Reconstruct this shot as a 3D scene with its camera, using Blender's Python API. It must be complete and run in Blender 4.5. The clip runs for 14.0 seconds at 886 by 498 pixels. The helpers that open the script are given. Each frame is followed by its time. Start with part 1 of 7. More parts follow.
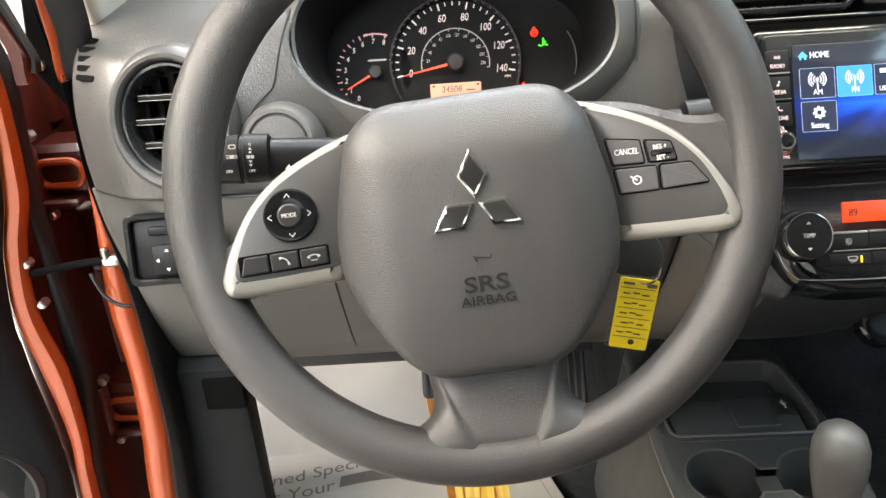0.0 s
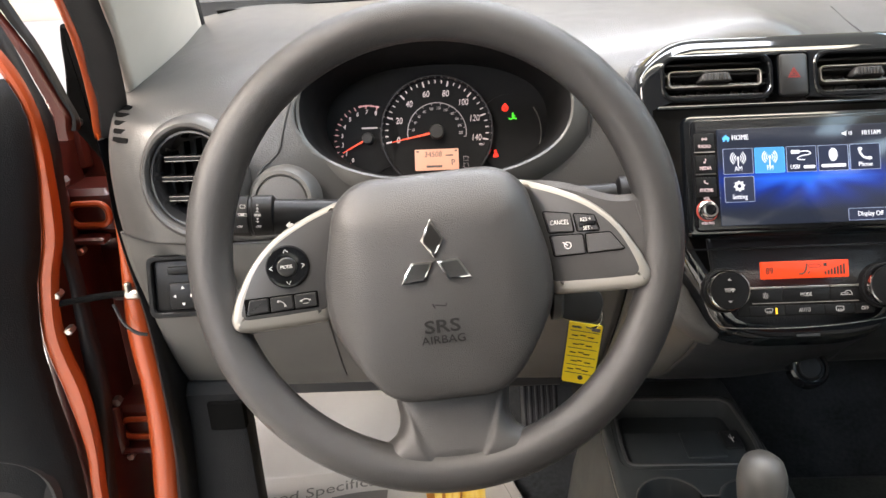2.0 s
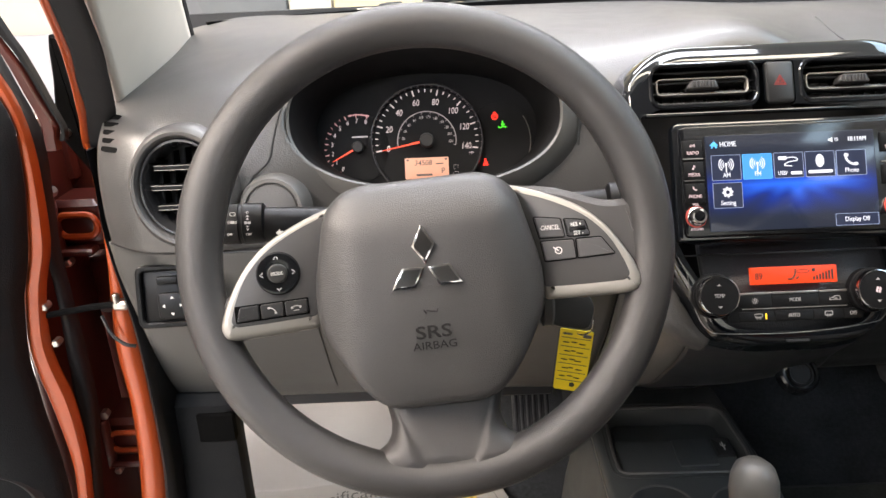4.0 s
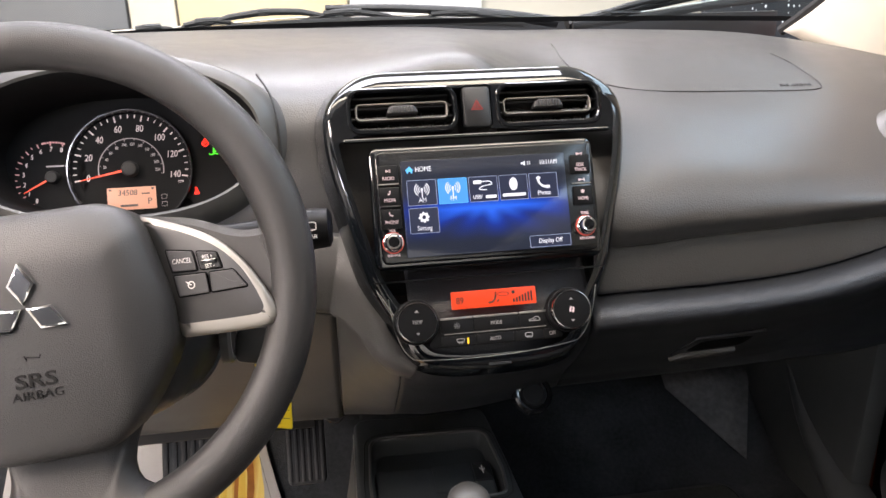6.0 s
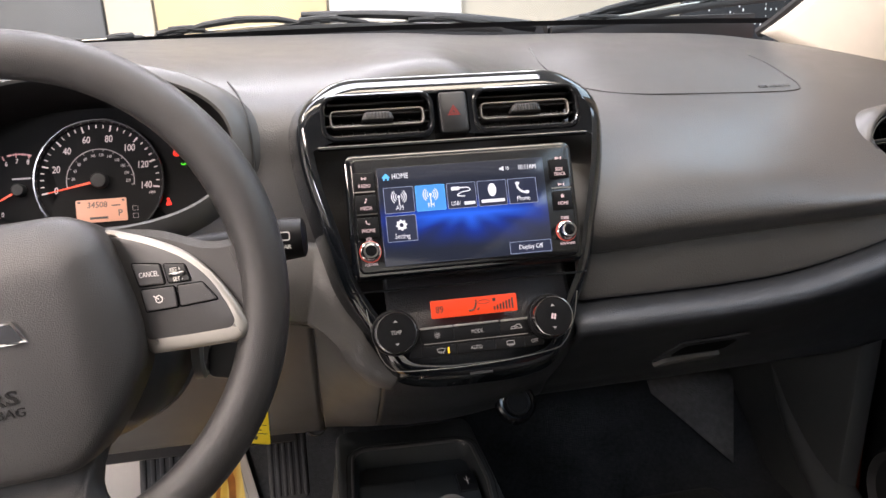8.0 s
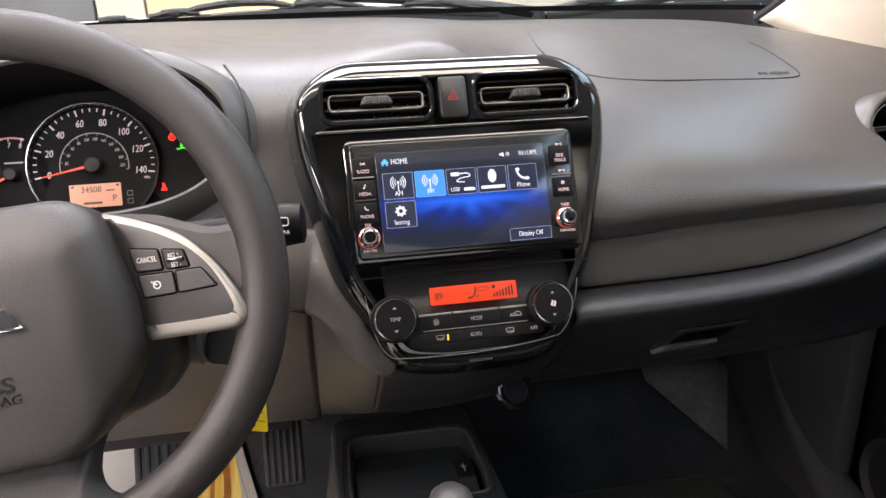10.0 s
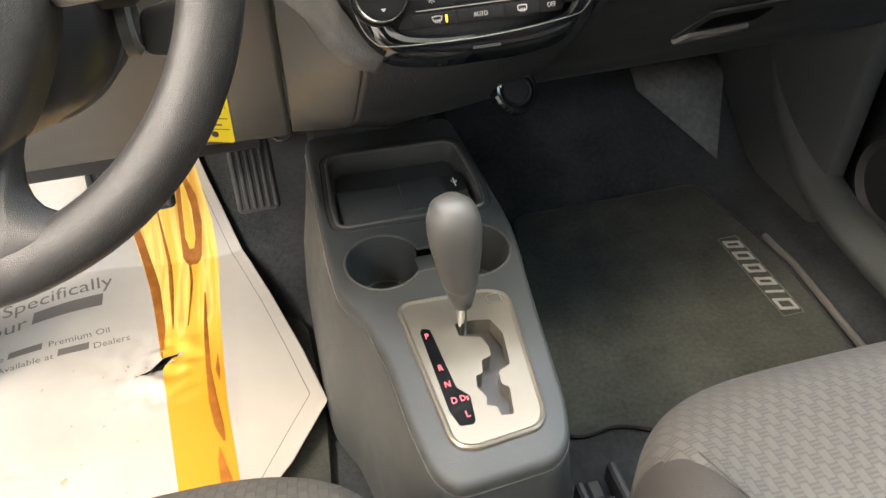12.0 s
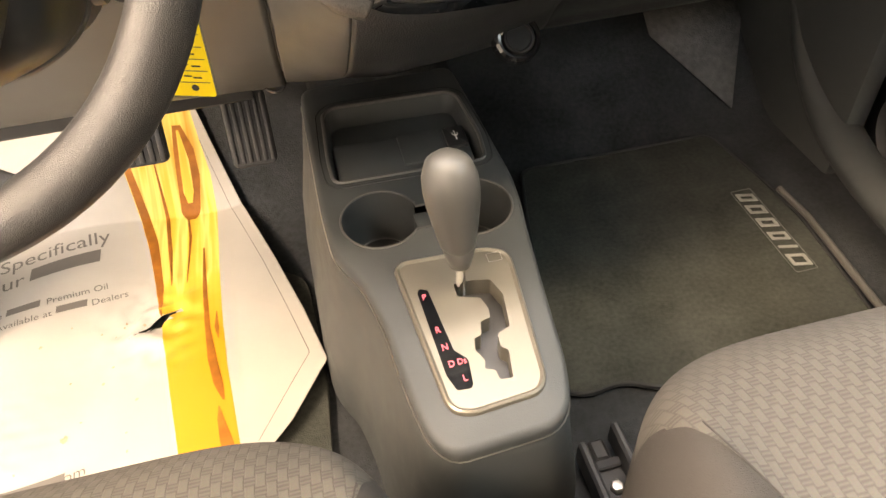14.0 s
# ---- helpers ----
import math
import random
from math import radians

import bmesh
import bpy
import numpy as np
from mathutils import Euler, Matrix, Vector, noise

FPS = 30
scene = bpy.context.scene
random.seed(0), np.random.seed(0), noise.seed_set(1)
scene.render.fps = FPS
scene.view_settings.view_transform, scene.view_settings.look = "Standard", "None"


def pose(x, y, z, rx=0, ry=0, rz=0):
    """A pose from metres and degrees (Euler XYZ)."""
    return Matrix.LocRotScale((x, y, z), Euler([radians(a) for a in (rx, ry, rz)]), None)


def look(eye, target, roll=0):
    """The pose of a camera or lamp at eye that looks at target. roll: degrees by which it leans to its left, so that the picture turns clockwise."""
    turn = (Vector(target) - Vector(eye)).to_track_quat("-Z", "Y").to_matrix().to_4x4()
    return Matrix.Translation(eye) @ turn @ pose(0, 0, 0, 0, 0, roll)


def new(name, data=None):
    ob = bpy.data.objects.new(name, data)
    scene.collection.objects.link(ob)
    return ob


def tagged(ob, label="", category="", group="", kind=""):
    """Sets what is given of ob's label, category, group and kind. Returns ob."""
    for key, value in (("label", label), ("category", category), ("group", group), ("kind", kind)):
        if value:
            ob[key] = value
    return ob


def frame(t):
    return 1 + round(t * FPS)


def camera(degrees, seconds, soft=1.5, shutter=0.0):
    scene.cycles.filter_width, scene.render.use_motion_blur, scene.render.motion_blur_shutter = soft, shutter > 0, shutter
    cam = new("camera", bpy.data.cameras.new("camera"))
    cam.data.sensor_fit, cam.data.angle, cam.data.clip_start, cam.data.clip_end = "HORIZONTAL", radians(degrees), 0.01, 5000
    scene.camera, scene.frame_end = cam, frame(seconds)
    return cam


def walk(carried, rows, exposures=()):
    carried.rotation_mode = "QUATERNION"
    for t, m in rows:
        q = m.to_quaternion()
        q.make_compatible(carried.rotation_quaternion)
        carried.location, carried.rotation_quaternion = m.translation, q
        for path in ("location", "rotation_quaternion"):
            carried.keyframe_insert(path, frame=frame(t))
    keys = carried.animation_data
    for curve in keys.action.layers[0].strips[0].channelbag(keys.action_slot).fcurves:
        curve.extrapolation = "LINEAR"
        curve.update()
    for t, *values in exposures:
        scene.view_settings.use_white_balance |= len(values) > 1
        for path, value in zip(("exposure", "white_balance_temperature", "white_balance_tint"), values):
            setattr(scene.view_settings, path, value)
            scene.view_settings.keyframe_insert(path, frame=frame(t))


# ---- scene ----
cam = camera(61.7, 14.0)
PATH = [
    (0, (0.019, -0.019, 0.824), (-0.013, 1.796, -0.016), -3.9),
    (0.5, (0.051, -0.105, 0.856), (-0.021, 1.74, 0.087), -3.5),
    (1, (0.055, -0.107, 0.87), (0.005, 1.742, 0.11), -2.6),
    (1.5, (0.052, -0.104, 0.872), (0.016, 1.74, 0.099), -2.6),
    (2, (0.049, -0.109, 0.877), (0.006, 1.741, 0.118), -2.6),
    (2.2, (0.047, -0.11, 0.876), (0.001, 1.743, 0.124), -2.6),
    (4.5, (0.049, -0.111, 0.87), (0.069, 1.752, 0.144), -2.6),
    (5, (0.114, -0.103, 0.867), (0.255, 1.755, 0.142), -2.0),
    (5.5, (0.196, -0.102, 0.864), (0.466, 1.753, 0.169), -0.7),
    (6, (0.227, -0.101, 0.862), (0.516, 1.76, 0.188), -1.2),
    (6.5, (0.236, -0.099, 0.863), (0.534, 1.764, 0.2), -1.7),
    (7, (0.238, -0.095, 0.862), (0.543, 1.768, 0.201), -1.9),
    (7.5, (0.237, -0.092, 0.86), (0.555, 1.77, 0.203), -1.9),
    (10, (0.229, -0.083, 0.855), (0.578, 1.762, 0.167), -1.4),
    (10.5, (0.231, -0.083, 0.856), (0.58, 1.748, 0.134), -1.6),
    (11, (0.221, -0.063, 0.84), (0.571, 1.712, -0.013), -1.9),
    (11.5, (0.207, -0.003, 0.79), (0.586, 1.596, -0.35), -1.7),
    (12, (0.213, 0.006, 0.772), (0.571, 1.483, -0.528), -1.9),
    (12.5, (0.225, 0.03, 0.764), (0.544, 1.445, -0.613), -2.9),
    (13, (0.233, 0.03, 0.761), (0.536, 1.433, -0.631), -3.2),
    (13.5, (0.231, 0.03, 0.762), (0.53, 1.425, -0.639), -3.1),
    (14, (0.232, 0.028, 0.76), (0.532, 1.424, -0.641), -3.0),
]
EXPOSURES = [(0.0, 0.80, 6300, 12), (0.5, 0.65, 6300, 15), (2.0, 0.50, 6350, 17), (4.5, 0.37, 6350, 19), (7.5, 0.15, 6400, 23), (10.5, 0.12, 6350, 22), (11.0, 0.30, 6300, 19), (11.5, 0.85, 6300, 15), (12.0, 1.25, 6550, 14), (12.5, 1.5, 7400, 17), (14.0, 1.5, 8000, 20)]
walk(cam, [(t, look(eye, target, roll)) for t, eye, target, roll in PATH], EXPOSURES)

# ---- light ----
world = bpy.data.worlds.new("world")
world.use_nodes = True
world.node_tree.nodes["Background"].inputs[0].default_value = (0.9, 0.95, 1.0, 1)
world.node_tree.nodes["Background"].inputs[1].default_value = 0.05
scene.world = world
scene.view_settings.exposure = 0.0


def area(name, place, target, w, h, power, colour=(1.0, 0.975, 0.93)):
    data = bpy.data.lights.new(name, "AREA")
    data.shape, data.size, data.size_y, data.energy, data.color = "RECTANGLE", w, h, power, colour
    ob = new(name, data)
    ob.matrix_world = look(place, target)
    return ob


# ceiling panels of the workshop: over the windscreen, ahead of the car and over the left side
area("ceiling_light_above", (-0.25, 0.95, 2.95), (-0.25, 0.96, 0), 3.0, 0.45, 88, (0.92, 0.96, 1.0))
area("ceiling_light_over_screen", (0.15, -0.12, 2.95), (0.15, -0.11, 0), 3.0, 0.35, 52, (1.0, 0.90, 0.70))
area("ceiling_light_ahead", (0.2, 2.7, 2.95), (0.2, 2.71, 0), 2.6, 0.5, 126, (0.97, 0.98, 1.0))
area("ceiling_light_left", (-2.2, -0.35, 2.95), (-2.2, -0.34, 0), 0.6, 3.4, 365, (1.0, 0.90, 0.74))
# unseen lamps added at the right and behind for cool fill
area("ceiling_light_right", (2.7, 0.3, 2.95), (2.7, 0.31, 0), 1.4, 4.0, 118, (0.62, 0.86, 1.0))
area("ceiling_light_behind", (0.2, -3.0, 2.95), (0.2, -2.99, 0), 2.6, 0.6, 262, (0.75, 0.91, 1.0))
area("ceiling_light_behind_left", (-2.2, -3.4, 2.95), (-2.2, -3.39, 0), 1.5, 0.6, 120, (0.92, 0.96, 1.0))

# ---- materials ----


def material(name, colour, rough=0.5, metal=0.0, vary=0.12, scale=40, bump=0.0, bump_scale=600, coat=0.0, spec=0.5,
             cells=False, emit=None, power=0.0):
    """A plain surface: colour varied at two scales, and fine relief."""
    m = bpy.data.materials.new(name)
    m.use_nodes = True
    n, l = m.node_tree.nodes, m.node_tree.links
    b = n["Principled BSDF"]
    b.inputs["Roughness"].default_value, b.inputs["Metallic"].default_value = rough, metal
    b.inputs["Coat Weight"].default_value, b.inputs["Specular IOR Level"].default_value = coat, spec
    b.inputs["Coat Roughness"].default_value = 0.03
    tc = n.new("ShaderNodeTexCoord")
    big, small = n.new("ShaderNodeTexNoise"), n.new("ShaderNodeTexNoise")
    big.inputs["Scale"].default_value, small.inputs["Scale"].default_value = scale * 0.12, scale
    for t in (big, small):
        t.inputs["Detail"].default_value = 4
        l.new(tc.outputs["Object"], t.inputs["Vector"])
    add = n.new("ShaderNodeMath")
    add.operation = "ADD"
    l.new(big.outputs["Fac"], add.inputs[0])
    l.new(small.outputs["Fac"], add.inputs[1])
    ramp = n.new("ShaderNodeMapRange")
    ramp.inputs[1].default_value, ramp.inputs[2].default_value = 0.6, 1.4
    ramp.inputs[3].default_value, ramp.inputs[4].default_value = 1 - vary, 1 + vary
    l.new(add.outputs[0], ramp.inputs[0])
    mul = n.new("ShaderNodeVectorMath")
    mul.operation = "SCALE"
    mul.inputs[0].default_value = colour
    l.new(ramp.outputs[0], mul.inputs["Scale"])
    l.new(mul.outputs[0], b.inputs["Base Color"])
    rr = n.new("ShaderNodeMapRange")
    rr.inputs[1].default_value, rr.inputs[2].default_value = 0.6, 1.4
    rr.inputs[3].default_value, rr.inputs[4].default_value = rough * 0.85, min(1, rough * 1.15)
    l.new(add.outputs[0], rr.inputs[0])
    l.new(rr.outputs[0], b.inputs["Roughness"])
    if bump:
        if cells:
            t = n.new("ShaderNodeTexVoronoi")
            t.inputs["Scale"].default_value = bump_scale
            l.new(tc.outputs["Object"], t.inputs["Vector"])
            out = t.outputs["Distance"]
        else:
            t = n.new("ShaderNodeTexNoise")
            t.inputs["Scale"].default_value, t.inputs["Detail"].default_value = bump_scale, 3
            l.new(tc.outputs["Object"], t.inputs["Vector"])
            out = t.outputs["Fac"]
        bp = n.new("ShaderNodeBump")
        bp.inputs["Strength"].default_value, bp.inputs["Distance"].default_value = bump, 0.001
        l.new(out, bp.inputs["Height"])
        l.new(bp.outputs[0], b.inputs["Normal"])
    if emit:
        b.inputs["Emission Color"].default_value, b.inputs["Emission Strength"].default_value = (*emit, 1), power
    return m


def glow(name, colour, power):
    return material(name, tuple(0.3 * c for c in colour), 0.4, vary=0.02, emit=colour, power=power)


DASH = material("dash_plastic", (0.052, 0.050, 0.048), 0.36, spec=0.6, bump=0.22, bump_scale=620, cells=True, vary=0.06)
LOWER = material("lower_plastic", (0.0180, 0.0195, 0.0225), 0.42, bump=0.35, bump_scale=620, cells=True, vary=0.06)
CONSOLE = material("console_plastic", (0.036, 0.039, 0.039), 0.62, bump=0.16, bump_scale=1000, cells=True, vary=0.06)
DOOR_TRIM = material("door_plastic", (0.0075, 0.0082, 0.0092), 0.66, spec=0.18, bump=0.3, bump_scale=620, cells=True, vary=0.06)
TRIM = material("trim_plastic", (0.068, 0.066, 0.062), 0.42, bump=0.12, bump_scale=900, vary=0.05)
RIM = material("wheel_leather", (0.030, 0.0288, 0.0283), 0.36, bump=0.30, bump_scale=1700, cells=True, vary=0.08)
PAD = material("airbag_plastic", (0.033, 0.0322, 0.0318), 0.40, bump=0.27, bump_scale=1250, cells=True, vary=0.06)
SPOKE = material("spoke_plastic", (0.038, 0.037, 0.037), 0.45, bump=0.1, bump_scale=900, vary=0.05)
EMBOSS = material("embossed_plastic", (0.0075, 0.0072, 0.007), 0.6, vary=0.1, spec=0.2)
BUTTON = material("button_plastic", (0.014, 0.014, 0.014), 0.4, vary=0.05)
MATTE = material("matte_black", (0.010, 0.010, 0.011), 0.62, bump=0.1, vary=0.1)
TUNNEL = material("cluster_plastic", (0.0065, 0.0065, 0.007), 0.72, spec=0.2, bump=0.08, vary=0.08)
SHROUD = material("shroud_plastic", (0.020, 0.0205, 0.021), 0.36, bump=0.08, bump_scale=900, vary=0.25, scale=25)
STALK = material("stalk_plastic", (0.0055, 0.0055, 0.0058), 0.40, spec=0.16, bump=0.06, bump_scale=900, vary=0.08)
VOID = material("deep_shadow_plastic", (0.003, 0.003, 0.003), 0.9, spec=0.05, vary=0.05)
SEAL = material("soft_seal", (0.0060, 0.0062, 0.0072), 0.5, spec=0.3, bump=0.1, bump_scale=500, vary=0.1)
RUBBER = material("rubber", (0.014, 0.014, 0.015), 0.62, bump=0.12, bump_scale=300, vary=0.15)
PIANO = material("piano_black", (0.0040, 0.0050, 0.0065), 0.06, coat=0.5, vary=0.05)
GLOSS = material("gloss_black", (0.005, 0.0055, 0.0065), 0.14, vary=0.05)
SILVER = material("satin_silver", (0.30, 0.285, 0.26), 0.46, metal=0.8, vary=0.05, bump=0.05, bump_scale=1500)
CHROME = material("chrome", (0.78, 0.78, 0.78), 0.07, metal=1.0, vary=0.02)
DARK_CHROME = material("dark_chrome", (0.36, 0.36, 0.37), 0.14, metal=1.0, vary=0.04)
GUNMETAL = material("gunmetal", (0.045, 0.045, 0.048), 0.2, metal=0.3, coat=0.6, vary=0.05)
STEEL = material("steel", (0.45, 0.43, 0.40), 0.35, metal=1.0, vary=0.15)
PLATE = material("brushed_plate", (0.19, 0.172, 0.14), 0.42, metal=0.6, vary=0.04, bump=0.05, bump_scale=1500)
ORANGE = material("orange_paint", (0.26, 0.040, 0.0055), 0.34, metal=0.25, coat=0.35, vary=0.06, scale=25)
# darker copy of the orange, with the door gap's shade in its colour
ORANGE_SHADED = material("shaded_orange_paint", (0.040, 0.0065, 0.0040), 0.34, spec=0.4, coat=0.12, vary=0.2, scale=30)
PILLAR = material("pale_trim", (0.62, 0.57, 0.49), 0.6, bump=0.15, bump_scale=700, vary=0.04)
CARPET = material("carpet", (0.026, 0.028, 0.030), 0.95, bump=1.0, bump_scale=420, vary=0.5, scale=140, spec=0.1)
MATPILE = material("mat_carpet", (0.041, 0.043, 0.038), 0.95, bump=1.0, bump_scale=520, vary=0.4, scale=160, spec=0.1)
HEADLINER = material("headliner", (0.42, 0.40, 0.37), 0.9, vary=0.05)
PAPER = material("printed_paper", (0.30, 0.283, 0.262), 0.46, vary=0.09, scale=14, bump=0.6, bump_scale=26)
YELLOW = material("yellow_print", (0.50, 0.265, 0.012), 0.42, vary=0.25, scale=40, bump=0.2, bump_scale=30)
AMBER = material("amber_print", (0.24, 0.085, 0.012), 0.36, vary=0.5, scale=50, bump=0.2, bump_scale=30)
INK = material("grey_ink", (0.085, 0.078, 0.072), 0.5, vary=0.1)
TAG = material("yellow_tag", (0.82, 0.62, 0.01), 0.4, vary=0.05)
INK_DARK = material("dark_ink", (0.02, 0.02, 0.02), 0.5, vary=0.1)
PRINT = material("white_print", (0.62, 0.60, 0.57), 0.5, vary=0.02)
PRINT_DIM = material("grey_print", (0.30, 0.29, 0.28), 0.5, vary=0.02)
DIRT = material("dried_dirt", (0.28, 0.21, 0.14), 0.8, vary=0.4, scale=90)
WALL = material("painted_wall", (0.52, 0.48, 0.40), 0.8, vary=0.06, scale=4)
WALL_WHITE = material("white_panel", (0.68, 0.67, 0.65), 0.6, vary=0.03, scale=4)
WALL_PALE = material("pale_board", (0.40, 0.39, 0.40), 0.6, vary=0.05, scale=4)
WALL_TAN = material("tan_door", (0.60, 0.49, 0.29), 0.6, vary=0.08, scale=5)
WALL_DARK = material("dark_door", (0.115, 0.12, 0.125), 0.5, vary=0.1, scale=5)
CONCRETE = material("concrete", (0.52, 0.50, 0.47), 0.5, vary=0.15, scale=6)
HAZARD = material("hazard_red", (0.17, 0.016, 0.013), 0.5, vary=0.02)
RED_GLOW = glow("red_glow", (1.0, 0.03, 0.01), 1.3)
NEEDLE = glow("needle_red", (1.0, 0.10, 0.04), 1.0)
DIAL_GLOW = glow("dial_white", (1.0, 0.84, 0.80), 0.42)
DIAL_DIM = glow("dial_dim", (0.9, 0.8, 0.78), 0.22)
DIAL_RED = glow("dial_red", (1.0, 0.50, 0.48), 0.42)
GREEN_GLOW = glow("green_glow", (0.08, 0.9, 0.03), 0.9)
ODO = glow("odometer_amber", (0.95, 0.47, 0.30), 0.55)
CLIMATE = glow("climate_orange", (1.0, 0.068, 0.006), 0.52)
AMBER_LAMP = glow("amber_lamp", (1.0, 0.55, 0.02), 1.2)
WHITE_GLOW = glow("screen_white", (0.92, 0.95, 1.0), 0.62)
CYAN_GLOW = glow("screen_cyan", (0.10, 0.48, 0.95), 0.8)
TILE_GLOW = glow("screen_tile", (0.016, 0.024, 0.060), 0.5)
TILE_EDGE = glow("screen_tile_edge", (0.42, 0.50, 0.72), 0.45)
TILE_LIT = glow("screen_tile_lit", (0.05, 0.28, 0.80), 0.8)
PINK_GLOW = glow("button_legend", (0.95, 0.72, 0.70), 0.50)
RING_GLOW = glow("knob_ring", (0.9, 0.12, 0.08), 0.30)
SHIFT_RED = glow("shift_red", (1.0, 0.16, 0.20), 0.7)

# the printed oil: deep yellow near the seat, paler towards the pedals, with soft golden streaks along it
yn, yl = YELLOW.node_tree.nodes, YELLOW.node_tree.links
ytc, ysep, ymap, yst, yrr, yramp = (yn.new(k) for k in ("ShaderNodeTexCoord", "ShaderNodeSeparateXYZ", "ShaderNodeMapping", "ShaderNodeTexNoise", "ShaderNodeMapRange", "ShaderNodeValToRGB"))
yl.new(ytc.outputs["Object"], ysep.inputs[0])
yl.new(ytc.outputs["Object"], ymap.inputs[0])
ymap.inputs["Scale"].default_value = (60, 4, 1)
yl.new(ymap.outputs[0], yst.inputs["Vector"])
yst.inputs["Scale"].default_value, yst.inputs["Detail"].default_value = 1.0, 2
yl.new(ysep.outputs[1], yrr.inputs[0])
yrr.inputs[1].default_value, yrr.inputs[2].default_value = 0.70, 0.82
ymul = yn.new("ShaderNodeMath")
ymul.operation = "MULTIPLY"
yl.new(yrr.outputs[0], ymul.inputs[0])
yl.new(yst.outputs["Fac"], ymul.inputs[1])
yl.new(ymul.outputs[0], yramp.inputs[0])
for q, (pos, colour) in enumerate(((0.0, (0.44, 0.195, 0.012, 1)), (0.42, (0.55, 0.36, 0.045, 1)), (0.52, (0.62, 0.47, 0.13, 1)), (0.68, (0.44, 0.22, 0.02, 1)))):
    el = yramp.color_ramp.elements[q] if q < 2 else yramp.color_ramp.elements.new(pos)
    el.position, el.color = pos, colour
yl.new(yramp.outputs[0], yn["Principled BSDF"].inputs["Base Color"])

# ---- shaping helpers ----


def obj(name, bm, mat, parent=None, label="", angle=38, recalc=True):
    me = bpy.data.meshes.new(name)
    if recalc:
        bmesh.ops.recalc_face_normals(bm, faces=bm.faces)
    bm.to_mesh(me)
    bm.free()
    me.shade_smooth()
    me.set_sharp_from_angle(angle=radians(angle))
    me.materials.append(mat)
    ob = new(name, me)
    ob.parent = parent
    if label:
        ob["label"] = label
    return ob


def part(name, bm, mat, parent, label=""):
    return obj(name, bm, mat, parent, label)


def thing(name, m, label, category, group="", kind=""):
    ob = new(name)
    ob.empty_display_size = 0.02
    ob.matrix_world = m
    return tagged(ob, label, category, group, kind)


def rrect(w, h, r, cx=0, cy=0, n=5):
    r = min(r, w / 2 - 1e-5, h / 2 - 1e-5)
    out = []
    for sx, sy, a0 in ((1, 1, 0), (-1, 1, 90), (-1, -1, 180), (1, -1, 270)):
        for k in range(n + 1):
            a = radians(a0 + 90 * k / n)
            out.append((cx + sx * (w / 2 - r) + r * math.cos(a), cy + sy * (h / 2 - r) + r * math.sin(a)))
    return out


def oval(a, b, cx=0, cy=0, n=40, p=2.0):
    out = []
    for k in range(n):
        t = 2 * math.pi * k / n
        c, s = math.cos(t), math.sin(t)
        out.append((cx + a * math.copysign(abs(c) ** (2 / p), c), cy + b * math.copysign(abs(s) ** (2 / p), s)))
    return out


def rpoly(pts, r, n=5):
    """A polygon with rounded corners."""
    out, m = [], len(pts)
    for i in range(m):
        p, a, b = Vector(pts[i]), Vector(pts[i - 1]), Vector(pts[(i + 1) % m])
        rr = r[i] if isinstance(r, (list, tuple)) else r
        d1, d2 = (a - p), (b - p)
        q = min(rr, d1.length * 0.48, d2.length * 0.48)
        s, e = p + d1.normalized() * q, p + d2.normalized() * q
        for k in range(n + 1):
            t = k / n
            v = s * (1 - t) ** 2 + p * 2 * t * (1 - t) + e * t * t
            out.append((v.x, v.y))
    return out


def inset(pts, d):
    """The outline drawn in by d."""
    n = len(pts)
    area2 = sum(pts[i - 1][0] * pts[i][1] - pts[i][0] * pts[i - 1][1] for i in range(n))
    sg = 1 if area2 > 0 else -1
    out = []
    for i in range(n):
        a, p, b = Vector(pts[i - 1]), Vector(pts[i]), Vector(pts[(i + 1) % n])
        e1, e2 = (p - a), (b - p)
        if e1.length < 1e-7:
            e1 = e2
        if e2.length < 1e-7:
            e2 = e1
        n1, n2 = Vector((-e1.y, e1.x)).normalized(), Vector((-e2.y, e2.x)).normalized()
        m = n1 + n2
        if m.length < 1e-6:
            m = n1
        m.normalize()
        k = min(2.0, 1 / max(0.3, m.dot(n1)))
        q = p + m * d * sg * k
        out.append((q.x, q.y))
    return out


def flat(pts, z):
    return [(x, y, z) for x, y in pts]


def loft(rings, bm=None, cap0=True, cap1=True, closed=True):
    bm = bm or bmesh.new()
    vs = [[bm.verts.new(p) for p in r] for r in rings]
    n = len(rings[0])
    for a, b in zip(vs, vs[1:]):
        for i in range(n if closed else n - 1):
            j = (i + 1) % n
            bm.faces.new((a[i], a[j], b[j], b[i]))
    if cap0:
        bm.faces.new(vs[0][::-1])
    if cap1:
        bm.faces.new(vs[-1])
    return bm


def slab(pts, z0, z1, bevel=0.0, bm=None):
    if bevel <= 0:
        return loft([flat(pts, z0), flat(pts, z1)], bm)
    b = bevel
    return loft([flat(pts, z0), flat(pts, z1 - b), flat(inset(pts, b * 0.3), z1 - b * 0.3), flat(inset(pts, b), z1)], bm)


def band(outer, inner, z0, z1, bm=None, bevel=0.0):
    """A flat ring between two outlines of the same count."""
    bm = bm or bmesh.new()
    if bevel:
        rings = [flat(outer, z0), flat(outer, z1 - bevel), flat(inset(outer, bevel), z1), flat(inset(inner, -bevel), z1), flat(inner, z1 - bevel), flat(inner, z0)]
    else:
        rings = [flat(outer, z0), flat(outer, z1), flat(inner, z1), flat(inner, z0)]
    return loft(rings + [rings[0]], bm, False, False)


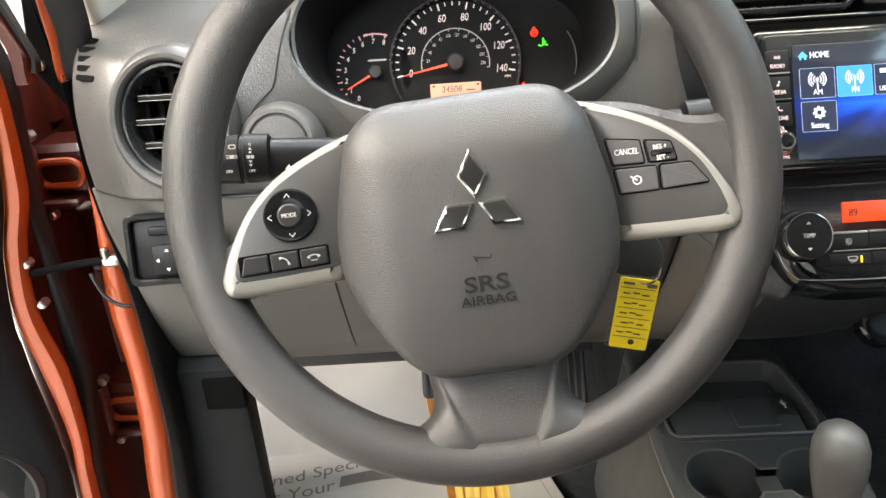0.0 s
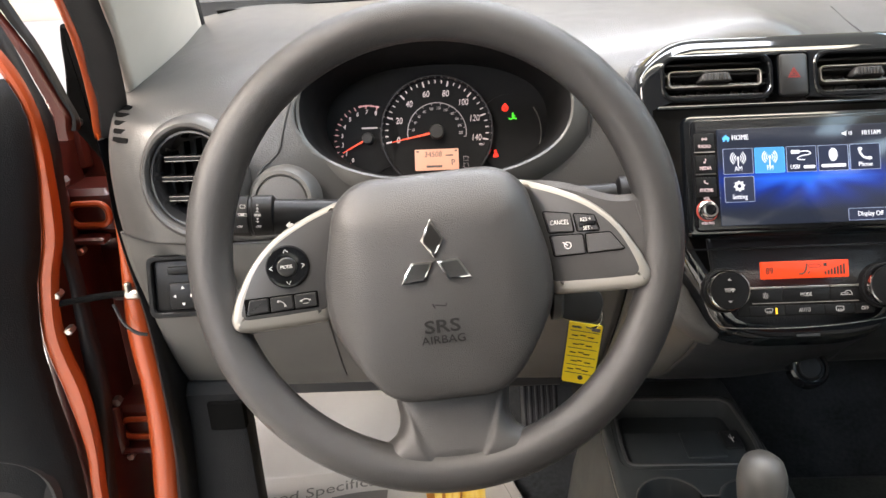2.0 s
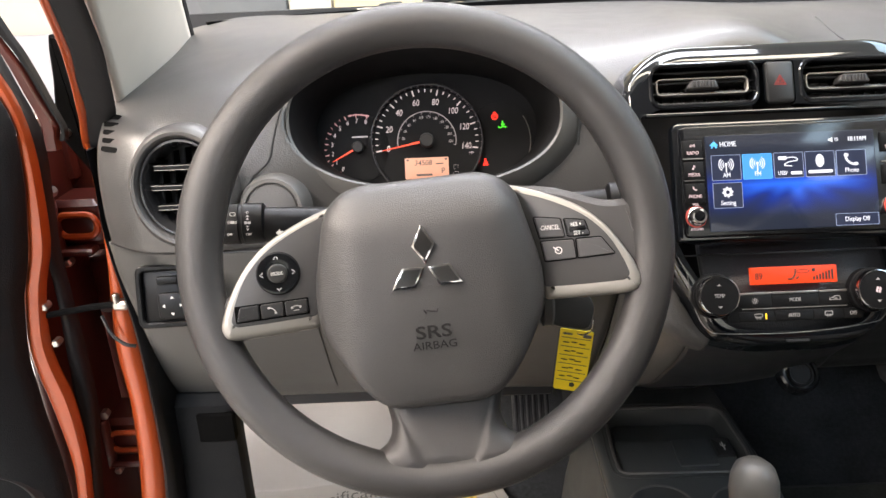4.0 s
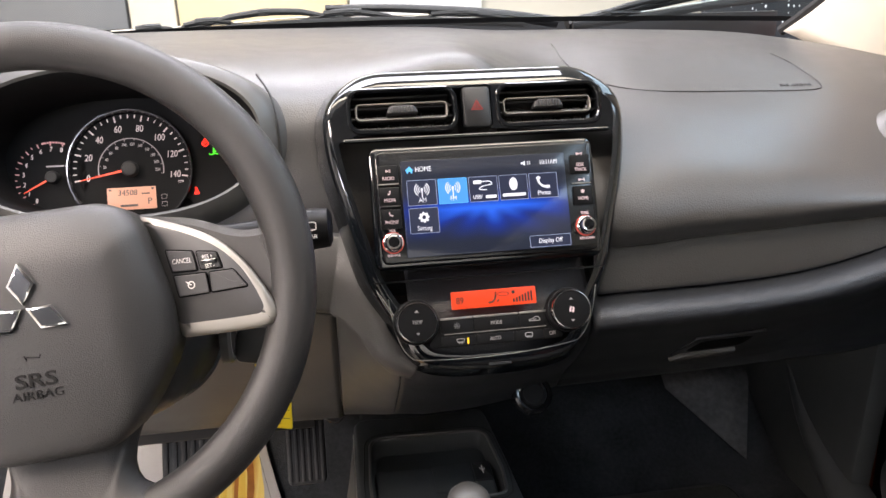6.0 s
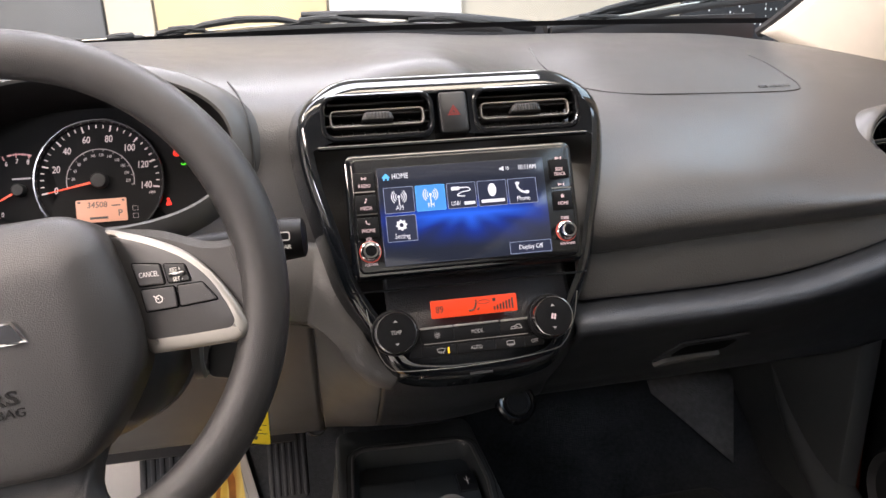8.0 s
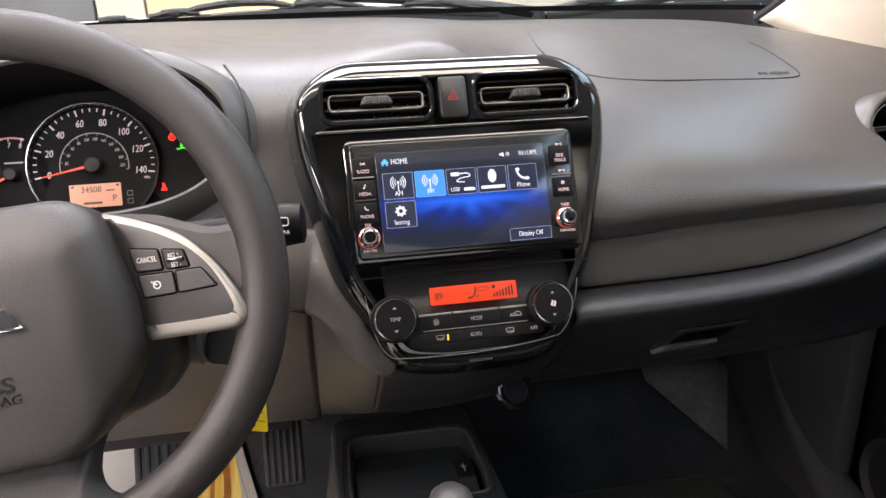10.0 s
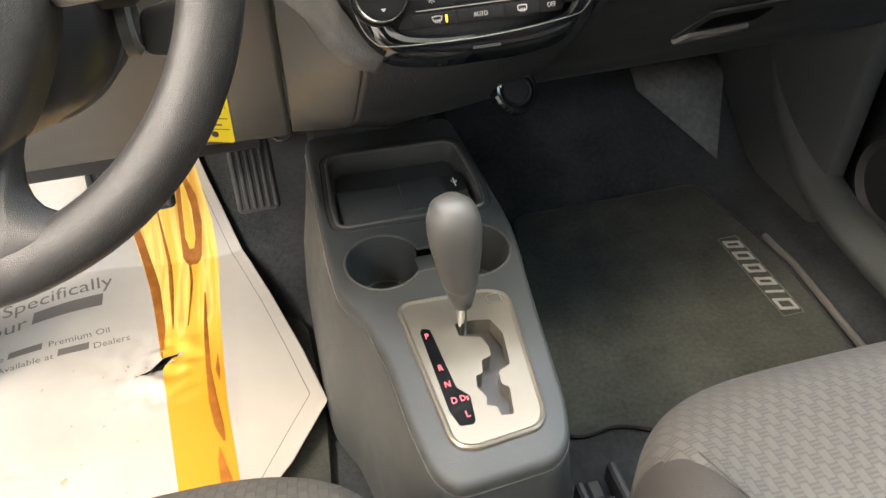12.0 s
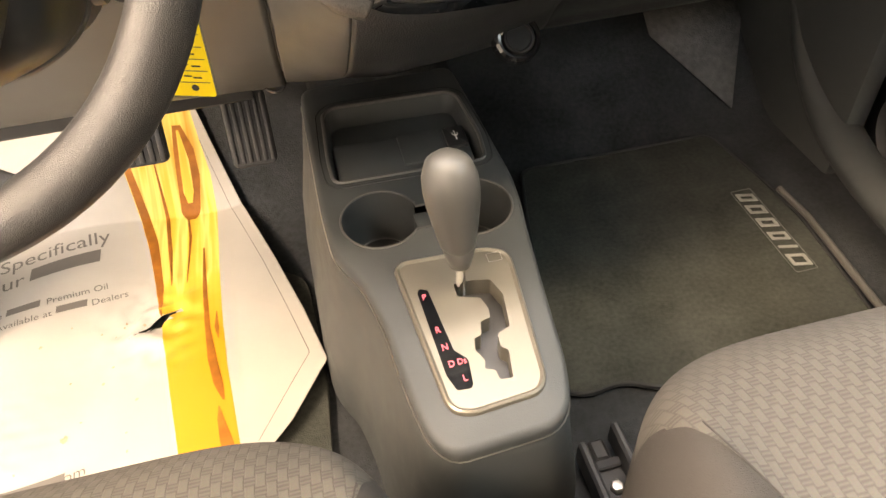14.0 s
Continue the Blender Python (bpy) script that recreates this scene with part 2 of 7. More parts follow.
def pierced(outer, holes, z, depth, rim=0.0, bm=None):
    """A flat plate with holes, whose walls go back by depth."""
    bm = bm or bmesh.new()
    edges = []
    loops = []
    for pts in [outer] + holes:
        vs = [bm.verts.new((x, y, z)) for x, y in pts]
        loops.append(vs)
        edges += [bm.edges.new((vs[i - 1], vs[i])) for i in range(len(vs))]
    bmesh.ops.triangle_fill(bm, use_beauty=True, use_dissolve=False, edges=edges)
    for vs in loops[1:]:
        back = [bm.verts.new((v.co.x, v.co.y, z - depth)) for v in vs]
        for i in range(len(vs)):
            bm.faces.new((vs[i - 1], vs[i], back[i], back[i - 1]))
    return bm, loops[0]


def turned(profile, n=32, axis="z", bm=None, at=(0, 0, 0), caps=True):
    """A turned body from (radius, height)."""
    rings = []
    for r, h in profile:
        ring = []
        for k in range(n):
            a = 2 * math.pi * k / n
            c, s = r * math.cos(a), r * math.sin(a)
            p = (c, s, h) if axis == "z" else ((h, c, s) if axis == "x" else (c, h, s))
            ring.append(tuple(p[i] + at[i] for i in range(3)))
        rings.append(ring)
    return loft(rings, bm, caps, caps)


def spline(pts, n):
    """A smooth line through points."""
    P = [Vector(p) for p in pts]
    P = [P[0] * 2 - P[1]] + P + [P[-1] * 2 - P[-2]]
    out = []
    for i in range(1, len(P) - 2):
        for k in range(n):
            t = k / n
            a, b, c, d = P[i - 1:i + 3]
            out.append(0.5 * ((2 * b) + (c - a) * t + (2 * a - 5 * b + 4 * c - d) * t * t + (3 * b - a - 3 * c + d) * t ** 3))
    out.append(P[-2])
    return out


def tube(pts, radius, sides=10, bm=None, closed=False, squash=1.0, up=(0, 0, 1)):
    """A round bar along points; radius may be a list."""
    P = [Vector(p) for p in pts]
    n = len(P)
    rings = []
    for i, p in enumerate(P):
        a = P[i - 1] if (i or closed) else P[0]
        b = P[(i + 1) % n] if (i < n - 1 or closed) else P[-1]
        d = (b - a).normalized()
        s = d.cross(Vector(up))
        if s.length < 1e-4:
            s = d.cross(Vector((1, 0, 0)))
        s.normalize()
        w = s.cross(d)
        r = radius[i] if isinstance(radius, (list, tuple)) else radius
        rings.append([tuple(p + s * r * math.cos(2 * math.pi * k / sides) + w * r * squash * math.sin(2 * math.pi * k / sides)) for k in range(sides)])
    if closed:
        return loft(rings + [rings[0]], bm, False, False)
    return loft(rings, bm)


def box(x0, x1, y0, y1, z0, z1, b=0.0, bm=None):
    pts = rrect(x1 - x0, y1 - y0, max(b, 1e-4), (x0 + x1) / 2, (y0 + y1) / 2, 2 if b else 1)
    if b:
        return loft([flat(inset(pts, b), z0), flat(pts, z0 + b), flat(pts, z1 - b), flat(inset(pts, b), z1)], bm)
    return loft([flat(pts, z0), flat(pts, z1)], bm)


def sheet(fn, nu, nv, bm=None, keep=None):
    """A grid surface fn(u, v), u and v from 0 to 1."""
    bm = bm or bmesh.new()
    g = [[bm.verts.new(fn(i / nu, j / nv)) for j in range(nv + 1)] for i in range(nu + 1)]
    for i in range(nu):
        for j in range(nv):
            q = (g[i][j], g[i + 1][j], g[i + 1][j + 1], g[i][j + 1])
            if keep is None or keep(sum((v.co for v in q), Vector()) / 4):
                bm.faces.new(q)
    loose = [v for v in bm.verts if not v.link_faces]
    bmesh.ops.delete(bm, geom=loose, context="VERTS")
    return bm


def thicken(ob, t, offset=-1):
    m = ob.modifiers.new("thickness", "SOLIDIFY")
    m.thickness, m.offset = t, offset
    return ob


def words(text, size, mat, parent, m, name="lettering", squeeze=1.0, shear=0.0, align="CENTER", depth=0.0003, bold=0.0):
    """Lettering as a mesh, in the xy plane of its parent."""
    c = bpy.data.curves.new(name, "FONT")
    c.body, c.size, c.align_x, c.align_y, c.shear, c.extrude, c.offset = text, size, align, "CENTER", shear, depth, bold
    c.resolution_u = 3
    tmp = new(name, c)
    me = bpy.data.meshes.new_from_object(tmp.evaluated_get(bpy.context.evaluated_depsgraph_get()))
    bpy.data.objects.remove(tmp)
    me.transform(m @ Matrix.Diagonal((squeeze, 1, 1, 1)))
    me.materials.clear()
    me.materials.append(mat)
    ob = new(name, me)
    ob.parent = parent
    return ob


def bars(rows, mat, parent, z, name="lettering", m=None):
    """Writing that cannot be read: bars of (x, y, width, height)."""
    out = None
    for x, y, w, h in rows:
        out = part(name, slab(rrect(w, h, h * 0.2, x, y, 1), z, z + 0.0003), mat, parent)
        out.matrix_local = m or Matrix()
    return out


def axes(origin, right, up):
    """A frame with x to the right, y up the face and z out of it."""
    u, v = Vector(right).normalized(), Vector(up)
    v = (v - u * v.dot(u)).normalized()
    n = u.cross(v)
    m = Matrix((u, v, n)).transposed().to_4x4()
    m.translation = origin
    return m


def leaning(x, y, z, degrees, turn=0.0, yaw=0.0):
    """A face that leans back by degrees, turned about its own normal."""
    return Matrix.Translation((x, y, z)) @ pose(0, 0, 0, 0, 0, yaw) @ pose(0, 0, 0, 90 - degrees, 0, 0) @ pose(0, 0, 0, 0, 0, turn)

# ---- workshop round the car ----
GROUND = -0.36
tagged(obj("floor", box(-5, 6, -5, 6.6, GROUND - 0.1, GROUND), CONCRETE), "grey concrete workshop floor", "floor", kind="structure")
tagged(obj("ceiling", box(-5, 6, -5, 6.6, 3.1, 3.2), WALL_WHITE), "white workshop ceiling", "ceiling", kind="structure")
tagged(obj("wall_west", box(-5.2, -5.0, -5, 6.6, GROUND, 3.1), WALL_WHITE), "white painted workshop wall", "wall", kind="structure")
tagged(obj("wall_east", box(6, 6.2, -5, 6.6, GROUND, 3.1), WALL), "cream painted workshop wall", "wall", kind="structure")
tagged(obj("wall_south", box(-5, 6, -5.2, -5, GROUND, 3.1), WALL), "cream painted workshop wall", "wall", kind="structure")
tagged(obj("wall_north", box(-5, 6, 5.0, 5.2, GROUND, 3.1), WALL), "cream painted workshop wall ahead of the car", "wall", kind="structure")
for nm, x0, x1, mt, lb in (("door_1", -1.75, -0.92, WALL_DARK, "dark grey door in the workshop wall"), ("panel_1", -0.92, -0.63, WALL, "cream panel beside the dark door"), ("door_2", -0.63, 0.43, WALL_TAN, "tan wooden door in the workshop wall"),
                           ("panel_2", 0.43, 1.31, WALL_WHITE, "white panel on the workshop wall"), ("panel_3", -4.6, -1.95, WALL_PALE, "pale grey board along the foot of the wall")):
    tagged(obj(nm, box(x0 + 0.008, x1 - 0.008, 4.93, 5.0, GROUND, 0.525 if nm == "panel_3" else 2.3, 0.01), mt), lb, "door" if "door" in nm else "panel", kind="structure")

# ---- car body ----
CX = 0.36


def curve_rows(stations, x):
    """The profile at x, smooth between stations of (x, [(y, z), ...])."""
    xs = np.array([s[0] for s in stations])
    vals = np.array([[c for p in s[1] for c in p] for s in stations], float)
    i = int(np.clip(np.searchsorted(xs, x) - 1, 0, len(xs) - 2))
    h = xs[i + 1] - xs[i]
    t = (x - xs[i]) / h

    def slope(k):
        if k == 0:
            return (vals[1] - vals[0]) / (xs[1] - xs[0])
        if k == len(xs) - 1:
            return (vals[-1] - vals[-2]) / (xs[-1] - xs[-2])
        return (vals[k + 1] - vals[k - 1]) / (xs[k + 1] - xs[k - 1])
    m0, m1 = slope(i) * h, slope(i + 1) * h
    v = (2 * t ** 3 - 3 * t * t + 1) * vals[i] + (t ** 3 - 2 * t * t + t) * m0 + (-2 * t ** 3 + 3 * t * t) * vals[i + 1] + (t ** 3 - t * t) * m1
    return v.reshape(-1, 2)


def panel(stations, x0, x1, nx, per=5, keep=None):
    """A shaped panel through the profiles."""
    bm = bmesh.new()
    cols = []
    for i in range(nx + 1):
        x = x0 + (x1 - x0) * i / nx
        line = spline([(x, y, z) for y, z in curve_rows(stations, x)], per)
        cols.append([bm.verts.new(p) for p in line])
    for a, b in zip(cols, cols[1:]):
        for j in range(len(a) - 1):
            q = (a[j], a[j + 1], b[j + 1], b[j])
            if keep is None or keep(sum((v.co for v in q), Vector()) / 4):
                bm.faces.new(q)
    bmesh.ops.delete(bm, geom=[v for v in bm.verts if not v.link_faces], context="VERTS")
    return bm


UPPER = [
    (-0.33, [(1.06, 0.790), (0.95, 0.779), (0.86, 0.764), (0.77, 0.748), (0.70, 0.735), (0.665, 0.712), (0.65, 0.68), (0.645, 0.64), (0.645, 0.606)]),
    (-0.255, [(1.07, 0.803), (0.95, 0.796), (0.85, 0.782), (0.75, 0.767), (0.67, 0.748), (0.615, 0.725), (0.590, 0.69), (0.585, 0.65), (0.592, 0.606)]),
    (-0.14, [(1.07, 0.803), (0.95, 0.800), (0.84, 0.793), (0.75, 0.786), (0.67, 0.771), (0.622, 0.742), (0.598, 0.70), (0.590, 0.655), (0.597, 0.606)]),
    (0.03, [(1.08, 0.804), (0.95, 0.804), (0.84, 0.804), (0.75, 0.802), (0.68, 0.796), (0.64, 0.765), (0.62, 0.71), (0.61, 0.655), (0.60, 0.606)]),
    (0.20, [(1.08, 0.803), (0.95, 0.798), (0.84, 0.794), (0.75, 0.785), (0.68, 0.768), (0.645, 0.74), (0.625, 0.70), (0.605, 0.65), (0.60, 0.606)]),
    (0.3735, [(1.08, 0.800), (0.95, 0.799), (0.86, 0.799), (0.78, 0.799), (0.71, 0.797), (0.665, 0.785), (0.645, 0.74), (0.62, 0.67), (0.60, 0.606)]),
    (0.50, [(1.08, 0.792), (0.95, 0.792), (0.87, 0.784), (0.78, 0.762), (0.688, 0.734), (0.616, 0.698), (0.5790, 0.663), (0.5640, 0.632), (0.572, 0.606)]),
    (0.60, [(1.075, 0.790), (0.95, 0.790), (0.865, 0.780), (0.772, 0.753), (0.678, 0.723), (0.606, 0.687), (0.5760, 0.658), (0.5625, 0.632), (0.571, 0.611)]),
    (0.70, [(1.07, 0.788), (0.95, 0.787), (0.86, 0.775), (0.765, 0.745), (0.670, 0.714), (0.600, 0.678), (0.5730, 0.655), (0.5615, 0.634), (0.571, 0.615)]),
    (0.90, [(1.02, 0.778), (0.92, 0.775), (0.84, 0.762), (0.75, 0.738), (0.68, 0.708), (0.625, 0.678), (0.59, 0.658), (0.567, 0.644), (0.577, 0.624)]),
    (1.05, [(0.98, 0.745), (0.90, 0.752), (0.83, 0.752), (0.76, 0.742), (0.71, 0.725), (0.67, 0.70), (0.65, 0.675), (0.64, 0.650), (0.64, 0.630)]),
]
CLUS = leaning(0.03, 0.672, 0.692, 20)
CLUS_IN = CLUS.inverted()
VENT_L, VENT_R = axes((-0.2065, 0.584, 0.676), (1, -0.02, 0), (0, 0.16, 0.98)) @ Matrix.Diagonal((0.88, 1.0, 1.0, 1.0)), axes((0.902, 0.645, 0.664), (1, 0.25, 0), (0, 0.42, 0.90))
VENTS_IN = [VENT_L.inverted(), VENT_R.inverted()]


def off_cluster(c):
    q = CLUS_IN @ c
    for m in VENTS_IN:
        w = m @ c
        if math.hypot(w.x, w.y) < 0.0495 and abs(w.z) < 0.06:
            return False
    return not (q.z < 0.12 and q.z > -0.04 and (q.x / 0.138) ** 2 + ((q.y - 0.016) / 0.0725) ** 2 < 1)


dashboard = thing("dashboard", pose(0, 0, 0), "dark grey grained plastic dashboard across the cabin", "dashboard")
upper = panel(UPPER, -0.326, 1.05, 304, 14, lambda c: off_cluster(c) and (c.x > -0.308 or c.y > 0.72))
# round off the edges of the openings
for v in upper.verts:
    if v.is_boundary:
        q = CLUS_IN @ v.co
        r = math.hypot(q.x / 0.138, (q.y - 0.016) / 0.0725)
        if r < 1.15 and -0.06 < q.z < 0.14:
            v.co = CLUS @ Vector((q.x / r, 0.016 + (q.y - 0.016) / r, q.z))
        for m, mi in ((VENT_L, VENTS_IN[0]), (VENT_R, VENTS_IN[1])):
            w = mi @ v.co
            r = math.hypot(w.x, w.y) / 0.0495
            if r < 1.2 and abs(w.z) < 0.08:
                v.co = m @ Vector((w.x / r, w.y / r, w.z))
thicken(obj("upper_panel", upper, DASH, dashboard, recalc=False), 0.004)

BAND = [
    (0.47, [(0.590, 0.604), (0.592, 0.585), (0.580, 0.560), (0.560, 0.555), (0.542, 0.552), (0.532, 0.545), (0.534, 0.532), (0.570, 0.500), (0.612, 0.458), (0.650, 0.415), (0.69, 0.388), (0.85, 0.40)]),
    (0.70, [(0.590, 0.612), (0.592, 0.590), (0.580, 0.566), (0.560, 0.562), (0.542, 0.560), (0.532, 0.553), (0.534, 0.540), (0.570, 0.505), (0.612, 0.463), (0.650, 0.420), (0.69, 0.390), (0.85, 0.40)]),
    (0.82, [(0.590, 0.616), (0.592, 0.600), (0.580, 0.588), (0.564, 0.586), (0.546, 0.584), (0.536, 0.577), (0.538, 0.560), (0.575, 0.52), (0.618, 0.475), (0.655, 0.425), (0.69, 0.392), (0.85, 0.40)]),
    (0.90, [(0.592, 0.622), (0.594, 0.616), (0.586, 0.612), (0.572, 0.610), (0.558, 0.608), (0.549, 0.600), (0.550, 0.582), (0.582, 0.535), (0.622, 0.485), (0.656, 0.43), (0.69, 0.394), (0.85, 0.40)]),
    (1.05, [(0.645, 0.634), (0.646, 0.633), (0.644, 0.632), (0.640, 0.631), (0.636, 0.630), (0.630, 0.622), (0.630, 0.60), (0.65, 0.55), (0.67, 0.49), (0.69, 0.435), (0.715, 0.40), (0.85, 0.40)]),
]
thicken(obj("lower_panel", panel(BAND, 0.475, 1.05, 50, 5), LOWER, dashboard, "darker grained lower dash panel", recalc=False), 0.004)

STRIPE = [
    (0.485, [(0.574, 0.608), (0.572, 0.598), (0.563, 0.564), (0.566, 0.559), (0.576, 0.558)]),
    (0.70, [(0.574, 0.616), (0.571, 0.606), (0.563, 0.570), (0.566, 0.565), (0.576, 0.564)]),
    (0.82, [(0.576, 0.622), (0.574, 0.615), (0.566, 0.592), (0.568, 0.588), (0.578, 0.587)]),
    (0.90, [(0.580, 0.628), (0.579, 0.624), (0.575, 0.615), (0.577, 0.613), (0.585, 0.612)]),
]
thicken(obj("accent_band", panel(STRIPE, 0.487, 0.90, 40, 4), DASH, dashboard, "grey accent band across the dash", recalc=False), 0.003)

KNEE = [
    (-0.33, [(0.648, 0.603), (0.655, 0.56), (0.675, 0.50), (0.70, 0.43), (0.73, 0.37), (0.76, 0.335), (0.82, 0.34)]),
    (-0.24, [(0.600, 0.603), (0.615, 0.56), (0.648, 0.50), (0.688, 0.43), (0.725, 0.37), (0.76, 0.330), (0.82, 0.335)]),
    (0.10, [(0.598, 0.603), (0.612, 0.56), (0.640, 0.50), (0.680, 0.43), (0.722, 0.37), (0.765, 0.325), (0.82, 0.33)]),
    (0.23, [(0.575, 0.603), (0.585, 0.56), (0.615, 0.50), (0.665, 0.43), (0.725, 0.36), (0.800, 0.298), (0.84, 0.30)]),
]
FAIR_X = [0.13, 0.15, 0.195, 0.225, 0.235, 0.247, 0.261, 0.274, 0.292]
FAIR_Z = [0.602, 0.574, 0.560, 0.556, 0.551, 0.541, 0.521, 0.509, 0.505]


def below_fairing(c):
    return not 0.13 < c.x < 0.292 or c.z < float(np.interp(c.x, FAIR_X, FAIR_Z)) + 0.003


thicken(obj("knee_panel", panel(KNEE, -0.318, 0.222, 80, 9, below_fairing), TRIM, dashboard, "smooth grey panel under the wheel", recalc=False), 0.004)
CENTRE = [
    (0.222, [(0.574, 0.600), (0.583, 0.56), (0.604, 0.52), (0.635, 0.47), (0.671, 0.42), (0.715, 0.37), (0.767, 0.325), (0.82, 0.292)]),
    (0.245, [(0.572, 0.600), (0.566, 0.56), (0.572, 0.522), (0.602, 0.475), (0.645, 0.424), (0.692, 0.378), (0.752, 0.332), (0.82, 0.289)]),
    (0.285, [(0.572, 0.600), (0.543, 0.56), (0.533, 0.525), (0.562, 0.48), (0.612, 0.43), (0.655, 0.39), (0.73, 0.34), (0.82, 0.285)]),
    (0.3735, [(0.575, 0.600), (0.535, 0.56), (0.518, 0.525), (0.545, 0.485), (0.600, 0.435), (0.640, 0.395), (0.72, 0.345), (0.82, 0.285)]),
    (0.478, [(0.575, 0.600), (0.548, 0.565), (0.540, 0.530), (0.570, 0.49), (0.615, 0.445), (0.650, 0.405), (0.71, 0.385), (0.82, 0.38)]),
]
# one plastic panel in two pieces; the right piece's colour carries its shade
thicken(obj("knee_panel_end", panel(CENTRE, 0.2235, 0.283, 30, 9, below_fairing), TRIM, dashboard, "smooth grey panel beside the controls", recalc=False), 0.004)
thicken(obj("centre_panel", panel(CENTRE, 0.2835, 0.474, 40, 9, below_fairing), LOWER, dashboard, "panel below the controls, darkened for its shade", recalc=False), 0.004)
part("knee_flange", box(-0.235, 0.185, 0.772, 0.80, 0.304, 0.332, 0.003), MATTE, dashboard, "black lower edge of the knee panel")


def low_face(x, z):
    """Depth of the lower panels at x and height z."""
    p = curve_rows(KNEE if x < 0.2225 else CENTRE, x)
    o = np.argsort(p[:, 1])
    return float(np.interp(z, p[o, 1], p[o, 0]))


def fairing(u, v):
    """The dash's grained fairing that sweeps down round the control panel."""
    f = u * 8
    i = min(int(f), 7)
    w = f - i
    top_x = [0.13, 0.16, 0.205, 0.240, 0.256, 0.263, 0.272, 0.283, 0.300]
    top_z = [0.632, 0.632, 0.632, 0.628, 0.600, 0.575, 0.548, 0.530, 0.518]
    top_y = [0.610, 0.610, 0.610, 0.604, 0.580, 0.566, 0.548, 0.540, 0.536]
    a = [q[i] + (q[i + 1] - q[i]) * w for q in (top_x, top_y, top_z)]
    bx, bz = (q[i] + (q[i + 1] - q[i]) * w for q in (FAIR_X, FAIR_Z))
    k = v ** 0.8
    swell = 0.007 * math.sin(math.pi * min(1.0, v * 1.02)) + 0.006 * v
    y = a[1] + (low_face(bx, bz) - a[1]) * k - swell
    return (a[0] + (bx - a[0]) * v, y, a[2] + (bz - a[2]) * v)


thicken(obj("fairing", sheet(fairing, 64, 14), DASH, dashboard, "grained fairing round the control panel", angle=70), 0.006)
# seam lines: thin dark grooves laid into the panels


def on_profile(stations, x, k, off=0.0):
    line = spline([(x, y, z) for y, z in curve_rows(stations, x)], 5)
    i = int(k)
    p = line[i].lerp(line[min(i + 1, len(line) - 1)], k - i)
    return p + Vector((0, -off, off * 0.4))


def seam(name, pts, r=0.0011):
    return part(name, tube(spline(pts, 6), r, 6), INK_DARK, dashboard)


seam("seam", [on_profile(KNEE, -0.105, k, 0.0005) for k in (2, 8, 14, 20, 25)])
seam("seam", [(0.2228, low_face(0.222, z) - 0.0004, z) for z in (0.553, 0.52, 0.48, 0.43, 0.38, 0.335, 0.305)], 0.0011)
seam("seam", [(x, low_face(x, z) - 0.0045, z - 0.0016) for x, z in zip(FAIR_X[1:], FAIR_Z[1:])], 0.0022)
seam("seam", [on_profile(KNEE, x, 0.1, 0.0) for x in (-0.315, -0.28, -0.24, -0.2, -0.1, 0.0)], 0.0012)
seam("seam", [(-0.100, 0.637, 0.765), (-0.1060, 0.6275, 0.7520), (-0.1122, 0.6172, 0.7376), (-0.1186, 0.6054, 0.7157), (-0.1232, 0.5982, 0.6976), (-0.1319, 0.5947, 0.6887), (-0.1410, 0.5905, 0.681), (-0.1460, 0.5875, 0.670), (-0.1475, 0.5850, 0.657)], 0.0011)
seam("seam", [CLUS @ Vector(q) for q in ((0.1345, 0.078, 0.0530), (0.1450, 0.060, 0.0560), (0.1510, 0.036, 0.0575), (0.1530, 0.010, 0.0560), (0.1525, -0.018, 0.0530))], 0.0010)
# outline of the airbag lid on the passenger's side of the top
lid = [on_profile(UPPER, x, k, 0.0004) for x, k in ((0.53, 9.5), (0.526, 13.25), (0.538, 15.75), (0.57, 17), (0.618, 17.25), (0.706, 16.75), (0.79, 16.5), (0.826, 16.2), (0.834, 15.4), (0.834, 14.5), (0.83, 12), (0.822, 10.5))]
seam("airbag_lid_seam", lid, 0.0009)
airbag_mark = on_profile(UPPER, 0.800, 15.7, 0.0012)
mk = axes(airbag_mark, (1, 0, 0), (0, 0.9, 0.42))
words("SRS AIRBAG", 0.008, SPOKE, dashboard, mk, "lettering")
# glovebox pull: a dark slot under a thin edge, with a pale lower lip
pull = axes((0.648, 0.604, 0.468), (1, 0.02, 0.0), (-0.16, -0.69, 0.73))
gs = part("glovebox_slot", slab(rpoly([(-0.046, -0.034), (0.040, -0.030), (0.046, 0.032), (-0.030, 0.028)], 0.010), -0.012, 0.0012), LOWER, dashboard, "dark recess of the glovebox")
gs.matrix_local = pull
part("slot_edge", tube(spline([(-0.034, 0.027, 0.001), (-0.026, 0.031, 0.002), (0.005, 0.0335, 0.0025), (0.040, 0.0355, 0.002), (0.047, 0.030, 0.001)], 4), 0.0024, 8), LOWER, gs)
part("recess_shade", slab(rpoly([(-0.030, -0.016), (0.036, -0.012), (0.042, 0.018), (-0.022, 0.014)], 0.008), 0.0, 0.0016), VOID, gs)
part("glovebox_pull", slab(rpoly([(-0.044, -0.036), (0.028, -0.031), (0.036, -0.017), (-0.032, -0.021)], 0.004), -0.006, 0.0065, 0.003), TRIM, dashboard, "grey glovebox pull").matrix_local = pull

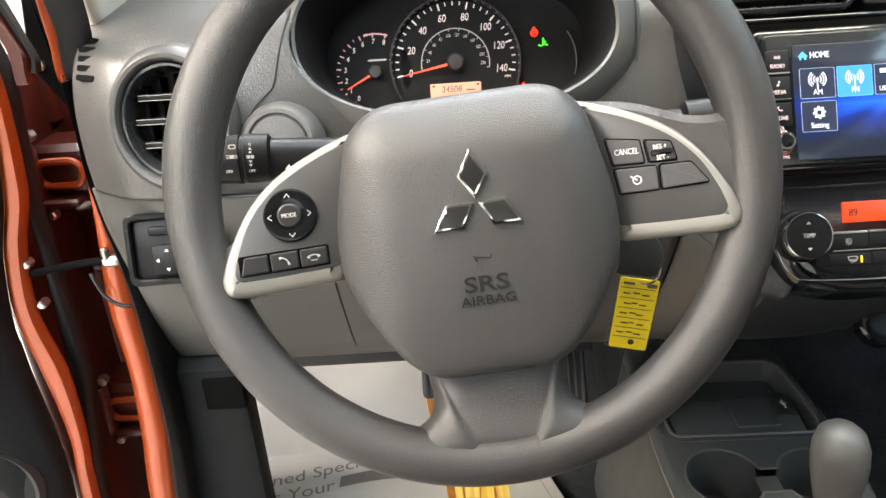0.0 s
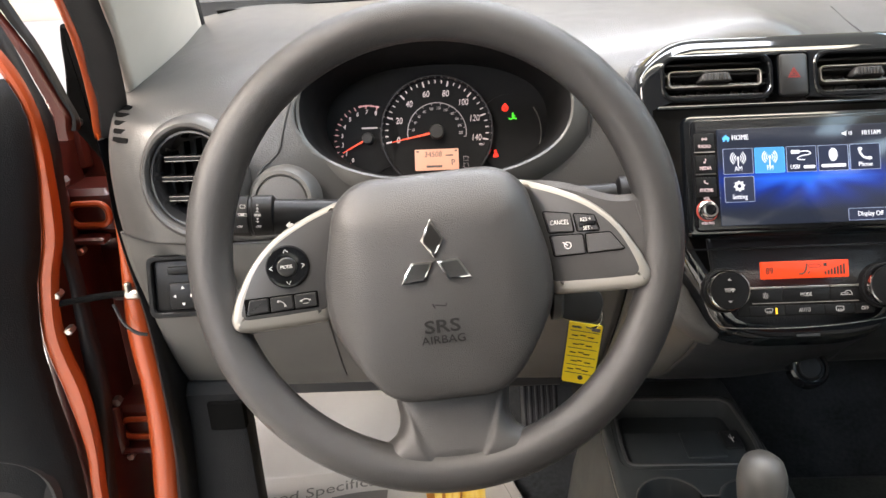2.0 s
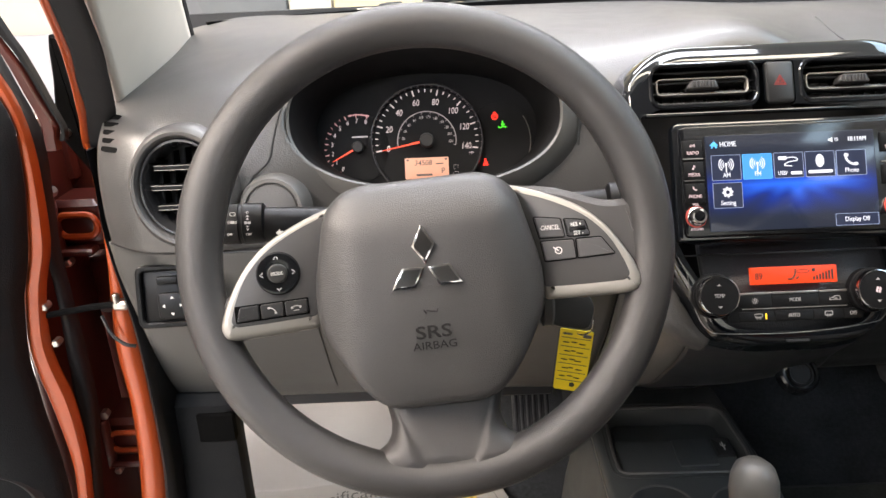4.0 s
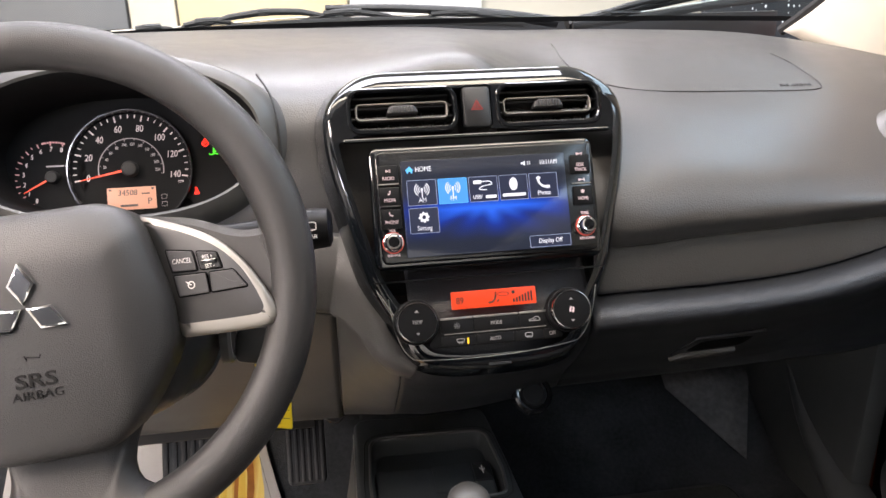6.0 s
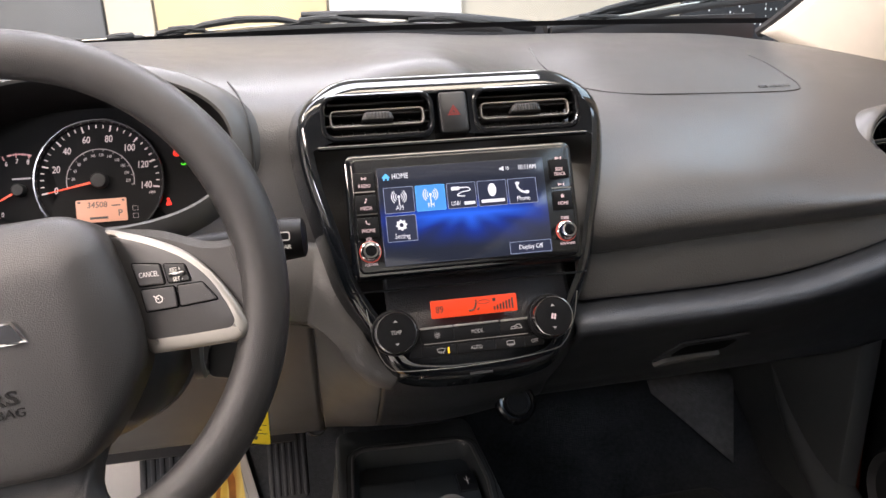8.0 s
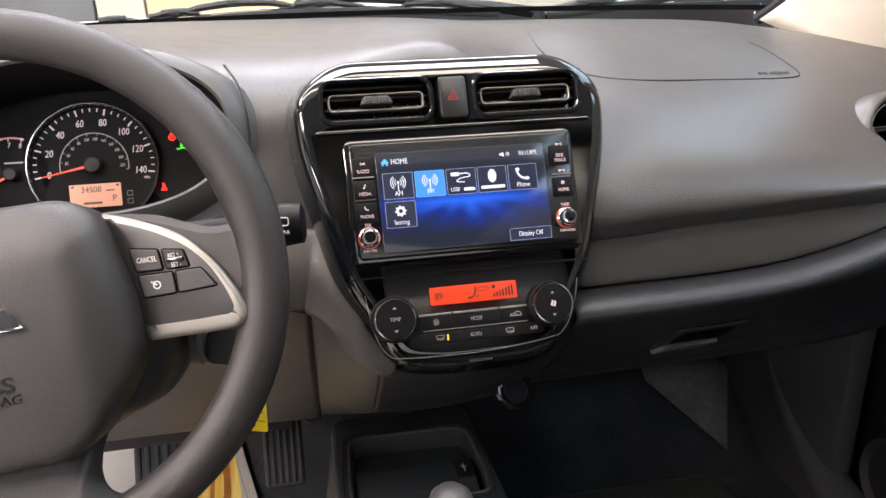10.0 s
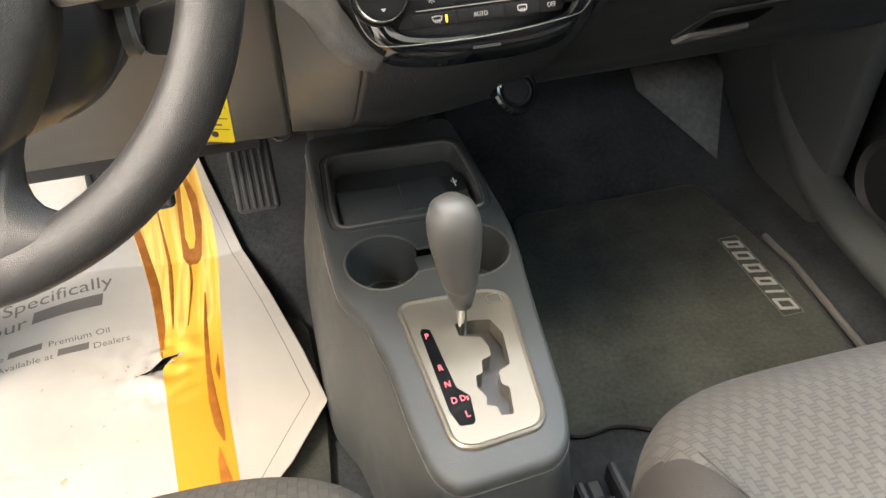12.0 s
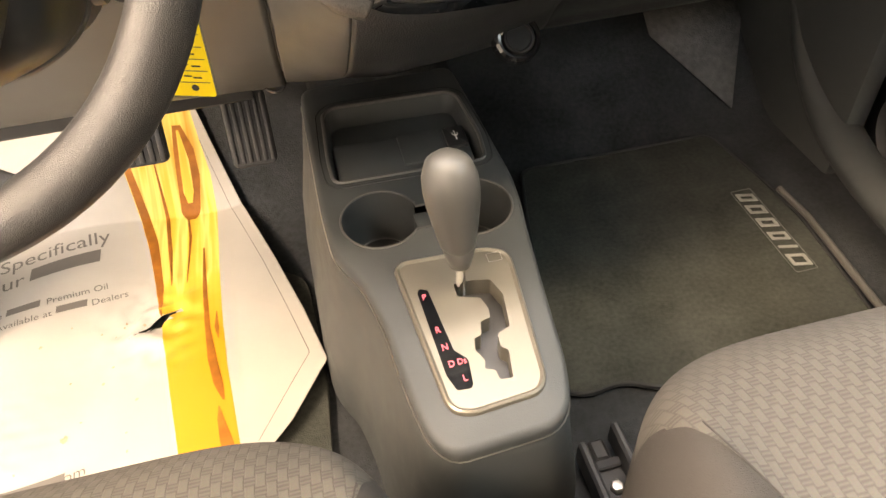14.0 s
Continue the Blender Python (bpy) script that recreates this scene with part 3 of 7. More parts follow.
# power socket below the controls
sock = thing("power_socket", axes((0.439, 0.617, 0.418), (1, 0, 0), (0, 0.66, 0.75)), "round black power socket with a lid", "socket")
part("socket_ring", turned([(0.023, -0.01), (0.022, 0.002), (0.0195, 0.0045), (0.0170, 0.004), (0.016, 0.0)], 32), GLOSS, sock)
part("socket_lid", turned([(0.0155, -0.004), (0.0155, 0.003), (0.0145, 0.0050), (0.0125, 0.0054), (0.0115, 0.0040), (0.004, 0.0040)], 28), STALK, sock)
# chrome arc stands for the highlight on the glossy ring
part("bright_arc", tube([(0.0165 * math.cos(a), 0.0165 * math.sin(a), 0.0046) for a in np.linspace(0.9, 2.9, 14)], 0.0007, 5), CHROME, sock)

# ---- pillars, windscreen and roof ----
cowl = tagged(obj("cowl", panel([(-0.36, [(1.0, 0.730), (1.06, 0.735), (1.14, 0.735), (1.30, 0.72)]), (0.36, [(1.085, 0.785), (1.12, 0.782), (1.20, 0.775), (1.34, 0.75)]), (1.08, [(1.0, 0.730), (1.06, 0.735), (1.14, 0.735), (1.30, 0.72)])], -0.36, 1.08, 40, 4), MATTE), "black plastic cowl under the windscreen", "cowl", kind="structure")
thicken(cowl, 0.01)


def pillar(name, sx, low_glass, low_door, flare=0.0, top_door=None):
    """A windscreen pillar's pale trim, from the dash end to the roof."""
    lg, ld = Vector(low_glass), Vector(low_door)
    hg, hd = Vector((CX + sx * 0.50, 0.30, 1.24)), Vector(top_door or (CX + sx * 0.575, 0.17, 1.23))

    def fn(u, v):
        bow = Vector((sx * flare * math.sin(math.pi * u) ** 0.8, 0, 0))
        a, b = lg.lerp(hg, u) + bow, ld.lerp(hd, u) + bow * 0.6
        return a.lerp(b, v) + Vector((-sx * 0.6, -0.7, 0.1)) * 0.020 * math.sin(math.pi * v)
    ob = obj(name, sheet(fn, 32, 14), PILLAR)
    thicken(ob, 0.012)
    part("glass_seal", tube([Vector(fn(k / 24, 0.0)) + Vector((-sx * 0.004, 0.012, 0.0)) for k in range(25)], 0.009, 8), RUBBER, ob, "black seal along the glass")
    return tagged(ob, "pale beige windscreen pillar trim", "pillar trim", kind="structure")


pillar("pillar_left", -1, (-0.318, 1.0, 0.752), (-0.330, 0.752, 0.695), top_door=(-0.147, 0.224, 1.23))
pillar("pillar_right", 1, (0.950, 1.0, 0.782), (1.06, 0.80, 0.70), 0.06)


# the driver's pillar beside its trim: (along, orange outer edge x, orange inner edge x, seal inner edge x)
PILLAR_ROWS = [(0.0, -0.3545, -0.3460, -0.3345), (0.03, -0.3470, -0.3375, -0.3200), (0.07, -0.3345, -0.3265, -0.3000), (0.11, -0.3245, -0.3140, -0.2880), (0.16, -0.3120, -0.3050, -0.2765), (0.22, -0.2990, -0.2890, -0.2640), (0.275, -0.2905, -0.2805, -0.2578), (1.0, -0.1890, -0.1790, -0.1500)]


def up_pillar(u, k):
    x = float(np.interp(u, [r[0] for r in PILLAR_ROWS], [r[k] for r in PILLAR_ROWS]))
    return Vector((x, 0.712 - 0.522 * u, 0.692 + 0.536 * u))


def pillar_seal(u, v):
    """The wide soft seal beside the driver's windscreen pillar."""
    return tuple(up_pillar(u, 3).lerp(up_pillar(u, 2), v) + Vector((0.5, -0.4, 0.2)) * 0.012 * math.sin(math.pi * v))


ps = obj("pillar_seal", sheet(pillar_seal, 48, 12), SEAL)
thicken(ps, 0.008)
tagged(ps, "wide black rubber seal along the windscreen pillar", "seal", kind="structure")
pe = obj("pillar_edge", sheet(lambda u, v: tuple(up_pillar(u, 2).lerp(up_pillar(u, 1), v) + Vector((0.0, -0.004, 0.0)) * math.sin(math.pi * v)), 48, 10), ORANGE)
thicken(pe, 0.003)
tagged(pe, "orange painted edge of the windscreen pillar", "car body", kind="structure")


def arch(u, v):
    x = -0.25 + 1.22 * u
    return (x, 0.20 - 2.25 * v, 1.25 + 0.03 * math.sin(math.pi * u) + 0.04 * math.sin(math.pi * min(1, v * 1.2)))


roof = obj("ceiling_car_roof", sheet(arch, 16, 16), HEADLINER)
thicken(roof, 0.03)
tagged(roof, "pale fabric headliner of the car", "headliner", kind="structure")

glass = bpy.data.materials.new("clear_glass")
glass.use_nodes = True
gn, gl = glass.node_tree.nodes, glass.node_tree.links
tr, gg, mix = gn.new("ShaderNodeBsdfTransparent"), gn.new("ShaderNodeBsdfGlossy"), gn.new("ShaderNodeMixShader")
gg.inputs["Roughness"].default_value = 0.0
tr.inputs[0].default_value = (0.93, 0.96, 0.94, 1)
mix.inputs[0].default_value = 0.05
gl.new(tr.outputs[0], mix.inputs[1])
gl.new(gg.outputs[0], mix.inputs[2])
gl.new(mix.outputs[0], gn["Material Output"].inputs[0])


def screen(u, v):
    x = CX + (u - 0.5) * 2 * (0.66 - 0.12 * v)
    bow = 1 - (2 * u - 1) ** 2
    return (x, 1.06 - 0.86 * v + 0.06 * bow, 0.796 + 0.464 * v + 0.01 * bow)


windscreen = obj("windscreen", sheet(screen, 16, 10), glass)
windscreen.visible_shadow = False
tagged(windscreen, "clear glass windscreen", "windscreen", kind="structure")
frit = obj("windscreen_border", sheet(lambda u, v: tuple(Vector(screen(u, v * 0.018)) + Vector((0, -0.004, -0.004))), 24, 2), MATTE)
tagged(frit, "black border along the foot of the windscreen", "trim", kind="structure")

# ---- centre stack ----
STACK = leaning(0.3735, 0.537, 0.62, 25)
stack = thing("control_panel", STACK, "glossy black control panel in the dash centre", "control panel")
SHIELD = rpoly([(-0.112, 0.189), (0.112, 0.189), (0.153, 0.157), (0.150, 0.10), (0.120, -0.018), (0.098, -0.055), (0.078, -0.098), (0.04, -0.106), (-0.04, -0.106), (-0.078, -0.098), (-0.098, -0.055), (-0.120, -0.018), (-0.150, 0.10), (-0.153, 0.157)],
               [0.03, 0.03, 0.03, 0.04, 0.03, 0.03, 0.03, 0.03, 0.03, 0.03, 0.03, 0.03, 0.04, 0.03], 5)
ventL, ventR = rrect(0.103, 0.041, 0.012, -0.0725, 0.1475), rrect(0.103, 0.041, 0.012, 0.0725, 0.1475)
hz = rrect(0.030, 0.043, 0.005, 0.0, 0.1475)
face_line = inset(SHIELD, 0.0155)
bm, rim = pierced(face_line, [ventL, hz, ventR], -0.012, 0.03)
prev = rim
lean_top = math.tan(radians(28))
for v in rim:
    v.co.z -= lean_top * 0.5 * max(0.0, v.co.y - 0.170)
for d, z in ((0.0120, -0.0124), (0.0078, -0.0133), (0.0050, -0.0152), (0.0018, -0.0200), (0.0, -0.028), (-0.006, -0.040), (-0.006, -0.07)):
    ring = []
    for (x, y), (_, y0) in zip(inset(SHIELD, d), SHIELD):
        w = min(1.0, max(0.0, (y0 - 0.165) / 0.018))
        top = -0.0125 - lean_top * (0.0155 - max(d, 0.0035)) - 1.1 * max(0.0, 0.0035 - d) if d > -0.001 else z - 0.006
        ring.append(bm.verts.new((x, y, z + (top - z) * w)))
    for i in range(len(ring)):
        bm.faces.new((prev[i - 1], prev[i], ring[i], ring[i - 1]))
    prev = ring
part("bezel", bm, PIANO, stack, "piano black bezel")
part("bezel_ridge", slab(rrect(0.262, 0.0040, 0.0018, 0, 0.1195), -0.014, -0.0095, 0.0016), PIANO, stack, "thin glossy ledge under the vents")
part("bezel_split", slab(rrect(0.226, 0.0016, 0.0005, 0, -0.0165, 1), -0.013, -0.0113), GLOSS, stack)
line = [(x, y, -0.0122) for x, y in ((-0.1005, -0.032), (-0.0950, -0.066), (-0.0850, -0.0860), (-0.0680, -0.0915), (0.0, -0.0928), (0.066, -0.0872), (0.0830, -0.0800), (0.0945, -0.060), (0.1010, -0.034))]
part("trim_line", tube(spline(line, 6), 0.0004, 6), STEEL, stack, "thin bright trim line")
part("lower_slot", slab(rrect(0.022, 0.0022, 0.001, 0.0, -0.1), -0.013, -0.0115), MATTE, stack)


def air_vent(cx):
    v = part("air_vent", loft([flat(inset(rrect(0.103, 0.041, 0.012, cx, 0.1475), 0.001), -0.05), flat(inset(rrect(0.103, 0.041, 0.012, cx, 0.1475), 0.002), -0.046)]), MATTE, stack, "black vent with bright loop")
    part("vent_frame", band(rrect(0.107, 0.045, 0.013, cx, 0.1475), rrect(0.099, 0.037, 0.011, cx, 0.1475), -0.03, -0.0105, bevel=0.0012), GLOSS, v)
    for k in range(4):
        y = 0.1475 - 0.0155 + 0.0103 * k
        part("slat", slab(rrect(0.099, 0.0022, 0.001, cx, y, 1), -0.040, -0.020, 0.0005), BUTTON, v)
    for k in range(9):
        x = cx - 0.044 + 0.011 * k
        part("upright_slat", slab(rrect(0.0014, 0.036, 0.0005, x, 0.1475, 1), -0.046, -0.036), BUTTON, v)
    part("loop", band(rrect(0.090, 0.0170, 0.005, cx, 0.1480), rrect(0.0864, 0.0134, 0.0034, cx, 0.1480), -0.024, -0.0165, bevel=0.0006), SILVER, v, "bright loop")
    bm = bmesh.new()
    slab(rpoly([(cx - 0.016, 0.1445), (cx + 0.016, 0.1445), (cx + 0.012, 0.153), (cx - 0.012, 0.153)], 0.003), -0.024, -0.013, 0.002, bm)
    for k in range(8):
        slab(rrect(0.0014, 0.0076, 0.0004, cx - 0.0105 + 0.003 * k, 0.1488, 1), -0.013, -0.0118, 0.0003, bm)
    part("thumb_tab", bm, SPOKE, v)


air_vent(-0.0725)
air_vent(0.0725)
hb = part("hazard_button", slab(inset(hz, 0.0012), -0.02, -0.0105, 0.0025), BUTTON, stack, "grey hazard button with red triangle")
part("hazard_mark", band([(-0.0062, 0.1440), (0.0062, 0.1440), (0.0, 0.1545)], [(-0.0038, 0.1455), (0.0038, 0.1455), (0.0, 0.1518)], -0.0104, -0.0101), HAZARD, hb)
part("hazard_mark", band([(-0.0030, 0.1463), (0.0030, 0.1463), (0.0, 0.1510)], [(-0.0016, 0.1470), (0.0016, 0.1470), (0.0, 0.1495)], -0.0104, -0.0101), HAZARD, hb)

# head unit
unit = thing("head_unit", STACK, "black touchscreen radio lit with a blue menu", "radio")
part("surround", slab(rrect(0.219, 0.117, 0.009, 0, 0.052), -0.014, -0.004, 0.004), PIANO, unit)
part("unit_body", slab(rrect(0.207, 0.105, 0.006, 0, 0.052), -0.012, 0.0015, 0.0015), GLOSS, unit)
SCREEN = bpy.data.materials.new("menu_screen")
SCREEN.use_nodes = True
n, l = SCREEN.node_tree.nodes, SCREEN.node_tree.links
b = n["Principled BSDF"]
b.inputs["Base Color"].default_value, b.inputs["Roughness"].default_value = (0.004, 0.005, 0.007, 1), 0.1
tc, sep = n.new("ShaderNodeTexCoord"), n.new("ShaderNodeSeparateXYZ")
l.new(tc.outputs["Generated"], sep.inputs[0])


def node(op, a, bb):
    q = n.new("ShaderNodeMath")
    q.operation = op
    for i, s in enumerate((a, bb)):
        if isinstance(s, (int, float)):
            q.inputs[i].default_value = s
        else:
            l.new(s, q.inputs[i])
    return q.outputs[0]


across = node("DIVIDE", node("SUBTRACT", sep.outputs[0], 0.50), 0.56)
wide = node("MAXIMUM", node("SUBTRACT", 1.0, node("MULTIPLY", across, across)), 0.0)
rise = node("SUBTRACT", sep.outputs[1], 0.47)
above = node("POWER", node("MAXIMUM", node("SUBTRACT", 1.0, node("DIVIDE", node("MAXIMUM", rise, 0.0), 0.26)), 0.0), 2.2)
fall = node("POWER", node("MAXIMUM", node("SUBTRACT", 1.0, node("DIVIDE", node("MAXIMUM", node("MULTIPLY", rise, -1.0), 0.0), 0.36)), 0.0), 1.6)
# soft uneven streaks that fan out below the bright horizon
rad = node("ARCTAN2", node("SUBTRACT", sep.outputs[0], 0.5), node("SUBTRACT", 0.62, sep.outputs[1]))
ray = node("ADD", node("MULTIPLY", node("SINE", node("MULTIPLY", rad, 13.0), 0.0), 0.20), node("MULTIPLY", node("SINE", node("ADD", node("MULTIPLY", rad, 5.3), 0.8), 0.0), 0.20))
low = node("MINIMUM", node("MULTIPLY", node("MAXIMUM", node("MULTIPLY", rise, -1.0), 0.0), 9.0), 1.0)
amount = node("MULTIPLY", node("MULTIPLY", wide, node("MULTIPLY", above, fall)), node("ADD", 0.92, node("MULTIPLY", low, node("SUBTRACT", ray, 0.22))))
ramp = n.new("ShaderNodeValToRGB")
e = ramp.color_ramp.elements
e[0].position, e[0].color = 0.0, (0.017, 0.021, 0.034, 1)
e[1].position, e[1].color = 1.0, (0.02, 0.17, 1.0, 1)
k = e.new(0.30)
k.color = (0.006, 0.030, 0.26, 1)
l.new(amount, ramp.inputs[0])
l.new(ramp.outputs[0], b.inputs["Emission Color"])
b.inputs["Emission Strength"].default_value = 1.0
disp = part("display", slab(rrect(0.158, 0.0905, 0.0015, -0.0015, 0.0495), 0.0, 0.0026, 0.0004), SCREEN, unit, "lit blue menu screen")


def on(x, y, z=0.0029):
    return Matrix.Translation((x, y, z))


words("HOME", 0.0068, WHITE_GLOW, disp, on(-0.0595, 0.0860), squeeze=0.8)
part("home_icon", slab([(-0.0765, 0.0852), (-0.0725, 0.0893), (-0.0685, 0.0852), (-0.0698, 0.0852), (-0.0698, 0.0828), (-0.0714, 0.0828), (-0.0714, 0.0845), (-0.0736, 0.0845), (-0.0736, 0.0828), (-0.0752, 0.0828), (-0.0752, 0.0852)], 0.0027, 0.003), CYAN_GLOW, disp)
words("15", 0.0048, WHITE_GLOW, disp, on(0.0420, 0.0862), squeeze=0.8)
part("speaker_icon", slab([(0.0345, 0.0853), (0.0345, 0.0872), (0.0360, 0.0872), (0.0385, 0.0886), (0.0385, 0.0839), (0.0360, 0.0853)], 0.0027, 0.003), WHITE_GLOW, disp)
words("10:11AM", 0.0062, WHITE_GLOW, disp, on(0.0612, 0.0862), squeeze=0.78)
for row, names in ((0, ("AM", "FM", "", "", "Phone")), (1, ("Setting",))):
    for k, nm in enumerate(names):
        cx, cy = -0.0622 + 0.0292 * k, 0.0640 - 0.0262 * row
        lit = nm == "FM"
        tile = part("menu_tile", slab(rrect(0.0272, 0.0236, 0.0008, cx, cy, 1), 0.0026, 0.0028), TILE_LIT if lit else TILE_GLOW, disp)
        part("tile_edge", band(rrect(0.0276, 0.0240, 0.0008, cx, cy, 1), rrect(0.0268, 0.0232, 0.0006, cx, cy, 1), 0.0026, 0.0029), CYAN_GLOW if lit else TILE_EDGE, tile)
        if nm:
            words(nm, 0.0062, WHITE_GLOW, tile, on(cx, cy - 0.0078 + 0.0006, 0.003), squeeze=0.82)
        else:
            if k == 2:
                words("USB/", 0.0054, WHITE_GLOW, tile, on(cx - 0.0062, cy - 0.0074, 0.003), squeeze=0.82)
            bars([(cx + 0.0068, cy - 0.0076, 0.0105, 0.0030)] if k == 2 else [(cx, cy - 0.0072, 0.0225, 0.0030)], WHITE_GLOW, tile, 0.0028)
        ic = bmesh.new()
        iy = cy + 0.0030
        if nm in ("AM", "FM"):
            slab(oval(0.0013, 0.0013, cx, iy, 12), 0.0028, 0.0031, 0, ic)
            for r in (0.0030, 0.0050, 0.0068):
                for s in (1, -1):
                    pts = [(cx + s * r * math.cos(a), iy + r * math.sin(a), 0.003) for a in np.linspace(-0.9, 0.9, 9)]
                    tube(pts, 0.00045, 5, ic)
            slab(rrect(0.0010, 0.0065, 0.0003, cx, iy - 0.0045, 1), 0.0028, 0.0031, 0, ic)
        elif nm == "Phone":
            tube(spline([(cx - 0.005, iy + 0.0045, 0.003), (cx - 0.0042, iy, 0.003), (cx - 0.0005, iy - 0.0038, 0.003), (cx + 0.0045, iy - 0.0048, 0.003)], 4), 0.0011, 6, ic)
            slab(oval(0.0021, 0.0017, cx - 0.0045, iy + 0.0042, 12), 0.0028, 0.0032, 0, ic)
            slab(oval(0.0021, 0.0017, cx + 0.0042, iy - 0.0045, 12), 0.0028, 0.0032, 0, ic)
        elif nm == "Setting":
            teeth = []
            for q in range(32):
                r = 0.0052 if q % 4 < 2 else 0.0040
                teeth.append((cx + r * math.cos(q * math.pi / 16), iy + r * math.sin(q * math.pi / 16)))
            hole = [(cx + 0.0019 * math.cos(q * math.pi / 16), iy + 0.0019 * math.sin(q * math.pi / 16)) for q in range(32)]
            band(teeth, hole, 0.0028, 0.0031, ic)
        elif k == 2:
            tube(spline([(cx - 0.0095, iy + 0.0035, 0.003), (cx - 0.002, iy + 0.0040, 0.003), (cx + 0.006, iy + 0.0040, 0.003), (cx + 0.008, iy + 0.0012, 0.003), (cx, iy - 0.0002, 0.003), (cx - 0.004, iy - 0.003, 0.003), (cx + 0.003, iy - 0.004, 0.003)], 5), 0.00055, 5, ic)
            slab(rrect(0.008, 0.0035, 0.0006, cx - 0.0055, iy + 0.0037, 1), 0.0028, 0.0031, 0, ic)
        else:
            slab(oval(0.0040, 0.0062, cx, iy, 20), 0.0028, 0.0030, 0, ic)
        part("icon", ic, WHITE_GLOW, tile)
do = part("menu_tile", slab(rrect(0.0395, 0.0108, 0.0006, 0.0563, 0.0108, 1), 0.0026, 0.0028), TILE_GLOW, disp)
part("tile_edge", band(rrect(0.0399, 0.0112, 0.0006, 0.0563, 0.0108, 1), rrect(0.0391, 0.0104, 0.0006, 0.0563, 0.0108, 1), 0.0026, 0.0029), TILE_EDGE, do)
words("Display Off", 0.0062, WHITE_GLOW, do, on(0.0563, 0.0109, 0.003), squeeze=0.82)


def key_icon(kind, x, y):
    """The small sign over a key's word: mast, note, handset or house."""
    out = bmesh.new()
    lo, hi = 0.0028, 0.0031
    if kind == "RADIO":
        slab(oval(0.0006, 0.0006, x, y, 10), lo, hi, 0, out)
        for s in (-1, 1):
            for r in (0.0014, 0.0024):
                arc = [(x + s * r * math.cos(a), y + 0.8 * r * math.sin(a)) for a in np.linspace(-0.9, 0.9, 6)]
                inner = [(x + s * (r - 0.0005) * math.cos(a), y + 0.8 * (r - 0.0005) * math.sin(a)) for a in np.linspace(0.9, -0.9, 6)]
                slab((arc + inner)[::s], lo, hi, 0, out)
    elif kind == "MEDIA":
        slab(oval(0.0010, 0.0008, x - 0.0006, y - 0.0014, 12), lo, hi, 0, out)
        slab(rrect(0.0005, 0.0034, 0.0001, x + 0.0002, y + 0.0003, 1), lo, hi, 0, out)
        slab([(x + 0.0004, y + 0.0020), (x + 0.0004, y + 0.0010), (x + 0.0014, y + 0.0002), (x + 0.0014, y + 0.0009)], lo, hi, 0, out)
    elif kind == "PHONE":
        slab(rrect(0.0011, 0.0014, 0.0003, x - 0.0014, y + 0.0012, 2), lo, hi, 0, out)
        slab(rrect(0.0014, 0.0011, 0.0003, x + 0.0012, y - 0.0014, 2), lo, hi, 0, out)
        slab([(x - 0.0019, y + 0.0008), (x - 0.0012, y - 0.0010), (x + 0.0008, y - 0.0019), (x + 0.0010, y - 0.0012), (x - 0.0006, y - 0.0004), (x - 0.0010, y + 0.0008)], lo, hi, 0, out)
    else:
        slab([(x - 0.0014, y - 0.0016), (x + 0.0014, y - 0.0016), (x + 0.0014, y + 0.0002), (x + 0.0022, y + 0.0002), (x, y + 0.0020), (x - 0.0022, y + 0.0002), (x - 0.0014, y + 0.0002)], lo, hi, 0, out)
    return out


for s, rows in ((-1, (("RADIO", 0.0790, 0.0860), ("MEDIA", 0.0585, 0.0655), ("PHONE", 0.0380, 0.0455))), (1, (("SEEK\nTRACK", 0.0795, 0.0), ("HOME", 0.0490, 0.0560)))):
    x = 0.0926 * s
    for t, y, ic in rows:
        k = part("key", slab(rrect(0.0190, 0.0185, 0.0012, x, y + 0.0030), 0.001, 0.0028, 0.0006), STALK, unit)
        words(t, 0.0046, PINK_GLOW, k, on(x, y, 0.0030), squeeze=0.80)
        if ic:
            part("icon", key_icon(t, x, ic), PINK_GLOW, k)
        else:
            for yy in (0.0925, 0.0672):
                part("icon", slab([(x - 0.003, yy + 0.0013), (x - 0.003, yy - 0.0013), (x + 0.002, yy), (x + 0.002, yy - 0.0013), (x + 0.003, yy - 0.0013), (x + 0.003, yy + 0.0013), (x + 0.002, yy + 0.0013), (x + 0.002, yy)], 0.0028, 0.0031), PINK_GLOW, k)
    words("VOL" if s < 0 else "TUNE", 0.0040, PINK_GLOW, unit, on(x, 0.0305 if s < 0 else 0.0350, 0.0022), squeeze=0.8)
    words("PUSH PWR" if s < 0 else "PUSH SOUND", 0.0033, PINK_GLOW, unit, on(x, 0.0072 if s < 0 else 0.0107, 0.0022), squeeze=0.72)
    ky = 0.0190 if s < 0 else 0.0228
    kn = part("knob", turned([(0.0092, 0.001), (0.0092, 0.004), (0.0082, 0.0045), (0.0074, 0.011), (0.0066, 0.0125), (0.0050, 0.0122), (0.0046, 0.0112)], 36, at=(x, ky, 0)), CHROME, unit, "chromed rotary knob")
    part("knob_cap", turned([(0.0047, 0.011), (0.0046, 0.0118), (0.002, 0.0122)], 24, at=(x, ky, 0)), GLOSS, kn)
    part("knob_ring", turned([(0.0100, 0.001), (0.0100, 0.0022), (0.0092, 0.0022)], 36, at=(x, ky, 0)), RING_GLOW, kn)
for y in (0.0725, 0.0519):
    part("key_divider", slab(rrect(0.019, 0.0011, 0.0004, -0.0926, y + 0.0012, 1), 0.001, 0.0030), CHROME if y < 0.06 else SILVER, unit)
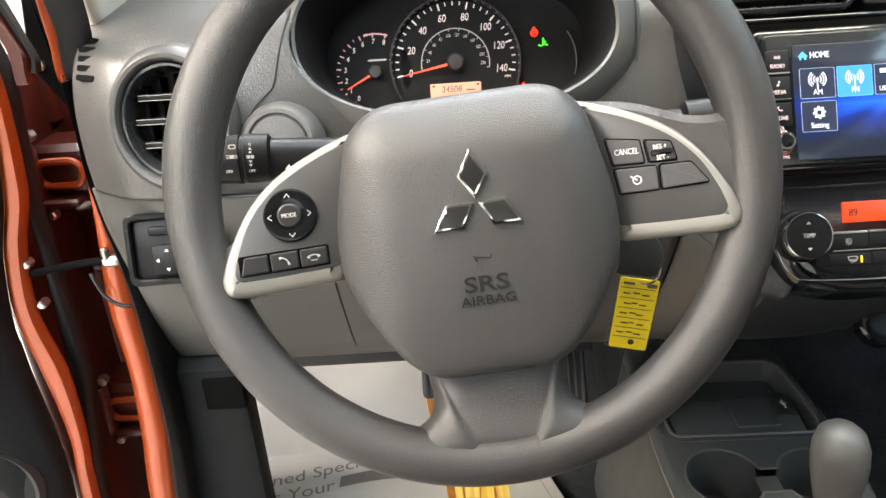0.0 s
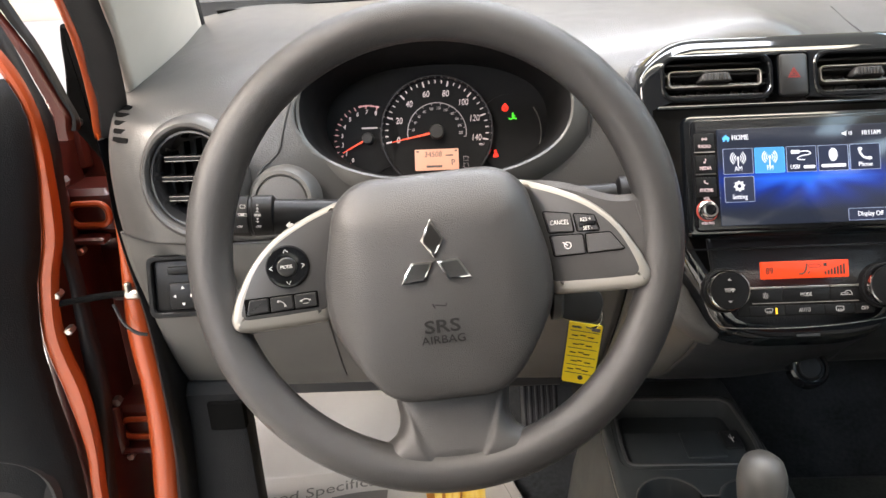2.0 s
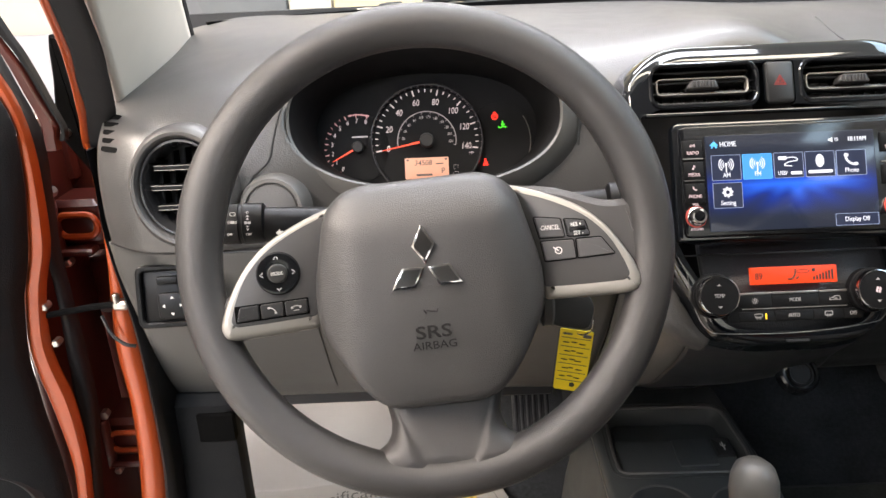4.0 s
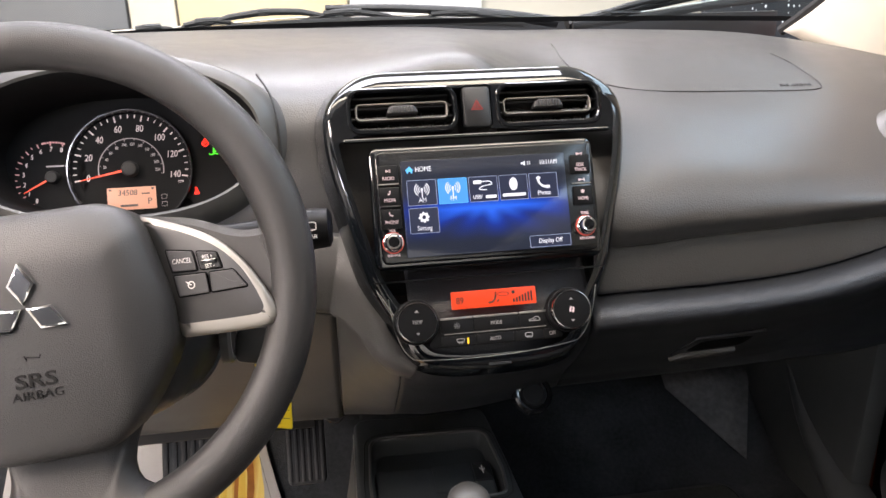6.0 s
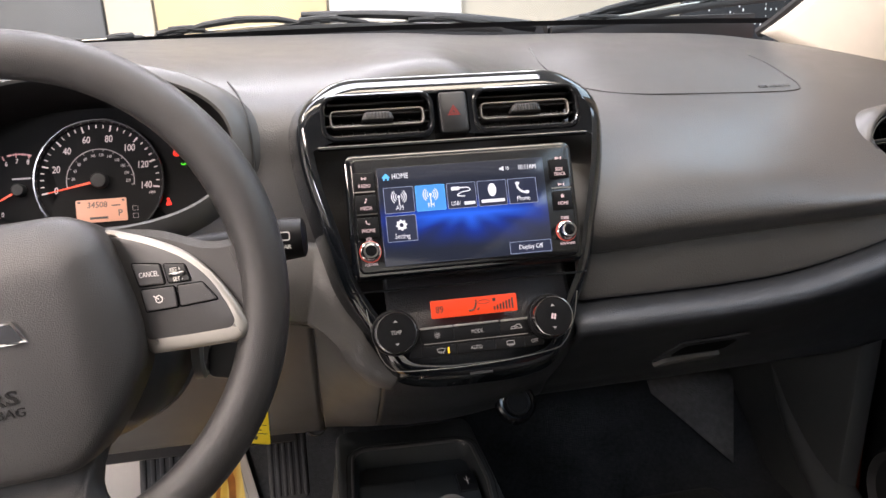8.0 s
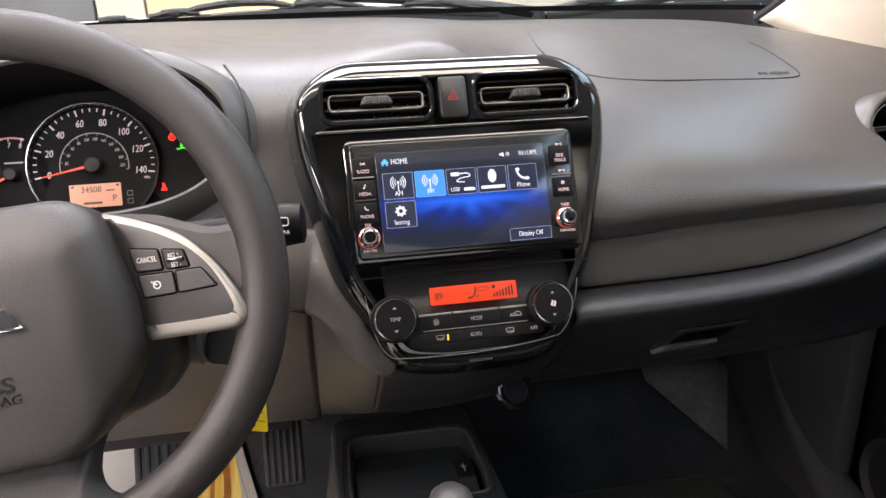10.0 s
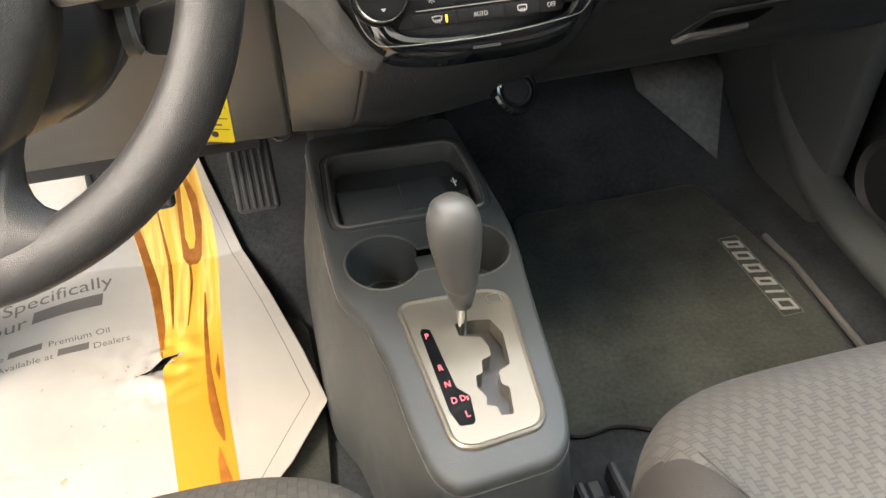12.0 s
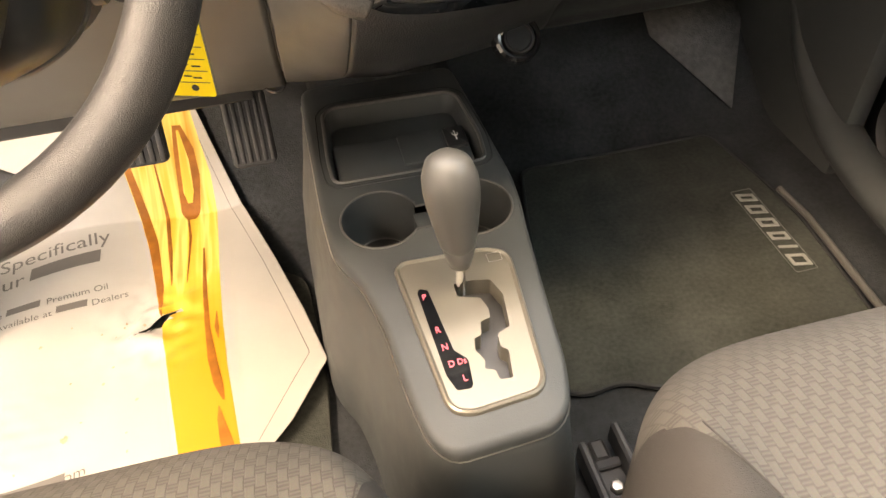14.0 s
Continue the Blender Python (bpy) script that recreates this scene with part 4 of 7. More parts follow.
part("key_divider", slab(rrect(0.019, 0.0011, 0.0004, 0.0926, 0.0640, 1), 0.001, 0.0030), SILVER, unit)

# climate controls
climate = thing("climate_control", STACK, "black climate control panel with orange display", "climate control")
lcd = part("climate_display", slab(rrect(0.082, 0.0165, 0.001, -0.0005, -0.0385, 2), -0.013, -0.0108, 0.0004), CLIMATE, climate, "glowing orange display")
words("89", 0.0088, INK_DARK, lcd, on(-0.0335, -0.0392, -0.0106), squeeze=0.85)
ic = bmesh.new()
tube(spline([(-0.0060, -0.0425, -0.0104), (-0.0020, -0.0420, -0.0104), (0.0005, -0.0385, -0.0104), (0.0012, -0.0350, -0.0104)], 4), 0.0008, 5, ic)
tube([(0.002, -0.0425, -0.0104), (0.004, -0.0405, -0.0104)], 0.0006, 5, ic)
for k in range(7):
    slab(rrect(0.0016, 0.0032 + 0.0011 * k, 0.0002, 0.0185 + 0.0029 * k, -0.0440 + 0.0016 + 0.00055 * k, 1), -0.0108, -0.0104, 0, ic)
for u, v, w, h in ((0.0014, -0.0338, 0.0016, 0.0016), (0.0185, -0.0345, 0.0030, 0.0030)):
    slab(rrect(w, h, 0.0004, u, v, 2), -0.0108, -0.0104, 0, ic)
part("display_marks", ic, INK_DARK, lcd)
part("display_marks", band([(x + 0.0085, y - 0.0355) for x, y in oval(0.0060, 0.0020, 0, 0, 20)], [(x + 0.0085, y - 0.0355) for x, y in oval(0.0054, 0.0015, 0, 0, 20)], -0.0108, -0.0105), HAZARD, lcd)
for s, t in ((-1, "TEMP"), (1, "")):
    x = 0.0732 * s - 0.0035
    kn = part("climate_knob", turned([(0.0212, -0.014), (0.0212, -0.008), (0.0205, -0.0065), (0.0190, -0.006), (0.0188, 0.002), (0.0180, 0.0042), (0.0165, 0.0046), (0.0060, 0.0044)], 44, at=(x, -0.0555, 0)), STALK, climate, "round black knob with chrome ring")
    part("knob_ring", turned([(0.0193, 0.0), (0.0193, 0.0030), (0.0186, 0.0048), (0.0176, 0.0050), (0.0172, 0.0040)], 44, at=(x, -0.0555, 0), caps=False), DARK_CHROME, kn)
    if t:
        words(t, 0.0050, PRINT_DIM, kn, on(x, -0.0556, 0.0048), squeeze=0.82)
    else:
        ic = bmesh.new()
        for q in range(4):
            a = q * math.pi / 2 + 0.5
            slab(oval(0.0010, 0.0015, x + 0.0018 * math.cos(a), -0.0556 + 0.0018 * math.sin(a), 10), 0.0045, 0.0049, 0, ic)
        part("fan_mark", ic, PINK_GLOW, kn)
    for y, d in ((-0.0455, 1), (-0.0660, -1)):
        part("arrow", slab([(x - 0.0019, y - 0.0010 * d), (x + 0.0019, y - 0.0010 * d), (x, y + 0.0012 * d)], 0.0044, 0.0049), PRINT_DIM, kn)
def climate_icon(kind, x, y):
    """Small signs on the climate keys: sun, car, front glass, rear glass."""
    out = bmesh.new()
    lo, hi = -0.0112, -0.0109
    if kind == "sun":
        band(oval(0.0014, 0.0014, x, y, 16), oval(0.0009, 0.0009, x, y, 16), lo, hi, out)
        for q in range(8):
            a = q * math.pi / 4
            c, d = math.cos(a), math.sin(a)
            slab([(x + 0.0019 * c - 0.0003 * d, y + 0.0019 * d + 0.0003 * c), (x + 0.0019 * c + 0.0003 * d, y + 0.0019 * d - 0.0003 * c), (x + 0.0030 * c + 0.0003 * d, y + 0.0030 * d - 0.0003 * c), (x + 0.0030 * c - 0.0003 * d, y + 0.0030 * d + 0.0003 * c)], lo, hi, 0, out)
    elif kind == "car":
        shape = [(-0.0058, -0.0016), (-0.0052, 0.0004), (-0.0020, 0.0010), (0.0002, 0.0026), (0.0034, 0.0026), (0.0050, 0.0008), (0.0056, -0.0016)]
        band([(x + u, y + v) for u, v in shape], inset([(x + u, y + v) for u, v in shape], 0.0006 if inset(shape, 0.0006)[1][1] < shape[1][1] else -0.0006), lo, hi, out)
        slab(rrect(0.0034, 0.0006, 0.0002, x, y, 1), lo, hi, 0, out)
    else:
        shape = [(-0.0042, 0.0022), (-0.0030, -0.0012), (0.0030, -0.0012), (0.0042, 0.0022), (0.0, 0.0028)] if kind == "front" else rrect(0.0076, 0.0044, 0.0012, 0, 0.0006, 2)
        outline = [(x + u, y + v) for u, v in shape]
        inner = [(x + u * 0.84, y + 0.0006 + (v - 0.0006) * 0.72) for u, v in shape]
        band(outline, inner, lo, hi, out)
        for k in (-1, 0, 1):
            slab(rrect(0.0005, 0.0030, 0.0002, x + 0.0016 * k, y - 0.0012, 1), lo, hi, 0, out)
    return out


# two rows of keys in one sunken field, each row under a thin bright edge
part("key_field", slab(rpoly([(-0.066, -0.0815), (0.060, -0.0815), (0.068, -0.074), (0.058, -0.0545), (-0.058, -0.0545), (-0.062, -0.070)], 0.004, 3), -0.014, -0.0119, 0.0004), STALK, climate)
for row, keys in ((0, ((-0.0382, 0.0312, "", "sun"), (-0.0003, 0.0436, "MODE", ""), (0.0372, 0.0300, "", "car"))),
                  (1, ((-0.0375, 0.0330, "", "front"), (-0.0023, 0.0360, "AUTO", ""), (0.0302, 0.0276, "", "rear"), (0.0535, 0.0176, "OFF", "")))):
    y = -0.0620 if row == 0 else -0.0766
    for x, w, text, sign in keys:
        bt = part("climate_button", slab(rrect(w, 0.0118 if row == 0 else 0.0098, 0.0008, x, y), -0.0130, -0.0113, 0.0003), STALK, climate)
        if text:
            words(text, 0.0050, PRINT_DIM, bt, on(x, y, -0.0111), squeeze=0.78)
        else:
            part("icon", climate_icon(sign, x + (0.0018 if sign == "front" else 0.0), y), PRINT_DIM, bt)
        if sign == "front":
            part("amber_lamp", slab(rrect(0.0015, 0.0056, 0.0005, x + 0.0088, y), -0.0117, -0.0110), AMBER_LAMP, bt)
        if row == 0:
            part("key_edge", slab(rrect(w - 0.0006, 0.0020, 0.0004, x, -0.0548, 1), -0.0130, -0.0108, 0.0003), STEEL, bt, "bright upper key edge")
part("climate_line", slab(rrect(0.0985, 0.0007, 0.0002, -0.0015, -0.0692, 1), -0.0125, -0.0109), SILVER, climate)

# ---- instrument cluster ----
cluster = thing("instrument_cluster", CLUS, "black instrument cluster with lit dials", "instrument cluster")


def egg(a, b, cy, z, n=64, p=2.3):
    return [(x, y, z) for x, y in oval(a, b, 0, cy, n, p)]


part("tunnel", loft([egg(0.118, 0.060, 0.012, -0.012), egg(0.120, 0.062, 0.012, 0.004), egg(0.126, 0.064, 0.014, 0.03), egg(0.132, 0.067, 0.016, 0.058), egg(0.134, 0.069, 0.017, 0.063)], None, False, False), TUNNEL, cluster)
part("hood", loft([egg(0.134, 0.069, 0.017, 0.0628), egg(0.1365, 0.0715, 0.0172, 0.0648), egg(0.1405, 0.0755, 0.0175, 0.0630), egg(0.150, 0.083, 0.0170, 0.0575), egg(0.158, 0.089, 0.0150, 0.048, p=2.2), egg(0.166, 0.093, 0.013, 0.035, p=2.15), egg(0.173, 0.095, 0.011, 0.012, p=2.1), egg(0.180, 0.096, 0.009, -0.04, p=2.1)], None, False, False), TRIM, cluster, "grey grained hood round the dials")
part("backing", loft([egg(0.119, 0.061, 0.012, -0.02), egg(0.119, 0.061, 0.012, -0.006)]), TUNNEL, cluster)


def dial(name, cx, cy, r, label):
    d = part(name, turned([(r * 1.0, -0.006), (r, -0.0035), (r * 0.9, -0.003)], 56, at=(cx, cy, 0)), TUNNEL, cluster, label)
    return d


sp = dial("speedometer", 0.0, 0.0, 0.057, "round speedometer with white numbers")
part("dial_ring", turned([(0.0612, -0.006), (0.0612, 0.002), (0.0602, 0.0036), (0.0588, 0.0036), (0.0578, 0.0010), (0.0572, -0.004)], 72, caps=False), GUNMETAL, sp, "grey ring round the dial")



def ticks(parent, cx, cy, r, a0, a1, count, long_every, size, mat, z=-0.0026):
    bm = bmesh.new()
    for k in range(count):
        a = radians(a0 + (a1 - a0) * k / (count - 1))
        big = k % long_every == 0
        ln, w = (size, size * 0.24) if big else (size * 0.55, size * 0.17)
        c, s = math.cos(a), math.sin(a)
        pts = [(cx + (r - q * ln) * c - e * w * s, cy + (r - q * ln) * s + e * w * c) for q, e in ((0, 0.5), (0, -0.5), (1, -0.5), (1, 0.5))]
        slab(pts, z, z + 0.0004, 0, bm)
    part("tick_marks", bm, mat, parent)


A0, A1 = 190.0, -10.0
ticks(sp, 0, 0, 0.0555, A0, A1, 29, 4, 0.0060, DIAL_GLOW)
for k in range(8):
    a = radians(A0 + (A1 - A0) * k / 7)
    words(str(20 * k), 0.0096, DIAL_GLOW, sp, on(0.0425 * math.cos(a), 0.0420 * math.sin(a), -0.0024), squeeze=0.78, shear=0.15)
words("MPH", 0.0034, DIAL_GLOW, sp, on(0.0475, -0.0148, -0.0024), squeeze=0.8)
arc = [(0.0315 * math.cos(radians(a)), 0.0315 * math.sin(radians(a)), -0.0025) for a in range(190, -12, -5)]
part("inner_arc", tube(arc, 0.00045, 5), DIAL_DIM, sp)
ticks(sp, 0, 0, 0.0312, 190, -10, 12, 1, 0.0022, DIAL_DIM)
for k in range(1, 12):
    a = radians(190 - 200 * k / 11.4)
    words(str(20 * k), 0.0042, DIAL_DIM, sp, on(0.0255 * math.cos(a), 0.0255 * math.sin(a), -0.0024), squeeze=0.75, shear=0.15)
na = radians(191)
part("needle", slab([(0.006 * math.cos(na) - 0.0011 * math.sin(na), 0.006 * math.sin(na) + 0.0011 * math.cos(na)), (0.049 * math.cos(na), 0.049 * math.sin(na) + 0.0003), (0.049 * math.cos(na), 0.049 * math.sin(na) - 0.0003), (0.006 * math.cos(na) + 0.0011 * math.sin(na), 0.006 * math.sin(na) - 0.0011 * math.cos(na))], 0.001, 0.0022), NEEDLE, sp, "red needle at zero")
part("hub", turned([(0.0078, -0.004), (0.0078, 0.005), (0.0066, 0.0068), (0.002, 0.007)], 28), RUBBER, sp)

TX, TY = -0.0740, -0.0042
ta = dial("tachometer", TX, TY, 0.0370, "small rev counter with red band")
ticks(ta, TX, TY, 0.0365, 232, 72, 17, 2, 0.0042, DIAL_RED)
for k in range(9):
    a = radians(232 - 160 * k / 8)
    words(str(k), 0.0066, DIAL_GLOW, ta, on(TX + 0.0285 * math.cos(a), TY + 0.0285 * math.sin(a), -0.0024), squeeze=0.8, shear=0.15)
for k in range(9):
    a = radians(104 - 34 * k / 8)
    slab_pts = [(TX + r * math.cos(a + da), TY + r * math.sin(a + da)) for r, da in ((0.0362, 0.018), (0.0345, 0.018), (0.0345, -0.018), (0.0362, -0.018))]
    part("red_mark", slab(slab_pts, -0.0026, -0.0022), DIAL_RED, ta)
redarc = [(TX + 0.0352 * math.cos(radians(a)), TY + 0.0352 * math.sin(radians(a)), -0.0022) for a in range(102, 70, -4)]
part("red_band", tube(redarc, 0.0004, 5), DIAL_RED, ta)
bars([(TX + 0.002, TY + 0.0115, 0.017, 0.0015)], DIAL_DIM, ta, -0.0028)
na = radians(208)
part("needle", slab([(TX + 0.005 * math.cos(na) - 0.0009 * math.sin(na), TY + 0.005 * math.sin(na) + 0.0009 * math.cos(na)), (TX + 0.031 * math.cos(na), TY + 0.031 * math.sin(na) + 0.0003), (TX + 0.031 * math.cos(na), TY + 0.031 * math.sin(na) - 0.0003), (TX + 0.005 * math.cos(na) + 0.0009 * math.sin(na), TY + 0.005 * math.sin(na) - 0.0009 * math.cos(na))], 0.001, 0.0022), NEEDLE, ta, "red needle near idle")
part("hub", turned([(0.0062, -0.004), (0.0062, 0.004), (0.0052, 0.0055), (0.002, 0.0057)], 26, at=(TX, TY, 0)), RUBBER, ta)

od = part("odometer_display", slab(rrect(0.0470, 0.0225, 0.0010, -0.0012, -0.0293, 2), -0.004, -0.0012, 0.0003), ODO, cluster, "glowing amber display")
words("34508", 0.0080, INK, od, on(-0.0050, -0.0238, -0.0011), squeeze=0.95, shear=0.1)
words("P", 0.0088, INK, od, on(0.0162, -0.0330, -0.0011))
bars([(-0.0040, -0.0365, 0.017, 0.0022), (0.0125, -0.0250, 0.008, 0.0012), (-0.0215, -0.0203, 0.0025, 0.0018), (0.0195, -0.0203, 0.0025, 0.0018)], INK, od, -0.0014)
sg = part("side_gauge", loft([flat(oval(0.0330, 0.0410, 0.0790, -0.003, 40, 2.4), -0.006), flat(oval(0.0325, 0.0405, 0.0790, -0.003, 40, 2.4), -0.0035)]), TUNNEL, cluster)
gl_arc = [(0.0790 + 0.0325 * math.cos(radians(a)), -0.003 + 0.040 * math.sin(radians(a)), -0.003) for a in range(40, -62, -5)]
part("side_arc", tube(gl_arc, 0.0006, 5), SILVER, sg)


def lamp_icon(x, y, mat, kind):
    bm = bmesh.new()
    if kind == "belt":
        slab(oval(0.0015, 0.0017, x, y + 0.0024, 12), -0.0035, -0.0028, 0, bm)
        band(oval(0.0036, 0.0034, x, y - 0.0012, 16), oval(0.0022, 0.0018, x, y - 0.0012, 16), -0.0035, -0.0028, bm)
        tube([(x - 0.003, y - 0.003, -0.003), (x + 0.003, y + 0.001, -0.003)], 0.0006, 5, bm)
    elif kind == "bag":
        slab(oval(0.0013, 0.0013, x - 0.0005, y + 0.0030, 12), -0.0035, -0.0028, 0, bm)
        slab(rpoly([(x - 0.0032, y - 0.0034), (x + 0.0030, y - 0.0034), (x + 0.0012, y + 0.0016), (x - 0.0012, y + 0.0016)], 0.0008), -0.0035, -0.0028, 0, bm)
    else:
        tube(spline([(x - 0.0045, y - 0.002, -0.003), (x - 0.002, y - 0.0028, -0.003), (x + 0.001, y - 0.0018, -0.003), (x + 0.0045, y - 0.0026, -0.003)], 4), 0.0008, 5, bm)
        slab(rrect(0.0016, 0.0062, 0.0004, x + 0.0004, y + 0.0012, 1), -0.0035, -0.0028, 0, bm)
        slab(rrect(0.0040, 0.0012, 0.0004, x + 0.0010, y + 0.0005, 1), -0.0035, -0.0028, 0, bm)
    part("warning_lamp", bm, mat, cluster)


lamp_icon(0.0738, 0.0240, RED_GLOW, "belt")
lamp_icon(0.0815, 0.0137, GREEN_GLOW, "temp")
lamp_icon(0.0623, -0.0255, RED_GLOW, "bag")
part("faint_icon", band(rrect(0.0055, 0.0050, 0.001, 0.0300, -0.0290), rrect(0.0045, 0.0040, 0.0008, 0.0300, -0.0290), -0.0035, -0.003), DIAL_DIM, cluster)
part("faint_icon", band(rrect(0.0055, 0.0050, 0.001, 0.0300, -0.0365), rrect(0.0045, 0.0040, 0.0008, 0.0300, -0.0365), -0.0035, -0.003), DIAL_DIM, cluster)
# ---- steering wheel ----
WHEEL = leaning(0.031, 0.395, 0.673, 21, 4.7)
wheel = thing("steering_wheel", WHEEL, "black three-spoke steering wheel with silver spoke trim", "steering wheel")
ring = [(0.166 * math.cos(2 * math.pi * k / 96), 0.166 * math.sin(2 * math.pi * k / 96), 0) for k in range(96)]


def rim_radius(k):
    a = math.degrees(2 * math.pi * k / 96) % 360
    g = sum(math.exp(-((((a - c + 180) % 360) - 180) / 16) ** 2) for c in (20, 160))
    return 0.0162 + 0.0012 * g


part("rim", tube(ring, [rim_radius(k) for k in range(96)], 20, closed=True, squash=0.92), RIM, wheel, "grained black rim")


def pad_z(x, y):
    """Height of the domed pad."""
    return 0.030 - 0.7 * x * x - 0.9 * (y + 0.025) ** 2 - 0.52 * max(0.0, abs(x) - 0.056) - 0.38 * max(0.0, y - 0.024)


PADLINE = rpoly([(-0.050, 0.0535), (0.050, 0.0535), (0.070, 0.040), (0.084, -0.020), (0.083, -0.050), (0.062, -0.085), (0.040, -0.110), (-0.040, -0.110), (-0.062, -0.085), (-0.083, -0.050), (-0.084, -0.020), (-0.070, 0.040)],
                [0.03, 0.03, 0.02, 0.03, 0.03, 0.03, 0.016, 0.016, 0.03, 0.03, 0.03, 0.02], 5)


def dome(scale, dz, drop=0.0):
    cx, cy = 0.0, -0.028
    return [(cx + (x - cx) * scale, cy + (y - cy) * scale, pad_z(cx + (x - cx) * scale, cy + (y - cy) * scale) + dz) for x, y in PADLINE]


rings = [flat(PADLINE, -0.03), [(x, y, pad_z(x, y) - 0.010) for x, y in PADLINE], dome(0.985, -0.0045), dome(0.955, -0.0012)] + [dome(s, 0) for s in (0.90, 0.8, 0.68, 0.55, 0.40, 0.25, 0.10)]
part("airbag_pad", loft(rings), PAD, wheel, "domed grained airbag pad")


def spoke(s):
    out = [(s * x, y) for x, y in ((0.060, 0.0437), (0.090, 0.0330), (0.116, 0.0195), (0.1345, 0.0010), (0.1478, -0.0235), (0.1530, -0.0375), (0.1500, -0.0452), (0.1400, -0.0474), (0.118, -0.0474), (0.082, -0.0466))]
    radii = [0.010, 0.020, 0.020, 0.020, 0.012, 0.005, 0.005, 0.006, 0.010, 0.004]
    out = rpoly(out if s > 0 else out[::-1], radii if s > 0 else radii[::-1], 6)
    upper_edge = ((0.045, 0.046), (0.10, 0.036), (0.135, 0.020), (0.166, 0.022)) if s > 0 else ((0.045, 0.042), (0.10, 0.0300), (0.1285, 0.0090), (0.1440, -0.0150), (0.166, -0.024))
    base = [(s * x, y) for x, y in upper_edge + ((0.166, -0.058), (0.152, -0.0525), (0.138, -0.0480), (0.10, -0.0462), (0.045, -0.043))]
    base = rpoly(base if s > 0 else base[::-1], 0.012, 4)
    part("spoke_base", loft([flat(inset(base, 0.004), -0.016), flat(base, -0.008), flat(base, 0.002), flat(inset(base, 0.005), 0.0065)]), RIM, wheel)
    inner = [(s * x, y) for x, y in ((0.060, 0.0395), (0.093, 0.0270), (0.117, 0.0130), (0.1325, -0.0040), (0.1412, -0.0235), (0.1440, -0.0335), (0.1408, -0.0377), (0.118, -0.0379), (0.082, -0.0371))]
    radii = [0.010, 0.018, 0.018, 0.018, 0.008, 0.003, 0.003, 0.010, 0.004]
    inner = rpoly(inner if s > 0 else inner[::-1], radii if s > 0 else radii[::-1], 6)
    tr = part("spoke_trim", loft([flat(out, 0.0), flat(out, 0.0105), flat(inset(out, 0.0008), 0.0120), flat(inset(out, 0.0020), 0.0131), flat(inset(out, 0.0045), 0.0138), flat(inset(out, 0.0090), 0.0138)]), SILVER, wheel, "satin silver spoke trim")
    part("spoke_panel", slab(inner, 0.010, 0.0142, 0.0008), SPOKE, wheel)
    return tr


spoke(1)
spoke(-1)
LOW_Y = [-0.162, -0.152, -0.146, -0.1425, -0.138, -0.132, -0.124, -0.112, -0.095, -0.080]
LOW_W = [0.078, 0.072, 0.062, 0.0530, 0.0455, 0.0420, 0.0408, 0.0428, 0.0500, 0.0560]
COVER_W = [0.010, 0.0200, 0.0235, 0.0250, 0.0268, 0.0290, 0.0318, 0.0362, 0.0425, 0.0470]


def lower_spoke(u, v):
    """The lower spoke: two rounded arms with a shallow trough between, running from the sunken hub out to the rim."""
    y = -0.162 + 0.082 * v
    w, c = float(np.interp(y, LOW_Y, LOW_W)), float(np.interp(y, LOW_Y, COVER_W))
    k = 2 * u - 1
    k = math.copysign(abs(k) ** 0.8, k)
    x = k * w
    out = min(1.0, max(0.0, (-y - 0.088) / 0.062))
    trough = 0.0024 * min(1.0, max(0.0, (c - abs(x)) / 0.003 + 0.5))
    return (x, y, -0.004 + 0.0155 * out - trough - 0.016 * abs(k) ** 7)


low = part("lower_spoke", sheet(lower_spoke, 72, 40), RIM, wheel, "grained lower spoke with a trough between two arms")
thicken(low, 0.010, 1)

# three-diamond badge in plain shapes
for a in (90, 210, 330):
    c, s = math.cos(radians(a)), math.sin(radians(a))
    L, W = 0.0288, 0.0084
    pts = [(0.0012 * c, 0.0012 * s), (L * 0.5 * c - W * s, L * 0.5 * s + W * c), (L * c, L * s), (L * 0.5 * c + W * s, L * 0.5 * s - W * c)]
    pts = [(x, y - 0.0095) for x, y in pts]
    bd = part("badge", slab(pts, 0.026, 0.0325, 0.0008), CHROME, wheel, "chrome badge")
    part("badge_inlay", slab(inset(pts, 0.0016), 0.032, 0.0327), DARK_CHROME, bd)
words("SRS", 0.0125, EMBOSS, wheel, on(0.0, -0.0560, 0.0296), squeeze=1.35, bold=0.0002)
words("AIRBAG", 0.0078, EMBOSS, wheel, on(0.0, -0.0652, 0.0290), squeeze=1.15)
part("horn_mark", tube([(-0.0050, -0.0395, 0.0298), (-0.0035, -0.0430, 0.0296), (-0.0035, -0.0405, 0.0297), (0.004, -0.0418, 0.0297), (0.0048, -0.0398, 0.0297)], 0.0005, 5), EMBOSS, wheel)

